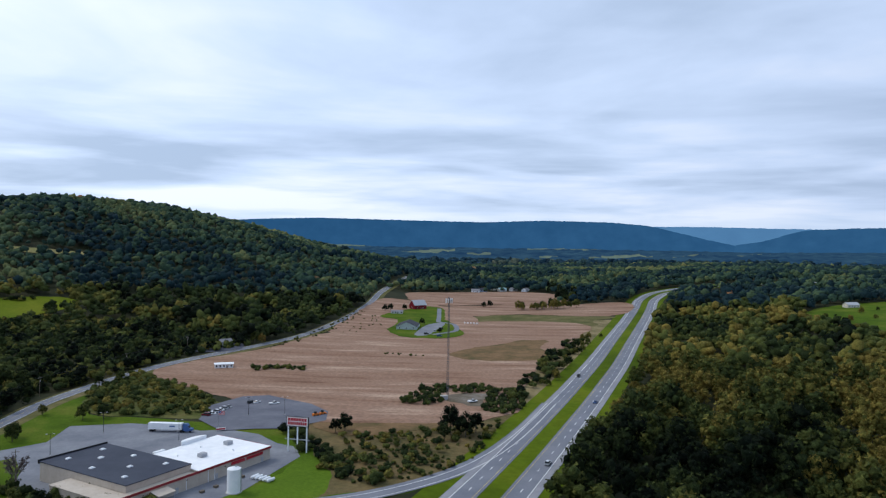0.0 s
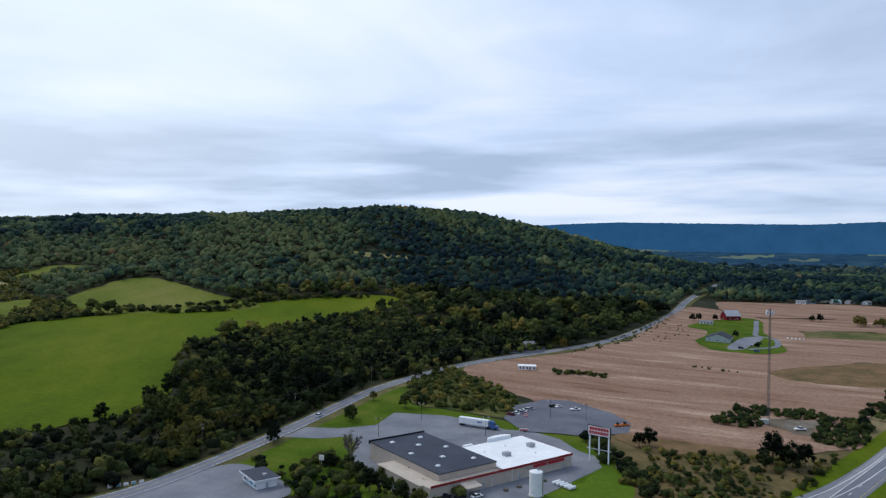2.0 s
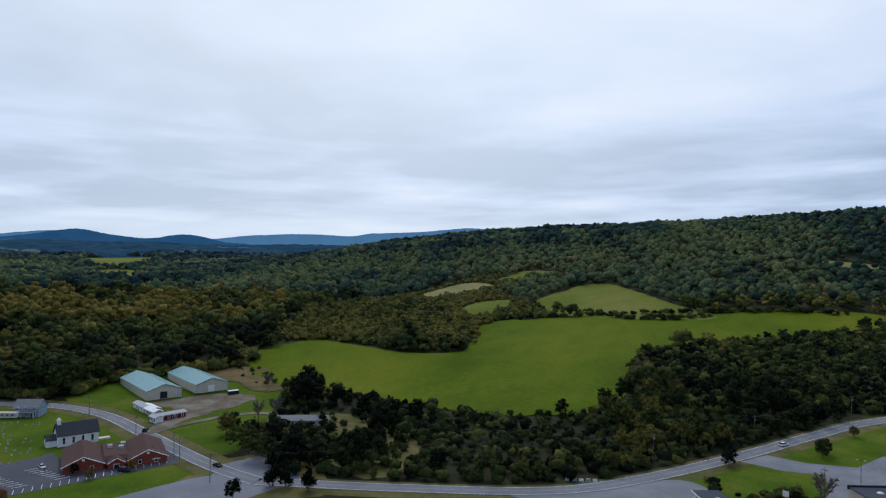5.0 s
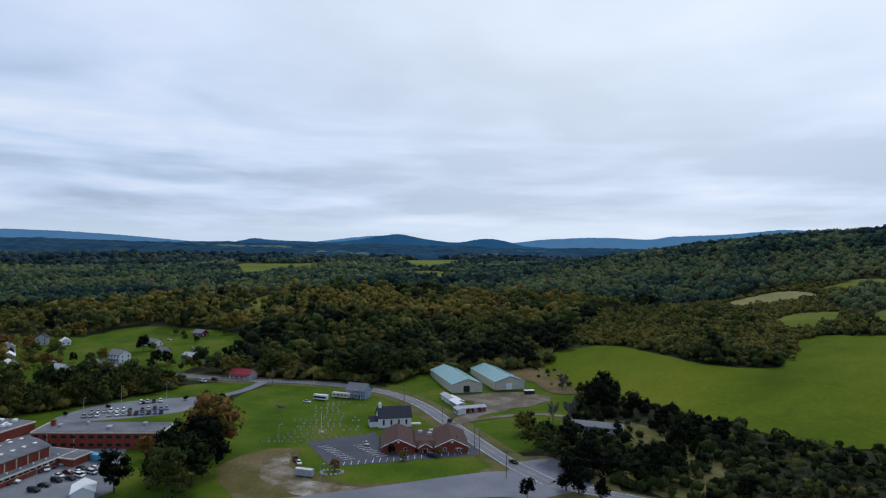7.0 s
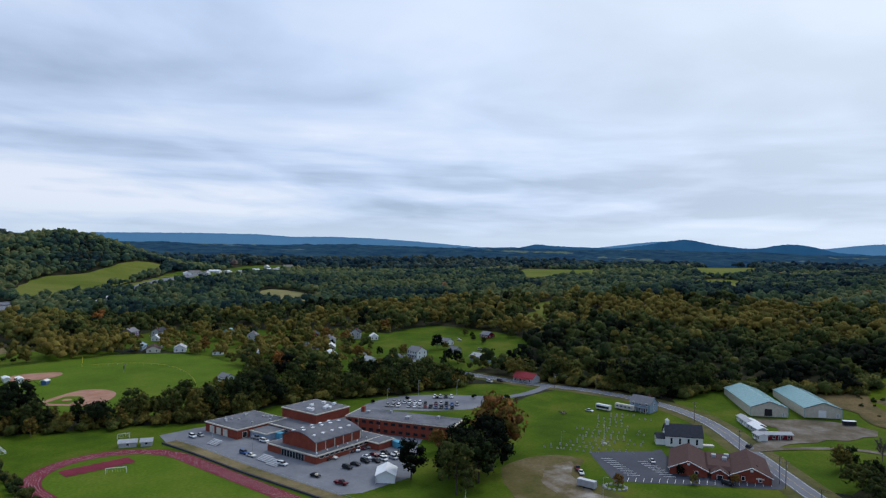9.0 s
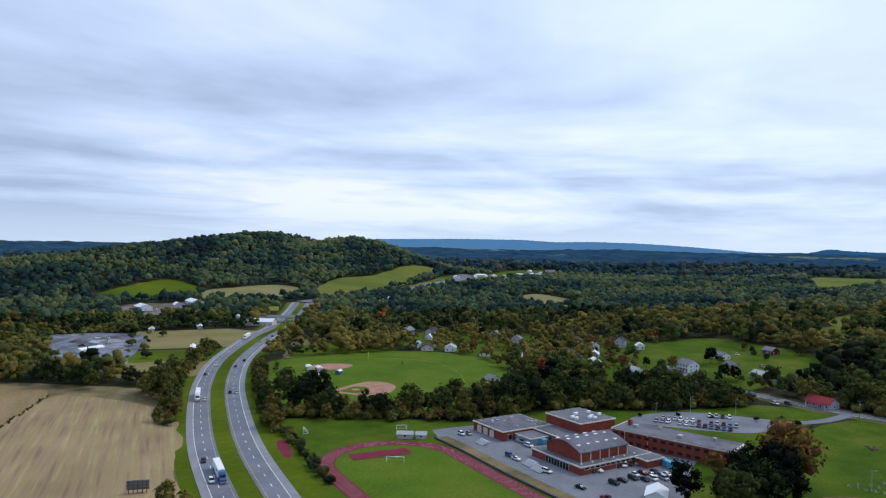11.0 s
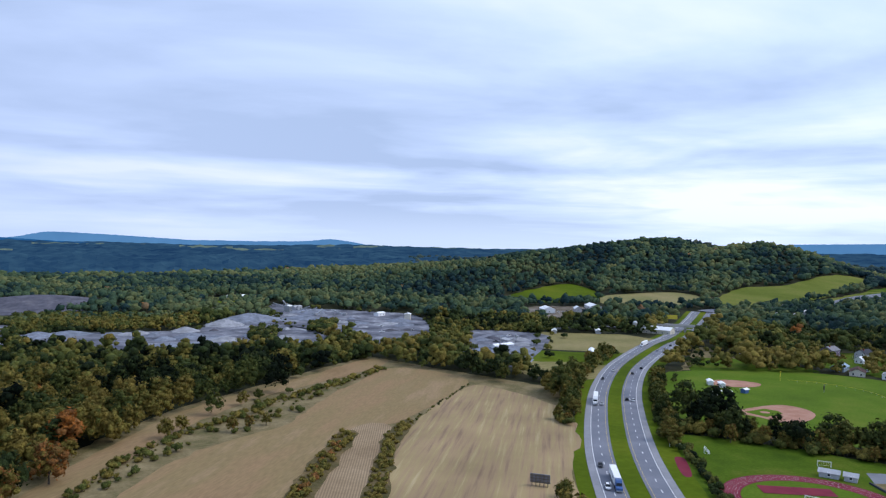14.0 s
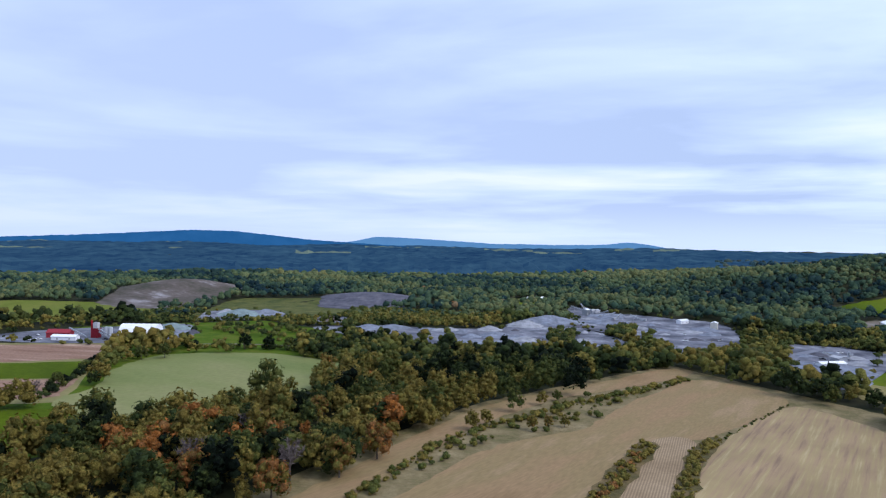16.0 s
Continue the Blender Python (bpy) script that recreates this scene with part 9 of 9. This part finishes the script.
shrubs("shrubs_store_north", [(-180, 352), (-206, 398), (-196, 452), (-160, 420), (-128, 388), (-118, 352), (-150, 346)], 4.5, 1, "thick olive and brown scrub beside the store", (0.4, 1.0), (0.38, 0.79), 0.8)
shrubs("shrubs_ramp", [(-46, 316), (-14, 324), (8, 330), (34, 345), (16, 288), (-2, 264), (-30, 252), (-48, 268), (-40, 296)], 3.4, 2, "olive brush and saplings beside the slip road", (0.2, 0.7), (0.3, 0.79), 0.6)
shrubs("shrubs_mast", [(-24, 386), (-10, 420), (24, 424), (44, 410), (48, 375), (36, 356), (22, 366), (28, 405), (-2, 406), (2, 384), (-4, 378), (-18, 378)], 3.6, 3, "grey-green bushes round the mast pad", (0.4, 0.8), (0.25, 0.55))
shrubs("shrubs_highway", [(36, 352), (60, 420), (84, 480), (105, 540), (122, 590), (108, 592), (84, 530), (60, 470), (40, 400)], 4.5, 4, "dark brush along the highway verge", (0.5, 1.2), (0.1, 0.6), 0.5)
shrubs("shrubs_hut", [(-190, 228), (-172, 232), (-150, 226), (-120, 212), (-95, 206), (-105, 196), (-150, 205), (-180, 222)], 4.5, 5, "olive and green bushes and brambles on the lawn", (0.35, 1.1), (0.15, 0.68), 0.9)
shrubs("shrubs_field_foot", [(-274, 84), (-340, 100), (-400, 130), (-345, 184), (-302, 212), (-288, 256), (-300, 302), (-322, 332), (-220, 345), (-212, 240), (-222, 172)], 5.0, 6, "rough dark thicket below the hill pasture", (0.3, 0.9), (0.2, 0.75), 0.2)
shrubs("shrubs_meadow", [(-296, -370), (-320, -405), (-352, -445), (-394, -492), (-440, -540), (-432, -482), (-404, -440), (-342, -434), (-306, -400)], 7.0, 7, "scattered bushes in the rough meadow", (0.4, 1.1), (0.2, 0.7), 0.6)
shrubs("shrubs_hedge", [(32, -245), (12, -305), (-12, -358), (-42, -405), (-82, -440), (-120, -482), (-90, -430), (-62, -380), (-48, -350), (-22, -328), (0, -300)], 5.0, 8, "olive bushes on the dry bank between stubble fields", (0.2, 0.85), (0.5, 0.82), 0.35)
hedge("hedge_strip", [(40, -232), (20, -296), (-2, -340), (-24, -362), (-50, -398), (-90, -440), (-125, -482)], 6, 1.5, 9, "ragged olive hedge along the stubble strip", (0.2, 0.8), (0.55, 0.82))
hedge("hedge_corn", [(-38, -225), (-48, -255), (-62, -290), (-74, -320)], 8, 0.8, 10, "olive and rust hedge in the corn field", (0.18, 0.62), (0.7, 0.88))
hedge("hedge_hay", [(-62, -215), (-78, -260), (-92, -305), (-108, -335)], 6, 0.9, 11, "olive hedge between corn and hay", (0.18, 0.58), (0.7, 0.84))
hedge("hedge_hay_north", [(-112, -338), (-140, -378), (-170, -418)], 2, 3.0, 12, "thin weeds at the hay field's edge", (0.15, 0.3), (0.4, 0.7))
hedge("hedge_road", [(-128, 468), (-112, 476), (-96, 472)], 7, 1.0, 13, "dark bushes at the stubble's edge", (0.3, 0.75), (0.3, 0.7))
hedge("hedge_county_road", [(-140, 548), (-124, 590), (-112, 632), (-100, 700), (-92, 790)], 13, 4.0, 14, "low roadside bushes along the county road", (0.2, 0.45), (0.35, 0.7))
hedge("hedge_upper_field", [(-420, 700), (-470, 668), (-530, 606), (-590, 510), (-612, 420)], 8, 4.0, 15, "hedge along the top of the hill pasture", (0.7, 1.5), (0.1, 0.7))
hedge("hedge_mid_field", [(-505, 604), (-520, 560), (-560, 528), (-640, 515)], 8, 4.0, 16, "tall hedge between hill pastures", (0.8, 1.7), (0.1, 0.7))
hedge("hedge_bare_patch", [(-46, 536), (-36, 534), (-12, 526)], 7, 3.0, 17, "small bushes standing in the stubble", (0.2, 0.45), (0.35, 0.6))
hedge("hedge_pasture", [(250, -350), (262, -385), (280, -430), (296, -470), (270, -485)], 6, 3.5, 18, "hedge between crop strips and pasture", (0.5, 1.1), (0.1, 0.6))
hedge("hedge_lane", [(330, -560), (260, -545), (210, -552), (150, -545)], 8, 4.0, 19, "bushes along the works lane", (0.6, 1.4), (0.2, 0.75))
hedge("hedge_school", [(-405, -82), (-380, -140), (-350, -155)], 3, 20.0, 20, "small bushes by the school car park", (0.4, 0.6), (0.05, 0.3))
hedge("hedge_median_bank", [(-186, -190), (-204, -232), (-218, -262)], 4, 2.5, 21, "bushes between highway and playing field", (0.4, 0.9), (0.2, 0.7))

hedge("hedge_school_belt", [(-230, -290), (-258, -260), (-288, -224), (-318, -206), (-350, -194), (-384, -162), (-410, -138), (-436, -116)], 12, 1.6, 24, "thick olive undergrowth below the trees behind the school", (0.7, 1.3), (0.5, 0.8))
hedge("hedge_highway_west", stretch_of(WEST, -430, -255), 8, 2.0, 25, "olive undergrowth along the highway", (0.4, 1.0), (0.35, 0.75))
hedge("hedge_highway_east", stretch_of(EAST, -520, -300), 8, 2.0, 26, "olive and golden undergrowth along the highway", (0.5, 1.1), (0.4, 0.79))
hedge("hedge_ramp_sign", [(-70, 326), (-58, 300), (-50, 290), (-42, 276), (-36, 263), (-26, 256)], 9, 1.3, 27, "dark green bushes below the roadside sign", (0.35, 0.9), (0.15, 0.5))
hedge("hedge_store_south", [(-166, 236), (-158, 241), (-148, 236), (-134, 230), (-124, 234), (-112, 228), (-100, 226)], 8, 0.9, 28, "green and olive bushes behind the store", (0.35, 0.95), (0.25, 0.65))
hedge("hedge_shed_bank", [(-470, 90), (-485, 112), (-455, 118), (-425, 120)], 16, 3.5, 29, "scattered olive brush on the bank by the sheds", (0.2, 0.7), (0.3, 0.75))
hedge("hedge_pines", [(-464, -70), (-462, -45), (-452, -8), (-450, 10), (-474, 36), (-478, 80), (-486, 116), (-505, 124)], 12, 1.2, 30, "golden olive growth at the foot of the pines", (0.8, 1.7), (0.5, 0.76))
hedge("hedge_hill_top", [(-512, 122), (-550, 150), (-556, 190), (-522, 222), (-484, 245), (-482, 290), (-530, 326), (-590, 368), (-624, 420)], 14, 3.0, 22, "olive and yellowing brush above the hill pasture", (0.6, 1.5), (0.3, 0.79))
hedge("hedge_farm", [(-84, 640), (-70, 700), (-84, 760)], 22, 5.0, 23, "small olive bushes by the county road", (0.18, 0.36), (0.35, 0.65))


def bare_tree(x, y, s, label="leafless grey tree with fine pale twigs"):
    """A trunk with forking limbs and a haze of twigs."""
    r = np.random.default_rng(int(abs(x * 7 + y)))
    t = thing("bare_tree", x, y, r.uniform(0, 360), label, "tree", "bare trees")
    t.scale = (s, s, s)
    part("trunk", tube(0, 0, -0.3, 5.0, 0.3, 0.2, 7), M["twigs"], t)
    limbs, twigs = bmesh.new(), bmesh.new()
    for i in range(11):
        a, z = i * 2.4, 3.0 + i * 0.35
        tip = Vector((math.cos(a) * r.uniform(2.2, 3.8), math.sin(a) * r.uniform(2.2, 3.8), z + r.uniform(3.0, 5.5)))
        beam((0, 0, z), tip, 0.14, limbs)
        for k in range(75):
            c = Vector((0, 0, z)).lerp(tip, r.uniform(0.35, 1.0))
            d = Vector(r.normal(0, 1, 3)) + Vector((0, 0, 0.6))
            e = c + d.normalized() * r.uniform(0.8, 1.9)
            w = Vector(r.normal(0, 0.075, 3))
            twigs.faces.new([twigs.verts.new(p) for p in (c - w, c + w, e)])
    part("branch_work", limbs, M["twigs"], t)
    part("bare_crown", twigs, M["twigs"], t)


for x, y, s in ((-150, 243, 1.15), (46, -330, 1.4), (102, -290, 1.4), (105, -243, 1.35), (68, -246, 1.4), (247, -341, 1.1), (-350, 104, 1.1), (-352, 96, 0.9), (-420, 118, 0.9)):
    bare_tree(x, y, s)
FIELDS_WEST = np.array([(-500, -210), (-600, -245), (-660, -215), (-610, -115), (-515, -108), (-497, -150)], float)
# garden trees among the village houses
g = np.random.default_rng(63)
planted = 0
while planted < 26:
    x, y = float(g.uniform(-665, -400)), float(g.uniform(-420, -105))
    home = inside(FIELDS_WEST, np.array([x]), np.array([y]))[0] or (inside(HAMLET, np.array([x]), np.array([y]))[0] and g.uniform() < 0.5)
    if not home or any(math.hypot(x - a, y - b) < c * 0.55 for a, b, c in HOUSES):
        continue
    planted += 1
    tree(x, y, int(g.choice((0, 1, 2, 4, 5, 6, 7, 7, 8))), float(g.uniform(0.35, 0.8)), "garden trees")
for i, (x, y) in enumerate(((372, 640), (392, 700), (420, 640), (440, 720), (470, 740), (430, 680), (500, 760), (398, 668))):
    tree(x, y, (1, 4, 0, 6, 2, 5, 3, 7)[i], 0.35 + 0.07 * (i % 4), "trees on the hillside lawn")
for i, pts in enumerate(YARDS[:-1]):
    ring = list(pts) + [pts[0]]
    hedge("brush_yard", ring, 24, 17.0, 80 + i, "olive brush ringing a quarry yard", (0.5, 1.4), (0.25, 0.79))
shrubs("brush_quarry", [(-104, -690), (-116, -700), (-140, -775), (-128, -800), (-104, -760), (-95, -720)], 7.0, 90, "tall olive brush between the quarry yards", (0.9, 1.9), (0.3, 0.79))
shrubs("brush_meadow", [(215, -600), (180, -570), (120, -560), (60, -600), (110, -640), (210, -690), (250, -730), (320, -720), (300, -650)], 11.0, 92, "olive brush and saplings on the works meadow", (0.6, 1.7), (0.3, 0.79), 0.6)
shrubs("brush_quarry_island", [(-38, -730), (-56, -750), (-70, -718), (-63, -655), (-40, -650)], 7.0, 91, "tall olive brush standing in the quarry yard", (0.8, 1.6), (0.35, 0.7))
for x, y, k, s in ((135, -246, 9, 1.15), (122, -240, 9, 1.15), (133, -296, 9, 1.15), (120, -287, 9, 1.15), (83, -272, 8, 1.15), (42, -278, 8, 1.15), (156, -214, 7, 1.15), (98, -231, 8, 1.15), (67, -225, 8, 1.15), (51, -253, 7, 1.15)):
    tree(x, y, k, s, "autumn trees in the southern wood")
make_ground()
plant()
